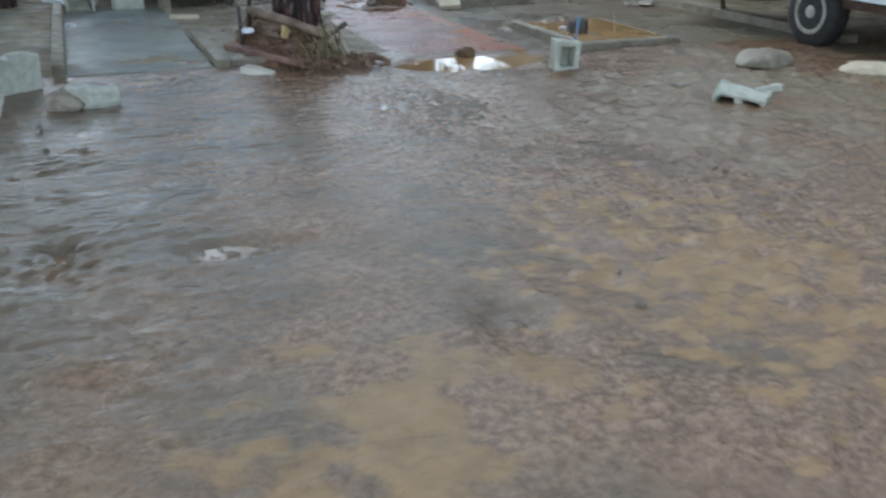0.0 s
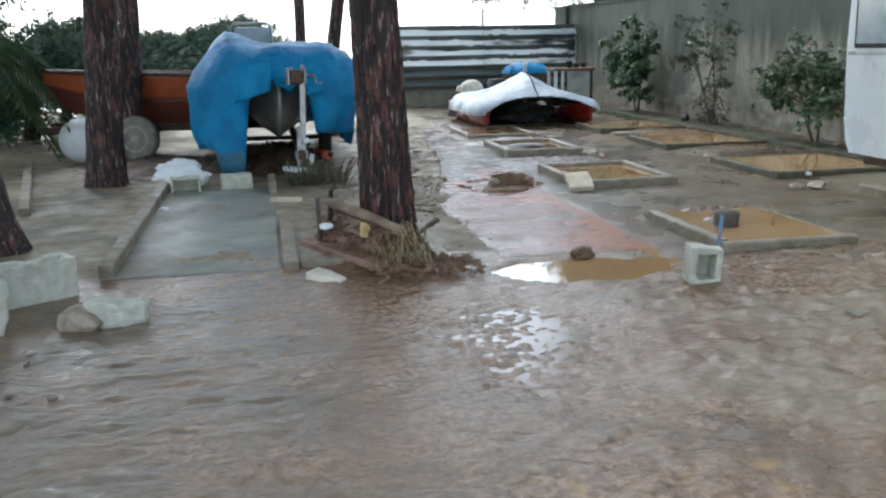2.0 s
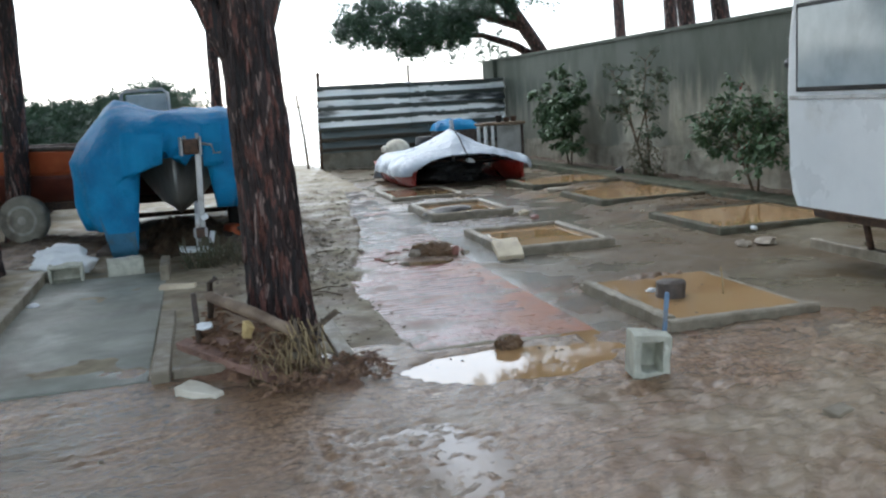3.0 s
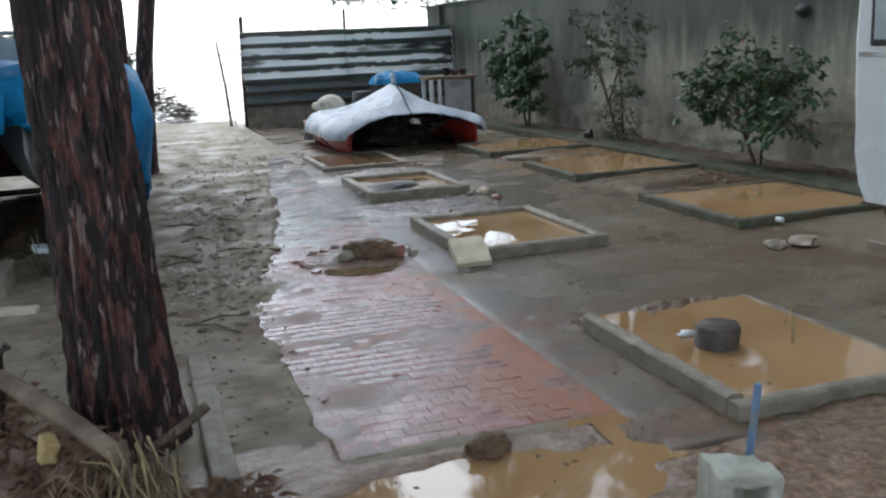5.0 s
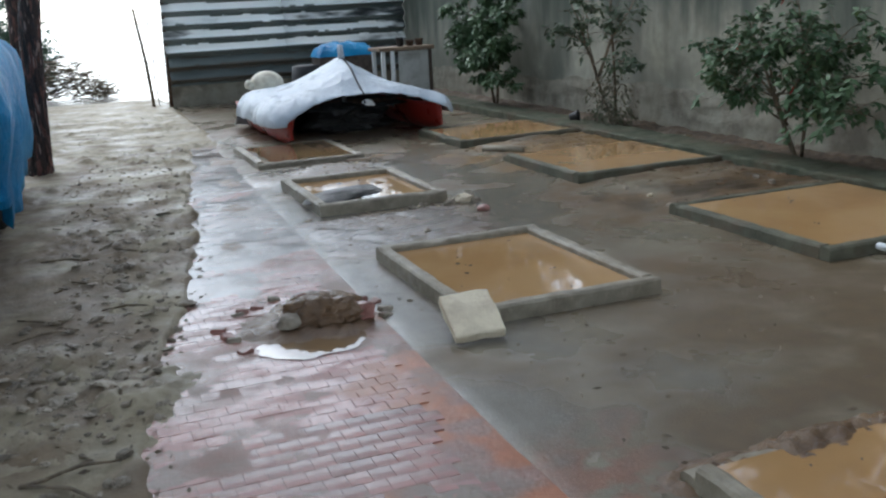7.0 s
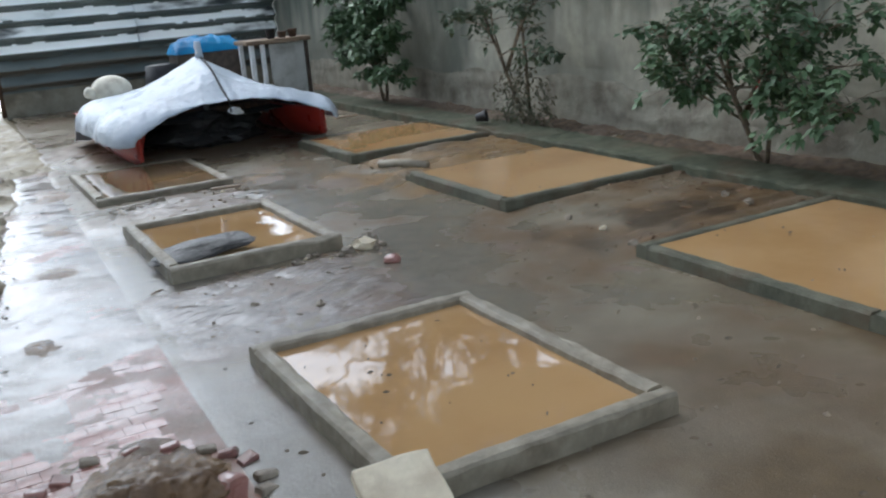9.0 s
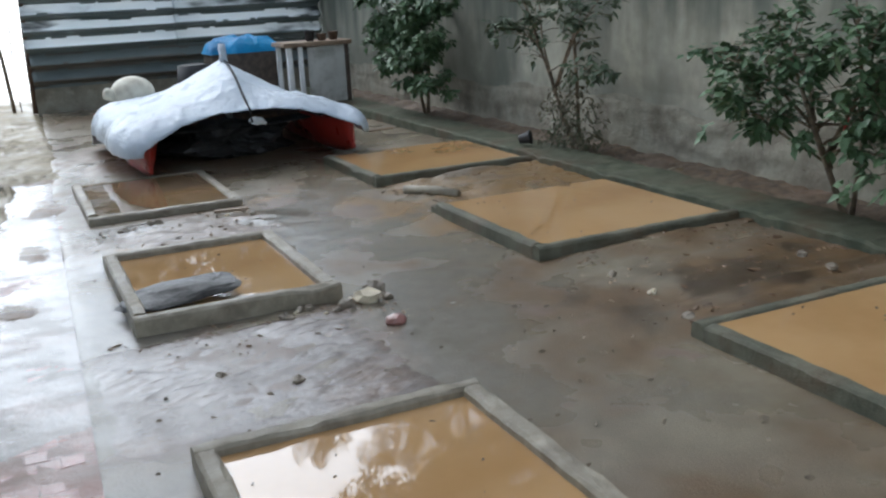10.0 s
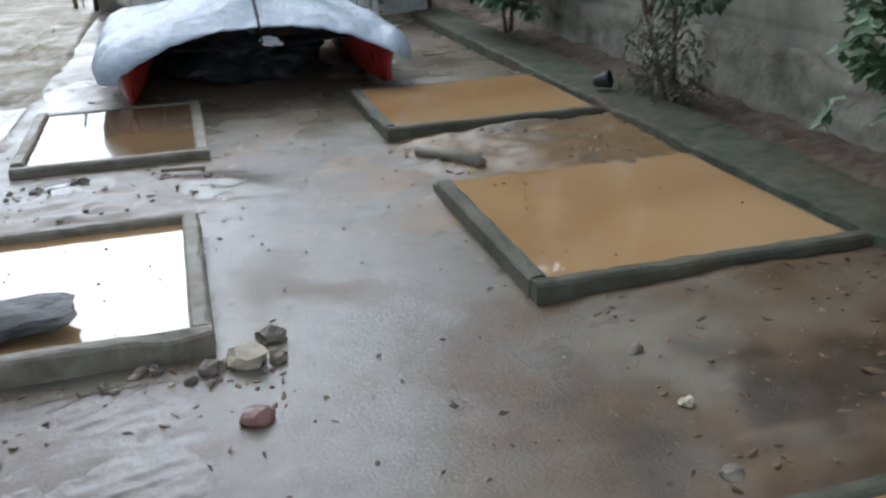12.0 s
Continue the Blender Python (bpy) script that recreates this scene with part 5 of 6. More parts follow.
part("float", mesh("float", *lathe([(0.02, 0.0)] + [(0.30 * math.sin(math.pi * k / 18), 0.30 - 0.30 * math.cos(math.pi * k / 18)) for k in range(1, 18)] + [(0.05, 0.595), (0.04, 0.64), (0.01, 0.65)], 28)), WHITE, buoy)
can_ = thing("jerrycan", (1.36, 12.5, 0.0), "faded orange plastic jerrycan lying in silt", "jerrycan", rz=20)
part("body", box(0.16, 0.24, 0.15, 0.04, 0.006, 2, 3, 1), ORANGE, can_)
part("cap", mesh("cap", *lathe([(0.03, 0), (0.03, 0.03), (0.024, 0.035)], 14)), DARK, can_, m=pose(0.03, -0.12, 0.10, 90, 0, 0))

# catamaran under a silver cover
cat = thing("catamaran", (5.34, 16.2, 0), "red twin-hulled boat under a silver tarpaulin", "boat")
part("hull", hull_mesh(2.7, 0.205, 0.37, 0.0, 9.0, 4.5), RED, cat, "glossy red hull", pose(-0.93, -0.16, 0.0))
part("hull", hull_mesh(2.7, 0.205, 0.37, 0.0, 9.0, 4.5), RED, cat, "glossy red hull", pose(0.96, -0.10, 0.0))


LEFT_HULL, RIGHT_HULL = (-0.93, 0.27, 0.245, -0.25), (0.96, 0.255, 0.215, -0.22)


def cover(u, v):
    """One sheet: round both bows, over the hulls and up to a ridge that climbs to a peak; its front edge an arch."""
    y_ridge = 0.06 + 2.3 * v
    ridge = 0.525 + 0.475 * step(-0.25, 0.95, y_ridge) - 0.075 - 0.38 * step(1.05, 2.6, y_ridge)

    def bow(hull, a):
        xc, zc, r, y0 = hull
        f = min(1.0, 0.03 + v * 5.0)
        rr = r * math.sqrt(1 - (1 - f) ** 2) * (1 + (0.08 * step(0.2, 0.8, v) if xc < 0 else 0))
        return Vector((xc + rr * math.sin(a), y0 + 2.55 * v, zc + rr * math.cos(a) * 1.02))

    if u < 0.2:
        p = bow(LEFT_HULL, radians(-98 * (1 - u / 0.2)))
    elif u > 0.8:
        p = bow(RIGHT_HULL, radians(98 * (u - 0.8) / 0.2))
    else:
        hull = LEFT_HULL if u < 0.5 else RIGHT_HULL
        d = min(1.0, abs(u - 0.5) / 0.3)
        side = bow(hull, 0.0)
        top = Vector((0.035, y_ridge, ridge))
        p = top.lerp(side, d)
        arch = top.z + (side.z - top.z) * d ** 2.6
        sag = top.z + (side.z - top.z) * (1 - (1 - d) ** 1.35)
        p.z = arch + (sag - arch) * step(0.0, 0.3, v)
        p.y = top.y + (side.y - top.y) * d ** 2.0
    # The unseen back end drops to the ground to keep daylight out.
    p.z -= (p.z - 0.06) * step(0.82, 1.0, v)
    a = math.atan2(p.y - 0.95, p.x - 0.035)
    reach = math.hypot(p.x - 0.035, p.y - 0.95)
    crease = 1 - abs(math.sin(a * 6.5 + 1.4 * noise.noise(Vector((p.x * 1.3, p.y * 1.3, 0)))))
    p.z += 0.024 * crease ** 3 * min(1.0, reach * 1.5) * (0.4 + 0.6 * noise.noise(Vector((a * 3, 1, 0)))) + 0.014 * fbm(p.x * 3, p.y * 3, 2) + 0.009 * fbm(p.x * 9, p.y * 9, 4)
    if u < 0.22 or u > 0.78:
        p.x += 0.012 * math.sin(9 * p.y + 14 * u + 3 * noise.noise(p * 2)) * min(1.0, v * 6)
    return tuple(p)


part("tarpaulin", thick(mesh("cover", *sheet(150, 90, cover)), 0.006), SILVER, cat, "silver-grey tarpaulin stretched to a peak")
part("rope", tube_mesh([Vector(cover(0.5, k / 20)) + Vector((0, -0.004, 0.012)) for k in range(8, -1, -1)] + [(0.04, 0.05, 0.42)], 0.012, 7), DARK, cat, "dark rope down the ridge")
part("prop", tube_mesh([(0.035, 0.95, 0.1), (0.035, 0.95, 1.06)], 0.03, 9), STEEL, cat)
part("tuft", tube_mesh([(0, 0, -0.06), (0.005, 0, 0.0), (-0.005, 0, 0.06), (0, 0, 0.11)], [0.05, 0.034, 0.04, 0.03], 12, 0.3, 3), SILVER, cat, "gathered tuft of the tarpaulin", pose(0.035, 0.95, 0.99))
part("crossbeam", tube_mesh([(-0.95, 1.0, 0.36), (0.98, 1.0, 0.36)], 0.04, 10), RUST, cat)
part("crossbeam", tube_mesh([(-0.95, 1.8, 0.36), (0.98, 1.8, 0.36)], 0.04, 10), RUST, cat)
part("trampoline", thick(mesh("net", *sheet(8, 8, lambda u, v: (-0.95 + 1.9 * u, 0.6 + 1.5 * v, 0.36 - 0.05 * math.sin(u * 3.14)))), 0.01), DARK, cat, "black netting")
part("fitting", blob(0.09, 0.04, 0.045, 0.6, 4, 3), WHITE, cat, "white plastic fitting", pose(0.11, 0.16, 0.41, 20, 10, 30))
part("fitting", mesh("drum", *lathe([(0.09, 0), (0.1, 0.02), (0.1, 0.2), (0.09, 0.22)], 16)), DARK, cat, m=pose(-0.16, 0.75, 0.12, 8, 5, 20))
# Added bulk, black so that the hollow reads as deep shade.
part("stowed_sail", blob(0.62, 0.75, 0.26, 0.35, 5, 4, freq=1.8), RUBBER, cat, "black bundle added to darken the hollow between the hulls", pose(0.02, 1.25, 0.13))
floatb = thing("buoy", (4.62, 18.3, 0.42), "dirty cream plastic float behind the covered boat", "buoy")
part("float", mesh("float", *lathe([(0.03, 0.0)] + [(0.23 * math.sin(math.pi * k / 16), 0.18 - 0.18 * math.cos(math.pi * k / 16)) for k in range(1, 16)] + [(0.02, 0.36)], 26)), CREAM, floatb)
part("neck", mesh("neck", *lathe([(0.07, 0), (0.06, 0.1), (0.03, 0.12)], 14)), CREAM, floatb, m=pose(-0.19, -0.05, 0.17, 0, -70, 0))
part("stand", box(0.3, 0.3, 0.43, 0.02), DARKWOOD, floatb, "dark wooden stand", pose(0, 0, -0.42))

# bench with oddments in the far corner
bench = thing("workbench", (7.25, 20.2, 0), "old wooden workbench with oddments in the corner", "workbench")
part("top", box(0.95, 0.6, 0.06, 0.01, 0.004, 2, 2, 2), WOOD, bench, m=pose(0, 0, 0.85))
for sx in (-0.4, -0.24, 0.4):
    for sy in (-0.24, 0.24):
        part("leg", box(0.06, 0.06, 0.85, 0.006), WHITE if sx < 0 else DARKWOOD, bench, m=pose(sx, sy, 0))
part("side_panel", box(0.58, 0.04, 0.76, 0.006), HULL, bench, "grey panel", pose(0.15, -0.24, 0.08))
for k, (px, h) in enumerate(((-0.05, 0.14), (0.12, 0.09), (0.28, 0.11))):
    solo("pot", mesh("pot", *lathe([(0.05, 0), (0.07, h * 0.9), (0.075, h), (0.06, h)], 16)), RUST if k else DARK, "small dark pot on the workbench", "pot", "pots on the workbench", m=pose(7.25 + px, 20.1, 0.912))
bundle = sheet(30, 16, lambda u, v: (-0.5 + u, -0.3 + 0.6 * v + 0.05 * fbm(u * 3, 1), 0.24 * (math.sin(math.pi * u) ** 0.5 * math.sin(math.pi * v)) ** 0.5 * (0.9 + 0.3 * fbm(u * 5, v * 4))))
solo("crate", box(0.95, 0.55, 0.80, 0.02, 0.006, 4, 2, 3), DARKWOOD, "dark wooden crate by the workbench", "crate", m=pose(6.45, 20.9, 0))
solo("blue_cover", mesh("heap", *bundle), BLUE, "blue tarpaulin folded on a crate", "tarpaulin", m=pose(6.45, 20.9, 0.795))
solo("dark_barrel", mesh("barrel", *lathe([(0.2, 0), (0.24, 0.2), (0.25, 0.45), (0.22, 0.68), (0.1, 0.7)], 20)), DARK, "dark plastic barrel in the corner", "barrel", m=pose(5.75, 20.7, 0))

# ---- caravan ----
van = thing("caravan", (5.68, 7.80, 0), "old white caravan on jacks with curtained windows", "caravan")
prof = [(-0.08, 0.465), (-0.02, 0.56), (0.0, 0.75), (0.04, 1.1), (0.05, 1.4), (0.03, 1.8), (-0.02, 2.1), (-0.12, 2.35), (-0.32, 2.5), (-0.7, 2.56), (-3.8, 2.56), (-4.2, 2.45), (-4.4, 2.1), (-4.45, 1.2), (-4.4, 0.56), (-4.3, 0.465)]
arch = [(-2.12 + 0.42 * math.cos(math.pi - math.pi * k / 14), 0.465 + 0.36 * math.sin(math.pi * k / 14)) for k in range(15)]
bm = bmesh.new()
outline = prof + arch
fv = [bm.verts.new((0, y, z)) for y, z in outline]
face = bm.faces.new(fv)
ext = bmesh.ops.extrude_face_region(bm, geom=[face])
for v in ext["geom"]:
    if isinstance(v, bmesh.types.BMVert):
        v.co.x = 2.05
rim_e = [e for e in bm.edges if abs(e.verts[0].co.x - e.verts[1].co.x) < 1e-6 and max(v.co.z for v in e.verts) > 0.47]
bmesh.ops.bevel(bm, geom=rim_e, offset=0.035, segments=3, affect="EDGES", profile=0.5)
body = part("body", from_bm("body", bm), VANWHITE, van, "white painted aluminium skin")


def van_window(y0, y1, z0, z1):
    w = part("window", box(0.03, y1 - y0, z1 - z0, 0.012, seg=3), RUBBER, van, "dark rubber window frame", pose(-0.006, (y0 + y1) / 2, z0))
    part("pane", box(0.012, y1 - y0 - 0.07, z1 - z0 - 0.07, 0.004), GLASS, w, "grey pane with a drawn curtain", pose(-0.014, 0, 0.035))


van_window(-1.18, -0.10, 1.37, 2.05)
van_window(-2.75, -1.80, 1.37, 2.05)
part("trim", box(0.012, 4.3, 0.03, 0.004), STEEL, van, "aluminium trim", pose(-0.004, -2.15, 1.31))
part("skirt_trim", box(0.014, 1.6, 0.014, 0.004), RUST, van, "rusty lower edge", pose(0.0, -0.88, 0.45))
part("chassis", box(1.7, 4.1, 0.1, 0.01), RUST, van, m=pose(1.0, -2.15, 0.36))
part("floor", box(1.95, 4.2, 0.03, 0.004), DARK, van, m=pose(1.03, -2.18, 0.462))
wheel(0.31, 0.18, van, pose(0.17, -2.12, 0.30, 0, 90, 0))
wheel(0.31, 0.18, van, pose(1.88, -2.12, 0.30, 0, 90, 0))
for sx, sy in ((0.5, -0.35), (1.6, -0.35), (0.5, -4.0), (1.6, -4.0)):
    part("jack", tube_mesh([(sx, sy + 0.12, 0.5), (sx + 0.02, sy, 0.02)], 0.028, 8), RUST, van)
solo("van_kerb", box(0.12, 2.6, 0.14, 0.012, 0.004, 3, 2, 6), KERB, "low concrete kerb under the caravan", "kerb", kind="structure", m=pose(6.22, 6.9, -0.05))

# ---- blocks and rubble ----


def hollow_block(sx, sy, sz, cells, axis, seed, wall_t=0.035):
    """A cast block with open cells through its top or its end."""
    bm = bmesh.new()
    bmesh.ops.create_cube(bm, size=1, matrix=Matrix.Translation((0, 0, sz / 2)) @ Matrix.Diagonal((sx, sy, sz, 1)))
    pick = [f for f in bm.faces if (f.normal.z > 0.5 if axis == "z" else f.normal.y < -0.5)]
    if cells == 2:
        e = [x for x in pick[0].edges if abs((x.verts[0].co - x.verts[1].co).x) > 0.01]
        got = bmesh.ops.subdivide_edges(bm, edges=e, cuts=1)
        pick = [f for f in bm.faces if (f.normal.z > 0.5 if axis == "z" else f.normal.y < -0.5)]
    for f in pick:
        bmesh.ops.inset_region(bm, faces=[f], thickness=wall_t)
        deep = bmesh.ops.extrude_discrete_faces(bm, faces=[f])["faces"][0]
        for v in deep.verts:
            v.co -= deep.normal * (0.8 * (sz if axis == "z" else sy))
    bmesh.ops.bevel(bm, geom=list(bm.edges), offset=0.008, segments=2, affect="EDGES", profile=0.5)
    bmesh.ops.subdivide_edges(bm, edges=[e for e in bm.edges if e.calc_length() > 0.05], cuts=3, use_grid_fill=True)
    for v in bm.verts:
        chip = max(0.0, fbm(v.co.x * 9 + seed, v.co.y * 9, v.co.z * 9) - 0.15) * 0.06 * step(sz * 0.6, sz, v.co.z)
        v.co.z -= chip
        p = v.co * 14 + Vector((seed, seed * 2, 0))
        v.co += Vector((fbm(*p), fbm(p.y, p.z, p.x), fbm(p.z, p.x, p.y))) * 0.007
    return from_bm("block", bm)


G = "loose concrete blocks"
solo("concrete_block", hollow_block(0.19, 0.17, 0.235, 1, "y", 1, 0.055), BLOCK, "worn hollow concrete block standing by the puddle", "concrete block", G, m=pose(3.21, 5.45, 0.0, 2, 3, -10))
solo("concrete_block", hollow_block(0.46, 0.2, 0.25, 2, "z", 2), BLOCK, "pale hollow concrete block lying on mud", "concrete block", G, m=pose(-0.80, 6.05, 0.0, 0, 0, 34))
worn = box(0.42, 0.2, 0.30, 0.03, 0.016, 15, 3, 7)
for v in worn.vertices:
    corner = step(0.07, 0.22, v.co.x) * step(0.15, 0.0, v.co.z) + step(0.12, 0.22, -v.co.x) * step(0.12, 0.0, v.co.z)
    v.co.x *= 1 - 0.22 * min(1.0, corner)
solo("concrete_block", worn, BLOCK, "worn solid concrete block with rounded corners on mud", "concrete block", G, m=pose(-0.98, 5.36, -0.01, 2, 0, 12))
solo("concrete_block", hollow_block(0.34, 0.2, 0.17, 2, "y", 4, 0.04), BLOCK, "broken hollow concrete block sunk tilted in the mud", "concrete block", G, m=pose(3.78, 4.02, -0.07, 12, 8, -50))
solo("concrete_block", box(0.2, 0.055, 0.05, 0.012, 0.01, 14, 2, 3), BLOCK, "broken web of a concrete block on mud", "concrete block", G, m=pose(4.1, 4.13, 0.02, 0, -8, -12))
solo("concrete_block", box(0.32, 0.2, 0.17, 0.015, 0.012, 6, 2, 3), BLOCK, "concrete block under the tarpaulin hem", "concrete block", G, m=pose(0.29, 10.32, 0.0, 0, 0, 6))
solo("concrete_block", hollow_block(0.30, 0.22, 0.18, 1, "y", 7), BLOCK, "muddy concrete block under a white sack", "concrete block", G, m=pose(-0.22, 10.2, 0.0, 0, 0, 4))
solo("stone", box(0.32, 0.17, 0.15, 0.02, 0.03, 3, 1, 4), BLOCK, "pale broken stone half sunk in mud", "stone", m=pose(-0.25, 5.45, -0.02, 4, 6, 14))
solo("stone", blob(0.12, 0.11, 0.10, 0.35, 4, 2), ROCK, "dark muddy stone against a pale one", "stone", m=pose(-0.42, 5.38, 0.035, 0, 0, -30))
solo("stone", blob(0.26, 0.2, 0.11, 0.2, 5, 3), KERB, "flat grey boulder sunk in mud", "stone", m=pose(4.8, 5.05, 0.03, 0, 0, 15))
solo("stone", blob(0.25, 0.16, 0.07, 0.2, 6, 3), STONE, "flat pale stone sunk in mud", "stone", m=pose(5.4, 4.5, 0.02, 0, 0, -25))
solo("paving_chip", box(0.13, 0.08, 0.035, 0.006, 0.006, 3, 1, 2), KERB, "pale chip of paving in a puddle", "stone", m=pose(3.68, 4.55, 0.0, 6, 0, 20))
wedge = box(0.26, 0.14, 0.06, 0.006, 0.01, 8, 1, 4)
for v in wedge.vertices:
    taper = 0.5 + v.co.x / 0.26
    v.co.z *= 1 - 0.45 * taper
    v.co.y = v.co.y * (1 - 0.5 * taper ** 2) - 0.02 * taper
solo("foam_piece", wedge, CREAM, "cream wedge of broken foam lying on mud", "foam", m=pose(0.96, 6.08, 0.005, 4, 0, -38))
solo("brick", box(0.30, 0.11, 0.06, 0.012, 0.008, 9, 2, 2), STONE, "pale brick lying on silt", "brick", m=pose(0.78, 9.25, 0.0, 0, 0, -6))
solo("kerb_piece", box(0.08, 0.6, 0.18, 0.012, 0.006, 3, 2, 3), KERB, "short upright piece of kerb", "kerb", m=pose(0.66, 10.0, -0.02))
sack = blob(0.28, 0.17, 0.16, 0.45, 8, 4, freq=2.2, flat=True)
sack.polygons.foreach_set("use_smooth", [True] * len(sack.polygons))
solo("sack", sack, WHITE, "crumpled white plastic sack on a block", "sack", m=pose(-0.30, 10.62, 0.13, 0, 6, 0))
solo("stone_slab", box(0.25, 0.30, 0.05, 0.01, 0.012, 11, 2, 4), STONE, "cream stone slab leaning on a planting bed", "stone slab", m=pose(3.70, 9.185, 0.068, 24, -2, -7))
solo("slate", blob(0.33, 0.17, 0.035, 0.35, 12, 3), SLATE, "dark slate slab across a corner of the bed", "slate", m=pose(4.0, 12.5, 0.085, 4, -5, -6))
stump = thing("tree_stump", (4.09, 6.84, 0.0), "short black sawn tree stump in flooded bed", "tree stump")
part("stump", tube_mesh([(0, 0, -0.02), (0, 0, 0.06), (0, 0, 0.15), (0, 0, 0.165), (0, 0, 0.165)], [0.125, 0.105, 0.098, 0.09, 0.03], 22, 0.25, 2), DARKWOOD, stump)
part("cut_face", mesh("cut", *lathe([(0.075, 0), (0.07, 0.006), (0.01, 0.006)], 20)), DARKWOOD, stump, m=pose(0, 0, 0.163))
solo("stick", tube_mesh([(0, 0, 0.04), (0.01, 0.02, 0.12), (0.0, 0.03, 0.24)], 0.006, 6), STRAW, "pale reed standing in muddy water", "stick", m=pose(4.42, 6.72, 0))
solo("marker_post", box(0.02, 0.02, 0.37, 0.003), POSTBLUE, "short pale blue wooden stake", "stake", m=pose(3.43, 5.70, 0.0, 4, 3, 10))
solo("paper_scrap", blob(0.05, 0.03, 0.02, 0.5, 5, 2), WHITE, "white scrap floating in muddy water", "litter", m=pose(4.05, 7.03, 0.066))
for px, py in ((-0.33, 9.05), (-0.93, 4.42)):
    solo("paper_scrap", blob(0.05, 0.035, 0.03, 0.6, int(px * 10) + 9, 2), WHITE, "crumpled white scrap of paper on wet ground", "litter", m=pose(px, py, 0.03))
for px, py, s, sd in ((5.76, 8.6, 0.10, 1), (5.97, 8.56, 0.13, 2), (4.87, 12.05, 0.08, 3), (4.97, 12.2, 0.06, 4), (4.75, 12.02, 0.05, 5), (4.25, 11.22, 0.035, 6), (3.98, 11.45, 0.03, 7), (6.05, 10.96, 0.04, 8), (4.62, 14.35, 0.05, 9), (4.2, 14.38, 0.06, 10), (3.95, 14.36, 0.05, 11)):
    solo("stone", blob(s * 0.9, s * 0.75, s * (0.35 if sd in (1, 2) else 0.6), 0.6, sd, 2, freq=2.4), STONE if sd == 3 else ROCK, "pale loose stone on wet concrete" if sd in (1, 2, 3) else "small muddy stone on wet concrete", "stone", "stones on the pavement", m=pose(px, py, s * 0.22, 0, 0, sd * 40))
rk = random.Random(5)
for k in range(30):
    px, py = ((4.4 + 0.6 * rk.random(), 11.93 + 0.16 * rk.random()) if k < 16 else (3.8 + 1.1 * rk.random(), 14.25 + 0.25 * rk.random()) if k < 26 else (6.0 + 1.2 * rk.random(), 11.0 + 0.9 * rk.random()))
    s = rk.uniform(0.012, 0.035)
    solo("stone", blob(s, s * 0.75, s * 0.7, 0.6, 80 + k % 7, 2, freq=2.4), STONE if k % 7 == 0 else ROCK, "small stone washed against a planting bed", "stone", "stones on the pavement", m=pose(px, py, max(0.0, drift_z(px, py)) + s * 0.25, 0, 0, k * 50))
solo("brick_fragment", blob(0.055, 0.045, 0.035, 0.4, 6, 2), BRICK, "broken piece of red brick", "brick", m=pose(4.87, 11.66, 0.015))
solo("pipe_end", mesh("pipe", *lathe([(0.018, 0), (0.022, 0.012), (0.022, 0.06), (0.016, 0.065)], 14)), WHITE, "short white pipe end through a bed edging", "pipe", m=pose(6.25, 9.24, 0.05, 90, 0, 10))
solo("flat_stick", box(0.24, 0.05, 0.02, 0.004), WOOD, "thin pale slat on mud", "slat", m=pose(4.72, 14.42, 0.035, 0, 0, -8))
solo("flat_stick", box(0.3, 0.06, 0.02, 0.004), WOOD, "thin pale slat on mud", "slat", m=pose(7.0, 17.2, 0.06, 0, 0, 8))
solo("concrete_pipe", tube_mesh([(0, 0, 0.03), (0.16, -0.22, 0.04), (0.26, -0.4, 0.03)], 0.038, 12, 0.2), KERB, "broken length of grey pipe half buried in mud", "pipe", m=pose(6.05, 14.3, 0.0))
lamp = thing("wall_lamp", (8.27, 11.55, 1.66), "dark oval bulkhead lamp, unlit, on the wall", "lamp")
part("housing", blob(0.04, 0.11, 0.07, 0.0, 1, 3, flat=False), RUBBER, lamp)
part("cover", blob(0.03, 0.075, 0.04, 0.0, 1, 3, flat=False), DARK, lamp, "dull glass cover", pose(-0.022, 0, 0))

pot_ = thing("flower_pot", (7.53, 15.1, 0.1), "dark plastic flower pot lying at the foot of a shrub", "flower pot", rz=30)
part("pot", mesh("pot", *lathe([(0.034, 0), (0.038, 0.0), (0.058, 0.095), (0.064, 0.1), (0.064, 0.115), (0.058, 0.115), (0.034, 0.015)], 20)), DARK, pot_, m=pose(0, 0, 0.058, 78, 0, 20))

# broken kerb stones and mud in the path
solo("stone", blob(0.06, 0.05, 0.045, 0.25, 21, 3), ROCK, "yellowish stone in a broken patch of the path", "stone", m=pose(2.93, 9.64, 0.05))
def clod(rx, ry, rz, seed):
    """A crumbling lump of mud, knobbly at three scales."""
    bm = bmesh.new()
    bmesh.ops.create_icosphere(bm, subdivisions=5, radius=1)
    for v in bm.verts:
        q = v.co + Vector((seed * 1.7, seed, 3))
        d = 1 + 0.3 * noise.noise(q * 1.4) + 0.16 * noise.noise(q * 4) + 0.08 * noise.noise(q * 11) - 0.12 * max(0.0, 1 - 6 * abs(noise.noise(q * 3)))
        v.co = Vector((v.co.x * rx * d, v.co.y * ry * d, max(-0.5 * rz, v.co.z * rz * d)))
    return from_bm("clod", bm, True)


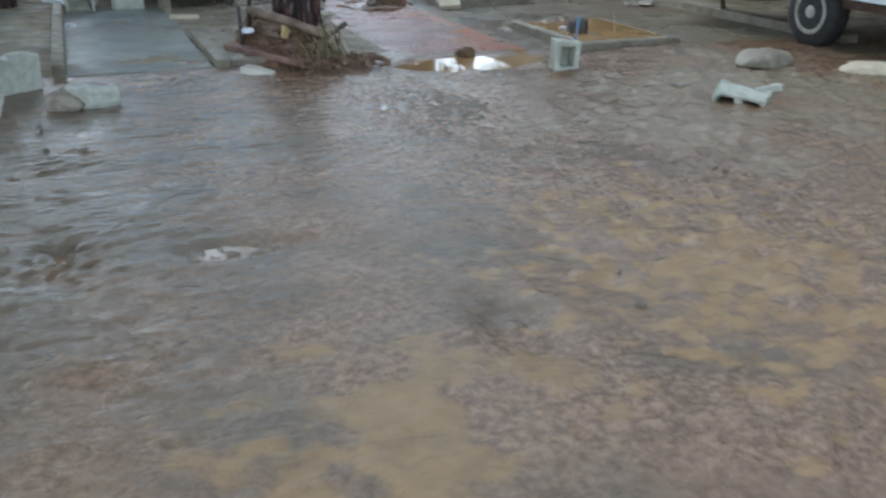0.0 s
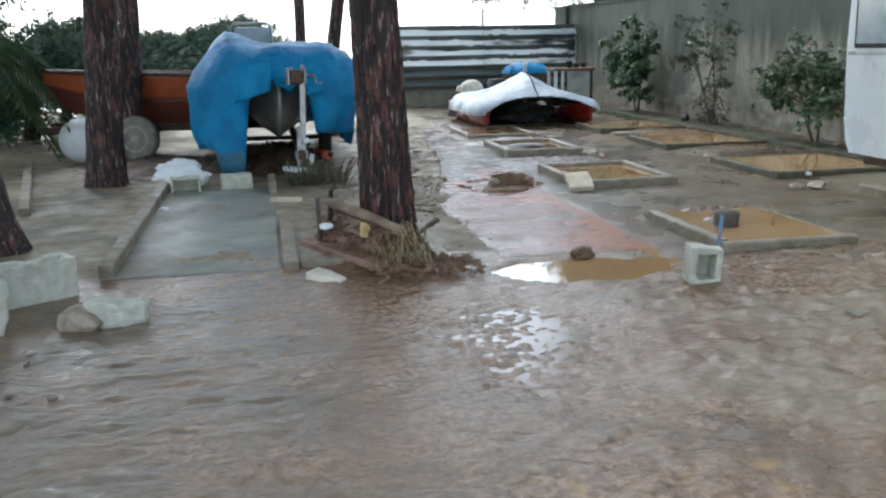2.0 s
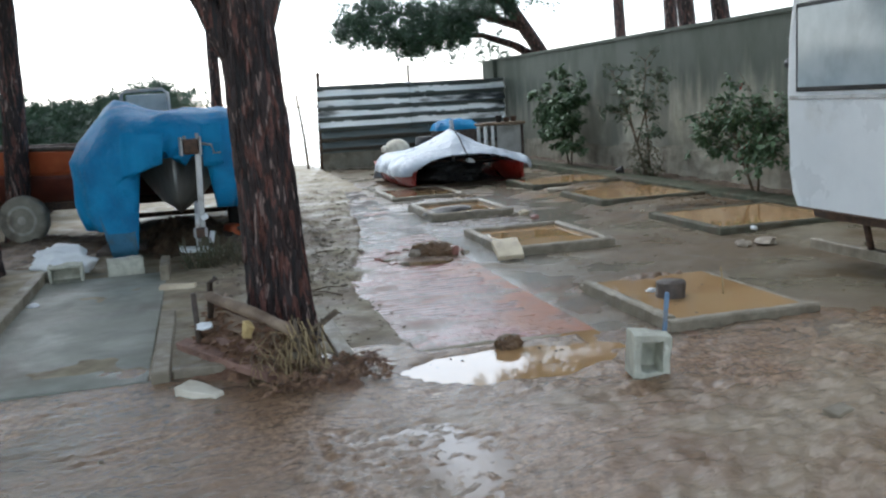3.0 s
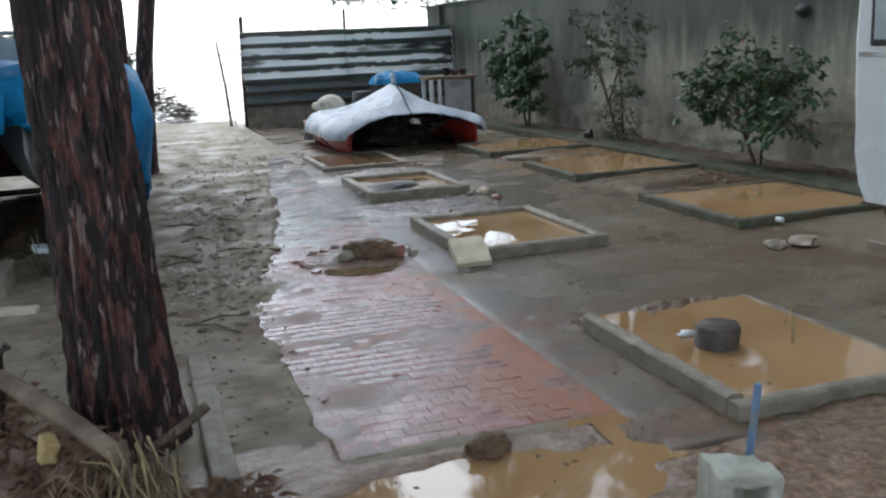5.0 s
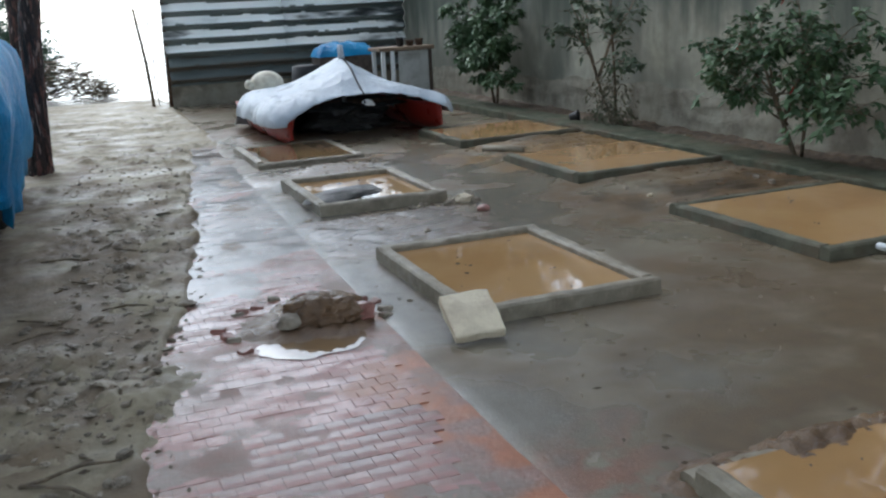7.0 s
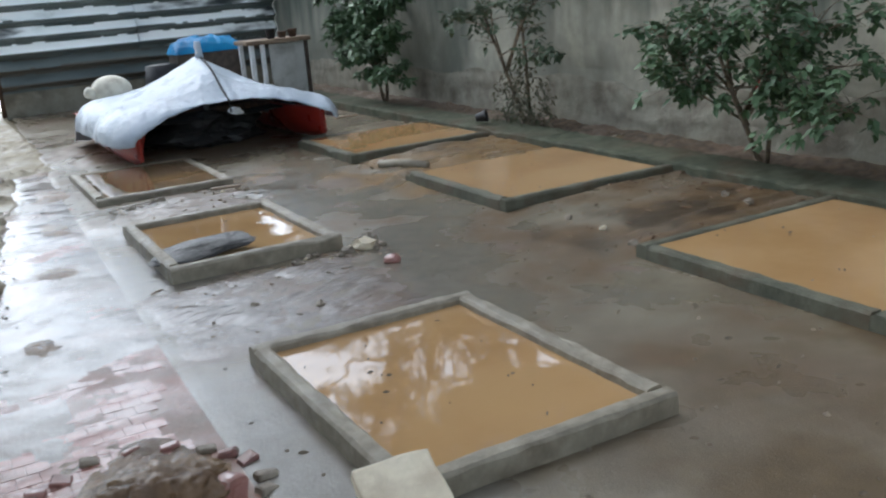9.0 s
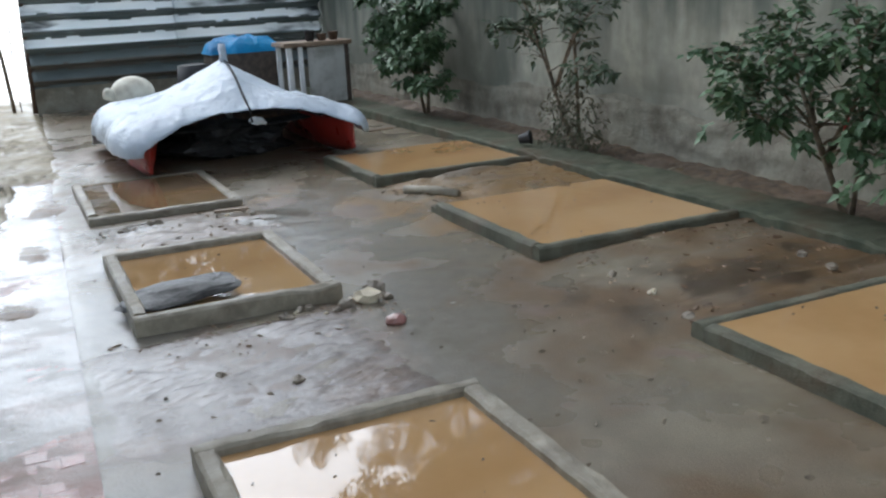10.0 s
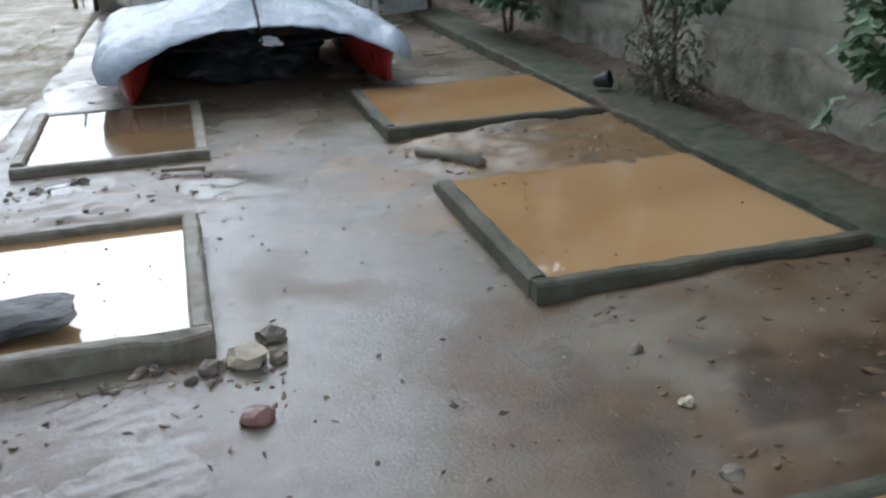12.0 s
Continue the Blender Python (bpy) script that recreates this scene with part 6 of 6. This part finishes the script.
solo("mud_lump", clod(0.19, 0.15, 0.10, 22), SOIL, "big clod of brown mud on the path", "mud", m=pose(3.12, 9.72, 0.05, 0, 0, -12))
solo("brick", box(0.09, 0.12, 0.09, 0.02, 0.014, 5, 2, 3), BRICK, "worn red brick lying in mud", "brick", m=pose(3.30, 9.66, 0.0, 0, 8, 25))
r_ = random.Random(64)
for k in range(22):
    a = 2 * math.pi * k / 22 + r_.uniform(-0.1, 0.1)
    if math.sin(a) < -0.55:
        continue
    px, py = 3.04 + 0.40 * math.cos(a) * r_.uniform(0.9, 1.1), 9.74 + 0.46 * math.sin(a) * r_.uniform(0.9, 1.1)
    solo("brick_fragment", box(0.07, r_.uniform(0.03, 0.06), 0.03, 0.006, 0.006, k, 1, 2), BRICK if k % 3 else ROCK, "lifted brick at the rim of a hole in the path", "brick", "lifted bricks", m=pose(px, py, -0.012, r_.uniform(-14, 14), r_.uniform(-14, 14), r_.uniform(-25, 25)))

solo("mud_lump", clod(0.09, 0.07, 0.055, 31), SOIL, "clod of brown mud at the end of the path", "mud", m=pose(2.74, 6.3, 0.02, 0, 0, 20))

# ---- flood debris against the pine ----
heap = thing("flood_debris", (1.2, 6.5, 0), "tangle of planks, sticks, leaves and mud against the pine", "debris")


def litter(u, v):
    a, b = Vector((-0.32, 0.35, 0.10)), Vector((0.12, -0.40, 0.05))
    c, d = Vector((-0.14, 0.42, 0.36)), Vector((0.27, -0.30, 0.26))
    p = a.lerp(b, u).lerp(c.lerp(d, u), v)
    return p + Vector((0, 0, 0.05 * fbm(u * 6, v * 6, 1) + 0.035 * fbm(u * 16, v * 16, 2) - 0.05 * math.sin(v * 3.14)))


part("leaf_mat", mesh("mat", *sheet(60, 40, litter)), LITTER, heap, "matted leaves and mud")
part("pole", tube_mesh([(-0.16, 0.32, 0.39), (0.06, -0.02, 0.34), (0.27, -0.36, 0.28)], [0.034, 0.036, 0.03], 12, 0.15), WOOD, heap, "bare wooden pole")
part("plank", box(0.92, 0.08, 0.05, 0.008, 0.006, 3, 2, 3), PINKWOOD, heap, "reddish muddy plank", pose(-0.1, -0.02, 0.06, 10, 3, -58))
part("board", box(0.62, 0.025, 0.10, 0.005, 0.006, 5, 2, 4), WOOD, heap, "weathered board", pose(0.0, 0.06, 0.20, -24, 4, -58))
part("board", box(0.5, 0.022, 0.08, 0.005, 0.006, 6, 2, 4), PINKWOOD, heap, "weathered board", pose(-0.04, 0.0, 0.11, -30, -3, -54))
part("stake", tube_mesh([(-0.24, 0.25, 0.1), (-0.25, 0.26, 0.43)], 0.017, 8), DARKWOOD, heap)
part("stake", tube_mesh([(-0.17, 0.32, 0.12), (-0.15, 0.33, 0.47), (-0.11, 0.33, 0.5)], 0.018, 8), DARKWOOD, heap)
part("branch", tube_mesh([(0.28, -0.1, 0.15), (0.45, -0.08, 0.24), (0.55, -0.06, 0.3)], [0.02, 0.016, 0.02], 8, 0.3), TWIG, heap)
r_ = random.Random(5)
for bunch in range(3):
    straws = []
    for _ in range(30):
        a = Vector((r_.uniform(0.05, 0.4), r_.uniform(-0.45, -0.2), r_.uniform(0.12, 0.3)))
        b = a + Vector((r_.uniform(-0.12, 0.2), r_.uniform(-0.15, 0.05), -r_.uniform(0.08, 0.26)))
        straws.append(tube([a, a.lerp(b, 0.4) + Vector((r_.uniform(-0.03, 0.03), -0.03, 0.03)), a.lerp(b, 0.75) + Vector((r_.uniform(-0.03, 0.03), -0.02, 0.0)), b], [0.0026, 0.0024, 0.002, 0.001], 4))
    for _ in range(9):
        a = Vector((r_.uniform(0.22, 0.44), r_.uniform(-0.42, -0.28), r_.uniform(0.26, 0.36)))
        b = a + Vector((r_.uniform(-0.06, 0.12), r_.uniform(-0.12, -0.02), -r_.uniform(0.22, 0.33)))
        straws.append(tube([a, a.lerp(b, 0.5) + Vector((r_.uniform(-0.05, 0.05), -0.03, 0)), b], [0.005, 0.004, 0.002], 4))
    part("straw", mesh("straw", *join(straws)), STRAW if bunch else TWIG, heap, "hanging dry straw")
flakes = []
for _ in range(1500):
    u, v = r_.random(), r_.random()
    p = litter(u, v) if r_.random() < 0.65 else Vector((r_.uniform(0.1, 0.75), r_.uniform(-0.65, -0.2), 0.02 + r_.uniform(0, 0.06)))
    d = rand_dir(r_, -0.2, 0.4)
    k = leaf(p + Vector((0, 0, 0.012)), d, d.orthogonal().normalized(), r_.uniform(0.03, 0.09), r_.uniform(0.006, 0.016))
    flakes.append((k, [(0, 1, 2, 3)]))
part("leaves", mesh("leaves", *join(flakes), smooth=False), LITTER, heap, "dead leaves and bark flakes")
solo("mud_ridge", mesh("ridge", *sheet(40, 16, lambda u, v: (1.35 + 0.75 * u, 5.75 + 0.6 * v - 0.25 * u, -0.02 + 0.07 * math.sin(math.pi * v) ** 2 * math.sin(math.pi * (0.25 + 0.75 * u)) ** 1.4 * (0.8 + 0.7 * fbm(u * 9, v * 5))))),
     LITTER, "ridge of mud and leaf litter washed against the pine", "mud", kind="stuff")
solo("foam_piece", box(0.055, 0.045, 0.10, 0.012, 0.02, 4, 2, 3), YELLOWFOAM, "yellowed scrap of foam caught in the debris", "foam", m=pose(1.22, 6.37, 0.22, 10, 12, 20))
solo("paper_scrap", blob(0.055, 0.035, 0.03, 0.6, 7, 2), WHITE, "crumpled white paper caught in the debris", "litter", m=pose(1.0, 6.68, 0.24))

# dry weeds under the jockey leg
weeds = []
for _ in range(130):
    a = Vector((r_.uniform(-0.3, 0.35), r_.uniform(-0.2, 0.2), 0))
    b = a + Vector((r_.uniform(-0.15, 0.15), r_.uniform(-0.1, 0.1), r_.uniform(0.06, 0.3)))
    weeds.append(tube([a, a.lerp(b, 0.6), b], 0.005, 4))
solo("dry_weeds", mesh("weeds", *join(weeds)), WITHERED, "tuft of withered brown weeds in silt", "weeds", kind="stuff", m=pose(1.15, 10.35, 0.01))

# brushwood beyond the gate
sticks = []
for _ in range(620):
    a = Vector((r_.uniform(-0.9, 0.9), r_.uniform(-0.5, 0.5), 0))
    a.z = max(0.0, 0.95 - 0.85 * abs(a.x)) * r_.uniform(0.05, 1.0)
    b = a + rand_dir(r_, -0.3, 0.4) * r_.uniform(0.2, 0.6)
    sticks.append(tube([a, b], [0.012, 0.005], 4))
solo("brushwood", mesh("brush", *join(sticks)), TWIG, "heap of cut brushwood beyond the gate", "brushwood", kind="stuff", m=pose(2.0, 27.0, 0))

# ---- loose rubble in the silt ----
r_ = random.Random(9)
shapes = [blob(1, r_.uniform(0.6, 0.9), r_.uniform(0.4, 0.7), 0.4, 40 + k, 2) for k in range(6)]
for s_ in shapes:
    s_.materials.append(ROCK)
for k in range(60):
    y = 8.3 + 8.5 * r_.random() ** 1.3
    x = west_edge(y) - 0.06 - 1.0 * r_.random() ** 1.6
    if y > 10.4 and x < 1.85:
        continue
    s = r_.uniform(0.010, 0.030) * (1.3 if r_.random() < 0.12 else 1)
    m_ = pose(x, y, max(0.0, ground_z(x, y)) + s * 0.2, r_.uniform(-15, 15), r_.uniform(-15, 15), r_.uniform(0, 360)) @ Matrix.Scale(s, 4)
    solo("stone", shapes[k % 6], ROCK, "small muddy stone washed onto the silt", "stone", "flood rubble", m=m_)
for k in range(34):
    x, y = r_.uniform(-1.5, 5.0), r_.uniform(1.2, 6.0)
    if abs(x - 2.7) < 0.7 and y > 5.5:
        continue
    s = r_.uniform(0.008, 0.026)
    solo("stone", shapes[k % 6], ROCK, "pebble pressed into wet mud", "stone", "pebbles in the mud", m=pose(x, y, ground_z(x, y) + s * 0.15, 0, 0, r_.uniform(0, 360)) @ Matrix.Scale(s, 4))
flakes = [blob(1, r_.uniform(0.5, 0.9), r_.uniform(0.18, 0.34), 0.75, 140 + k, 2, freq=2.2) for k in range(7)]
for s_ in flakes:
    s_.materials.append(ROCK)
shards = []
for k in range(440):
    cx, cy, sx, sy = ((1.85, 9.2, 0.26, 0.28), (1.8, 10.1, 0.4, 0.6), (2.3, 11.6, 0.3, 0.9))[k % 3]
    x, y = r_.gauss(cx, sx), r_.gauss(cy, sy)
    if x > west_edge(y) + 0.06 or x < 0.9 or (y > 10.4 and x < 1.85):
        continue
    s = 0.009 + 0.03 * r_.random() ** 2.2 + (0.028 if r_.random() < 0.07 else 0)
    m_ = pose(x, y, max(0.0, ground_z(x, y)) + s * 0.12, r_.uniform(-18, 18), r_.uniform(-18, 18), r_.uniform(0, 360)) @ Matrix.Scale(s, 4)
    if k < 130:
        solo("stone", flakes[k % 7], ROCK, "flat fragment of stone lying on the silt", "stone", "flood rubble", m=m_)
    else:
        shards.append(([m_ @ v.co for v in flakes[k % 7].vertices], [tuple(q.vertices) for q in flakes[k % 7].polygons]))
solo("stone_shards", mesh("shards", *join(shards), smooth=False), ROCK, "scattered flat shards of stone and dried mud", "rubble", kind="stuff")
for k in range(14):
    x, y = r_.gauss(1.9, 0.4), r_.uniform(8.2, 12.5)
    if x > west_edge(y) or x < 0.9 or (y > 10.4 and x < 1.85):
        continue
    n_ = r_.uniform(0.07, 0.2)
    solo("stick", tube_mesh([(-n_, 0, 0), (0, r_.uniform(-0.02, 0.02), 0.01), (n_, r_.uniform(-0.03, 0.03), 0)], [0.006, 0.008, 0.004], 6), TWIG, "broken stick lying on the silt", "stick", "sticks on the silt", m=pose(x, y, max(0.0, ground_z(x, y)) + 0.008, 0, 0, r_.uniform(0, 180)))
clods = []
tiny = [blob(1, 0.8, 0.6, 0.5, 60 + k, 1) for k in range(8)]
for _ in range(2100):
    y = 8.3 + 13 * r_.random() ** 1.25
    x = west_edge(y) + 0.05 - 1.25 * r_.random() ** 1.2
    if (y > 10.4 and x < 1.85) or fbm(x * 1.3, y * 1.3, 12) < 0.08:
        continue
    s = r_.uniform(0.005, 0.017) * (1.8 if r_.random() < 0.12 else 1)
    m_ = pose(x, y, max(0.0, ground_z(x, y)) - s * 0.05, r_.uniform(-20, 20), r_.uniform(-20, 20), r_.uniform(0, 360)) @ Matrix.Diagonal((s * r_.uniform(0.8, 2.2), s, s * 0.5, 1))
    t_ = tiny[r_.randrange(8)]
    clods.append(([m_ @ v.co for v in t_.vertices], [tuple(p.vertices) for p in t_.polygons]))
solo("mud_clods", mesh("clods", *join(clods[::2]), smooth=False), SILT, "scattered clods of paler mud beside the path", "mud", kind="stuff")
solo("mud_clods", mesh("clods", *join(clods[1::2]), smooth=False), ROCK, "scattered clods of half-dry mud beside the path", "mud", kind="stuff")
chips = []
for _ in range(1500):
    y = r_.uniform(6.6, 16)
    x = west_edge(y) - r_.uniform(-0.1, 1.2) if r_.random() < 0.6 else r_.uniform(3.5, 7.4)
    if x > 7.5 or (y > 10.2 and x < 1.9):
        continue
    z = max(0.0, ground_z(x, y)) + 0.006
    d = rand_dir(r_, -0.1, 0.2)
    chips.append((leaf(Vector((x, y, z)), d, d.orthogonal().normalized(), r_.uniform(0.012, 0.05), r_.uniform(0.004, 0.01), 0.0), [(0, 1, 2, 3)]))
solo("leaf_litter", mesh("chips", *join(chips), smooth=False), TWIG, "scattered bark flakes and dead leaves", "leaf litter", kind="stuff")

grit = []
for k in range(450, 1100):
    if k < 500:
        x, y = r_.uniform(6.0, 7.45), r_.choice((10.92, 12.02, 13.86, 14.56)) + r_.gauss(0, 0.05)
    elif k < 750:
        x, y = r_.uniform(6.0, 7.45), r_.uniform(10.9, 12.05) if r_.random() < 0.6 else r_.uniform(13.8, 14.6)
    elif k < 950:
        x, y = r_.uniform(3.6, 5.0), r_.uniform(13.5, 14.5) if r_.random() < 0.6 else r_.uniform(11.7, 12.1)
    else:
        x, y = r_.uniform(3.9, 5.2), r_.uniform(16.3, 19.5)
    s = r_.uniform(0.005, 0.016) * (1.8 if r_.random() < 0.06 else 1)
    m_ = pose(x, y, max(0.0, drift_z(x, y)), r_.uniform(-20, 20), r_.uniform(-20, 20), r_.uniform(0, 360)) @ Matrix.Diagonal((s * r_.uniform(0.8, 2.4), s, s * 0.7, 1))
    t_ = tiny[r_.randrange(8)]
    grit.append(([m_ @ v.co for v in t_.vertices], [tuple(p.vertices) for p in t_.polygons]))
solo("grit", mesh("grit", *join(grit), smooth=False), SOIL, "scattered grit and crumbs of mud between the beds", "mud", kind="stuff")

flecks = []
for x0, x1, y0, y1, z in ((3.85, 4.62, 6.3, 7.4, 0.059), (3.85, 4.62, 9.4, 10.55, 0.053), (3.85, 4.6, 12.3, 13.3, 0.05), (6.1, 7.3, 9.4, 10.7, 0.067), (6.1, 7.3, 12.25, 13.6, 0.073), (2.2, 3.1, 5.8, 6.2, -0.001)):
    for _ in range(16):
        d = rand_dir(r_, -0.02, 0.02)
        flecks.append((leaf(Vector((r_.uniform(x0, x1), r_.uniform(y0, y1), z)), d, d.orthogonal().normalized(), r_.uniform(0.006, 0.035), r_.uniform(0.003, 0.008), 0.0), [(0, 1, 2, 3)]))
solo("floating_litter", mesh("flecks", *join(flecks), smooth=False), TWIG, "bits of leaf and twig floating on muddy water", "leaf litter", kind="stuff")

# ---- bricks of the path ----
PX, PY = 0.078, 0.086


def brick_box(sx, sy, h):
    b = 0.0009
    v = [(-sx, -sy, -0.05), (sx, -sy, -0.05), (sx, sy, -0.05), (-sx, sy, -0.05), (-sx, -sy, h - b), (sx, -sy, h - b), (sx, sy, h - b), (-sx, sy, h - b),
         (-sx + b, -sy + b, h), (sx - b, -sy + b, h), (sx - b, sy - b, h), (-sx + b, sy - b, h)]
    f = [(0, 1, 5, 4), (1, 2, 6, 5), (2, 3, 7, 6), (3, 0, 4, 7), (4, 5, 9, 8), (5, 6, 10, 9), (6, 7, 11, 10), (7, 4, 8, 11), (8, 9, 10, 11)]
    return v, f


one = mesh("brick", *brick_box(PX / 2 - 0.0006, PY / 2 - 0.0006, 0.0), smooth=False)
one.materials.append(BRICK)
rest = []
row = 0
y = 6.52
while y < 15.0:
    off = PX / 2 if row % 2 else 0.0
    k = int((west_edge(y) - 0.05) / PX)
    while k * PX + off < 3.12 + 0.05 * (y - 6.5) + 0.12 * noise.noise(Vector((y * 1.3, 8, 0))):
        x = k * PX + off
        k += 1
        if math.hypot((x - 3.05) / 0.36, (y - 9.7) / 0.33) < 1 or r_.random() < 0.015:
            continue
        z = 0.0005 + 0.0015 * fbm(x * 1.8, y * 1.8, 8) + r_.uniform(-0.001, 0.001)
        t_ = 0.3 + 0.7 * max(0.0, noise.noise(Vector((x * 2, y * 4, 11))) + 0.2)
        tilt = (r_.uniform(-t_, t_), r_.uniform(-t_, t_), r_.uniform(-2, 2))
        if 7.2 < y < 8.55:
            b_ = new("brick", one)
            b_.parent = path
            b_.matrix_basis = pose(x, y, z, *tilt)
        else:
            m_ = pose(x, y, z, *tilt)
            v, f = brick_box(PX / 2 - 0.0006, PY / 2 - 0.0006, 0.0)
            rest.append(([m_ @ Vector(c) for c in v], f))
    row += 1
    y += PY
tagged(part("bricks", mesh("bricks", *join(rest), smooth=False), BRICK, path), kind="stuff")
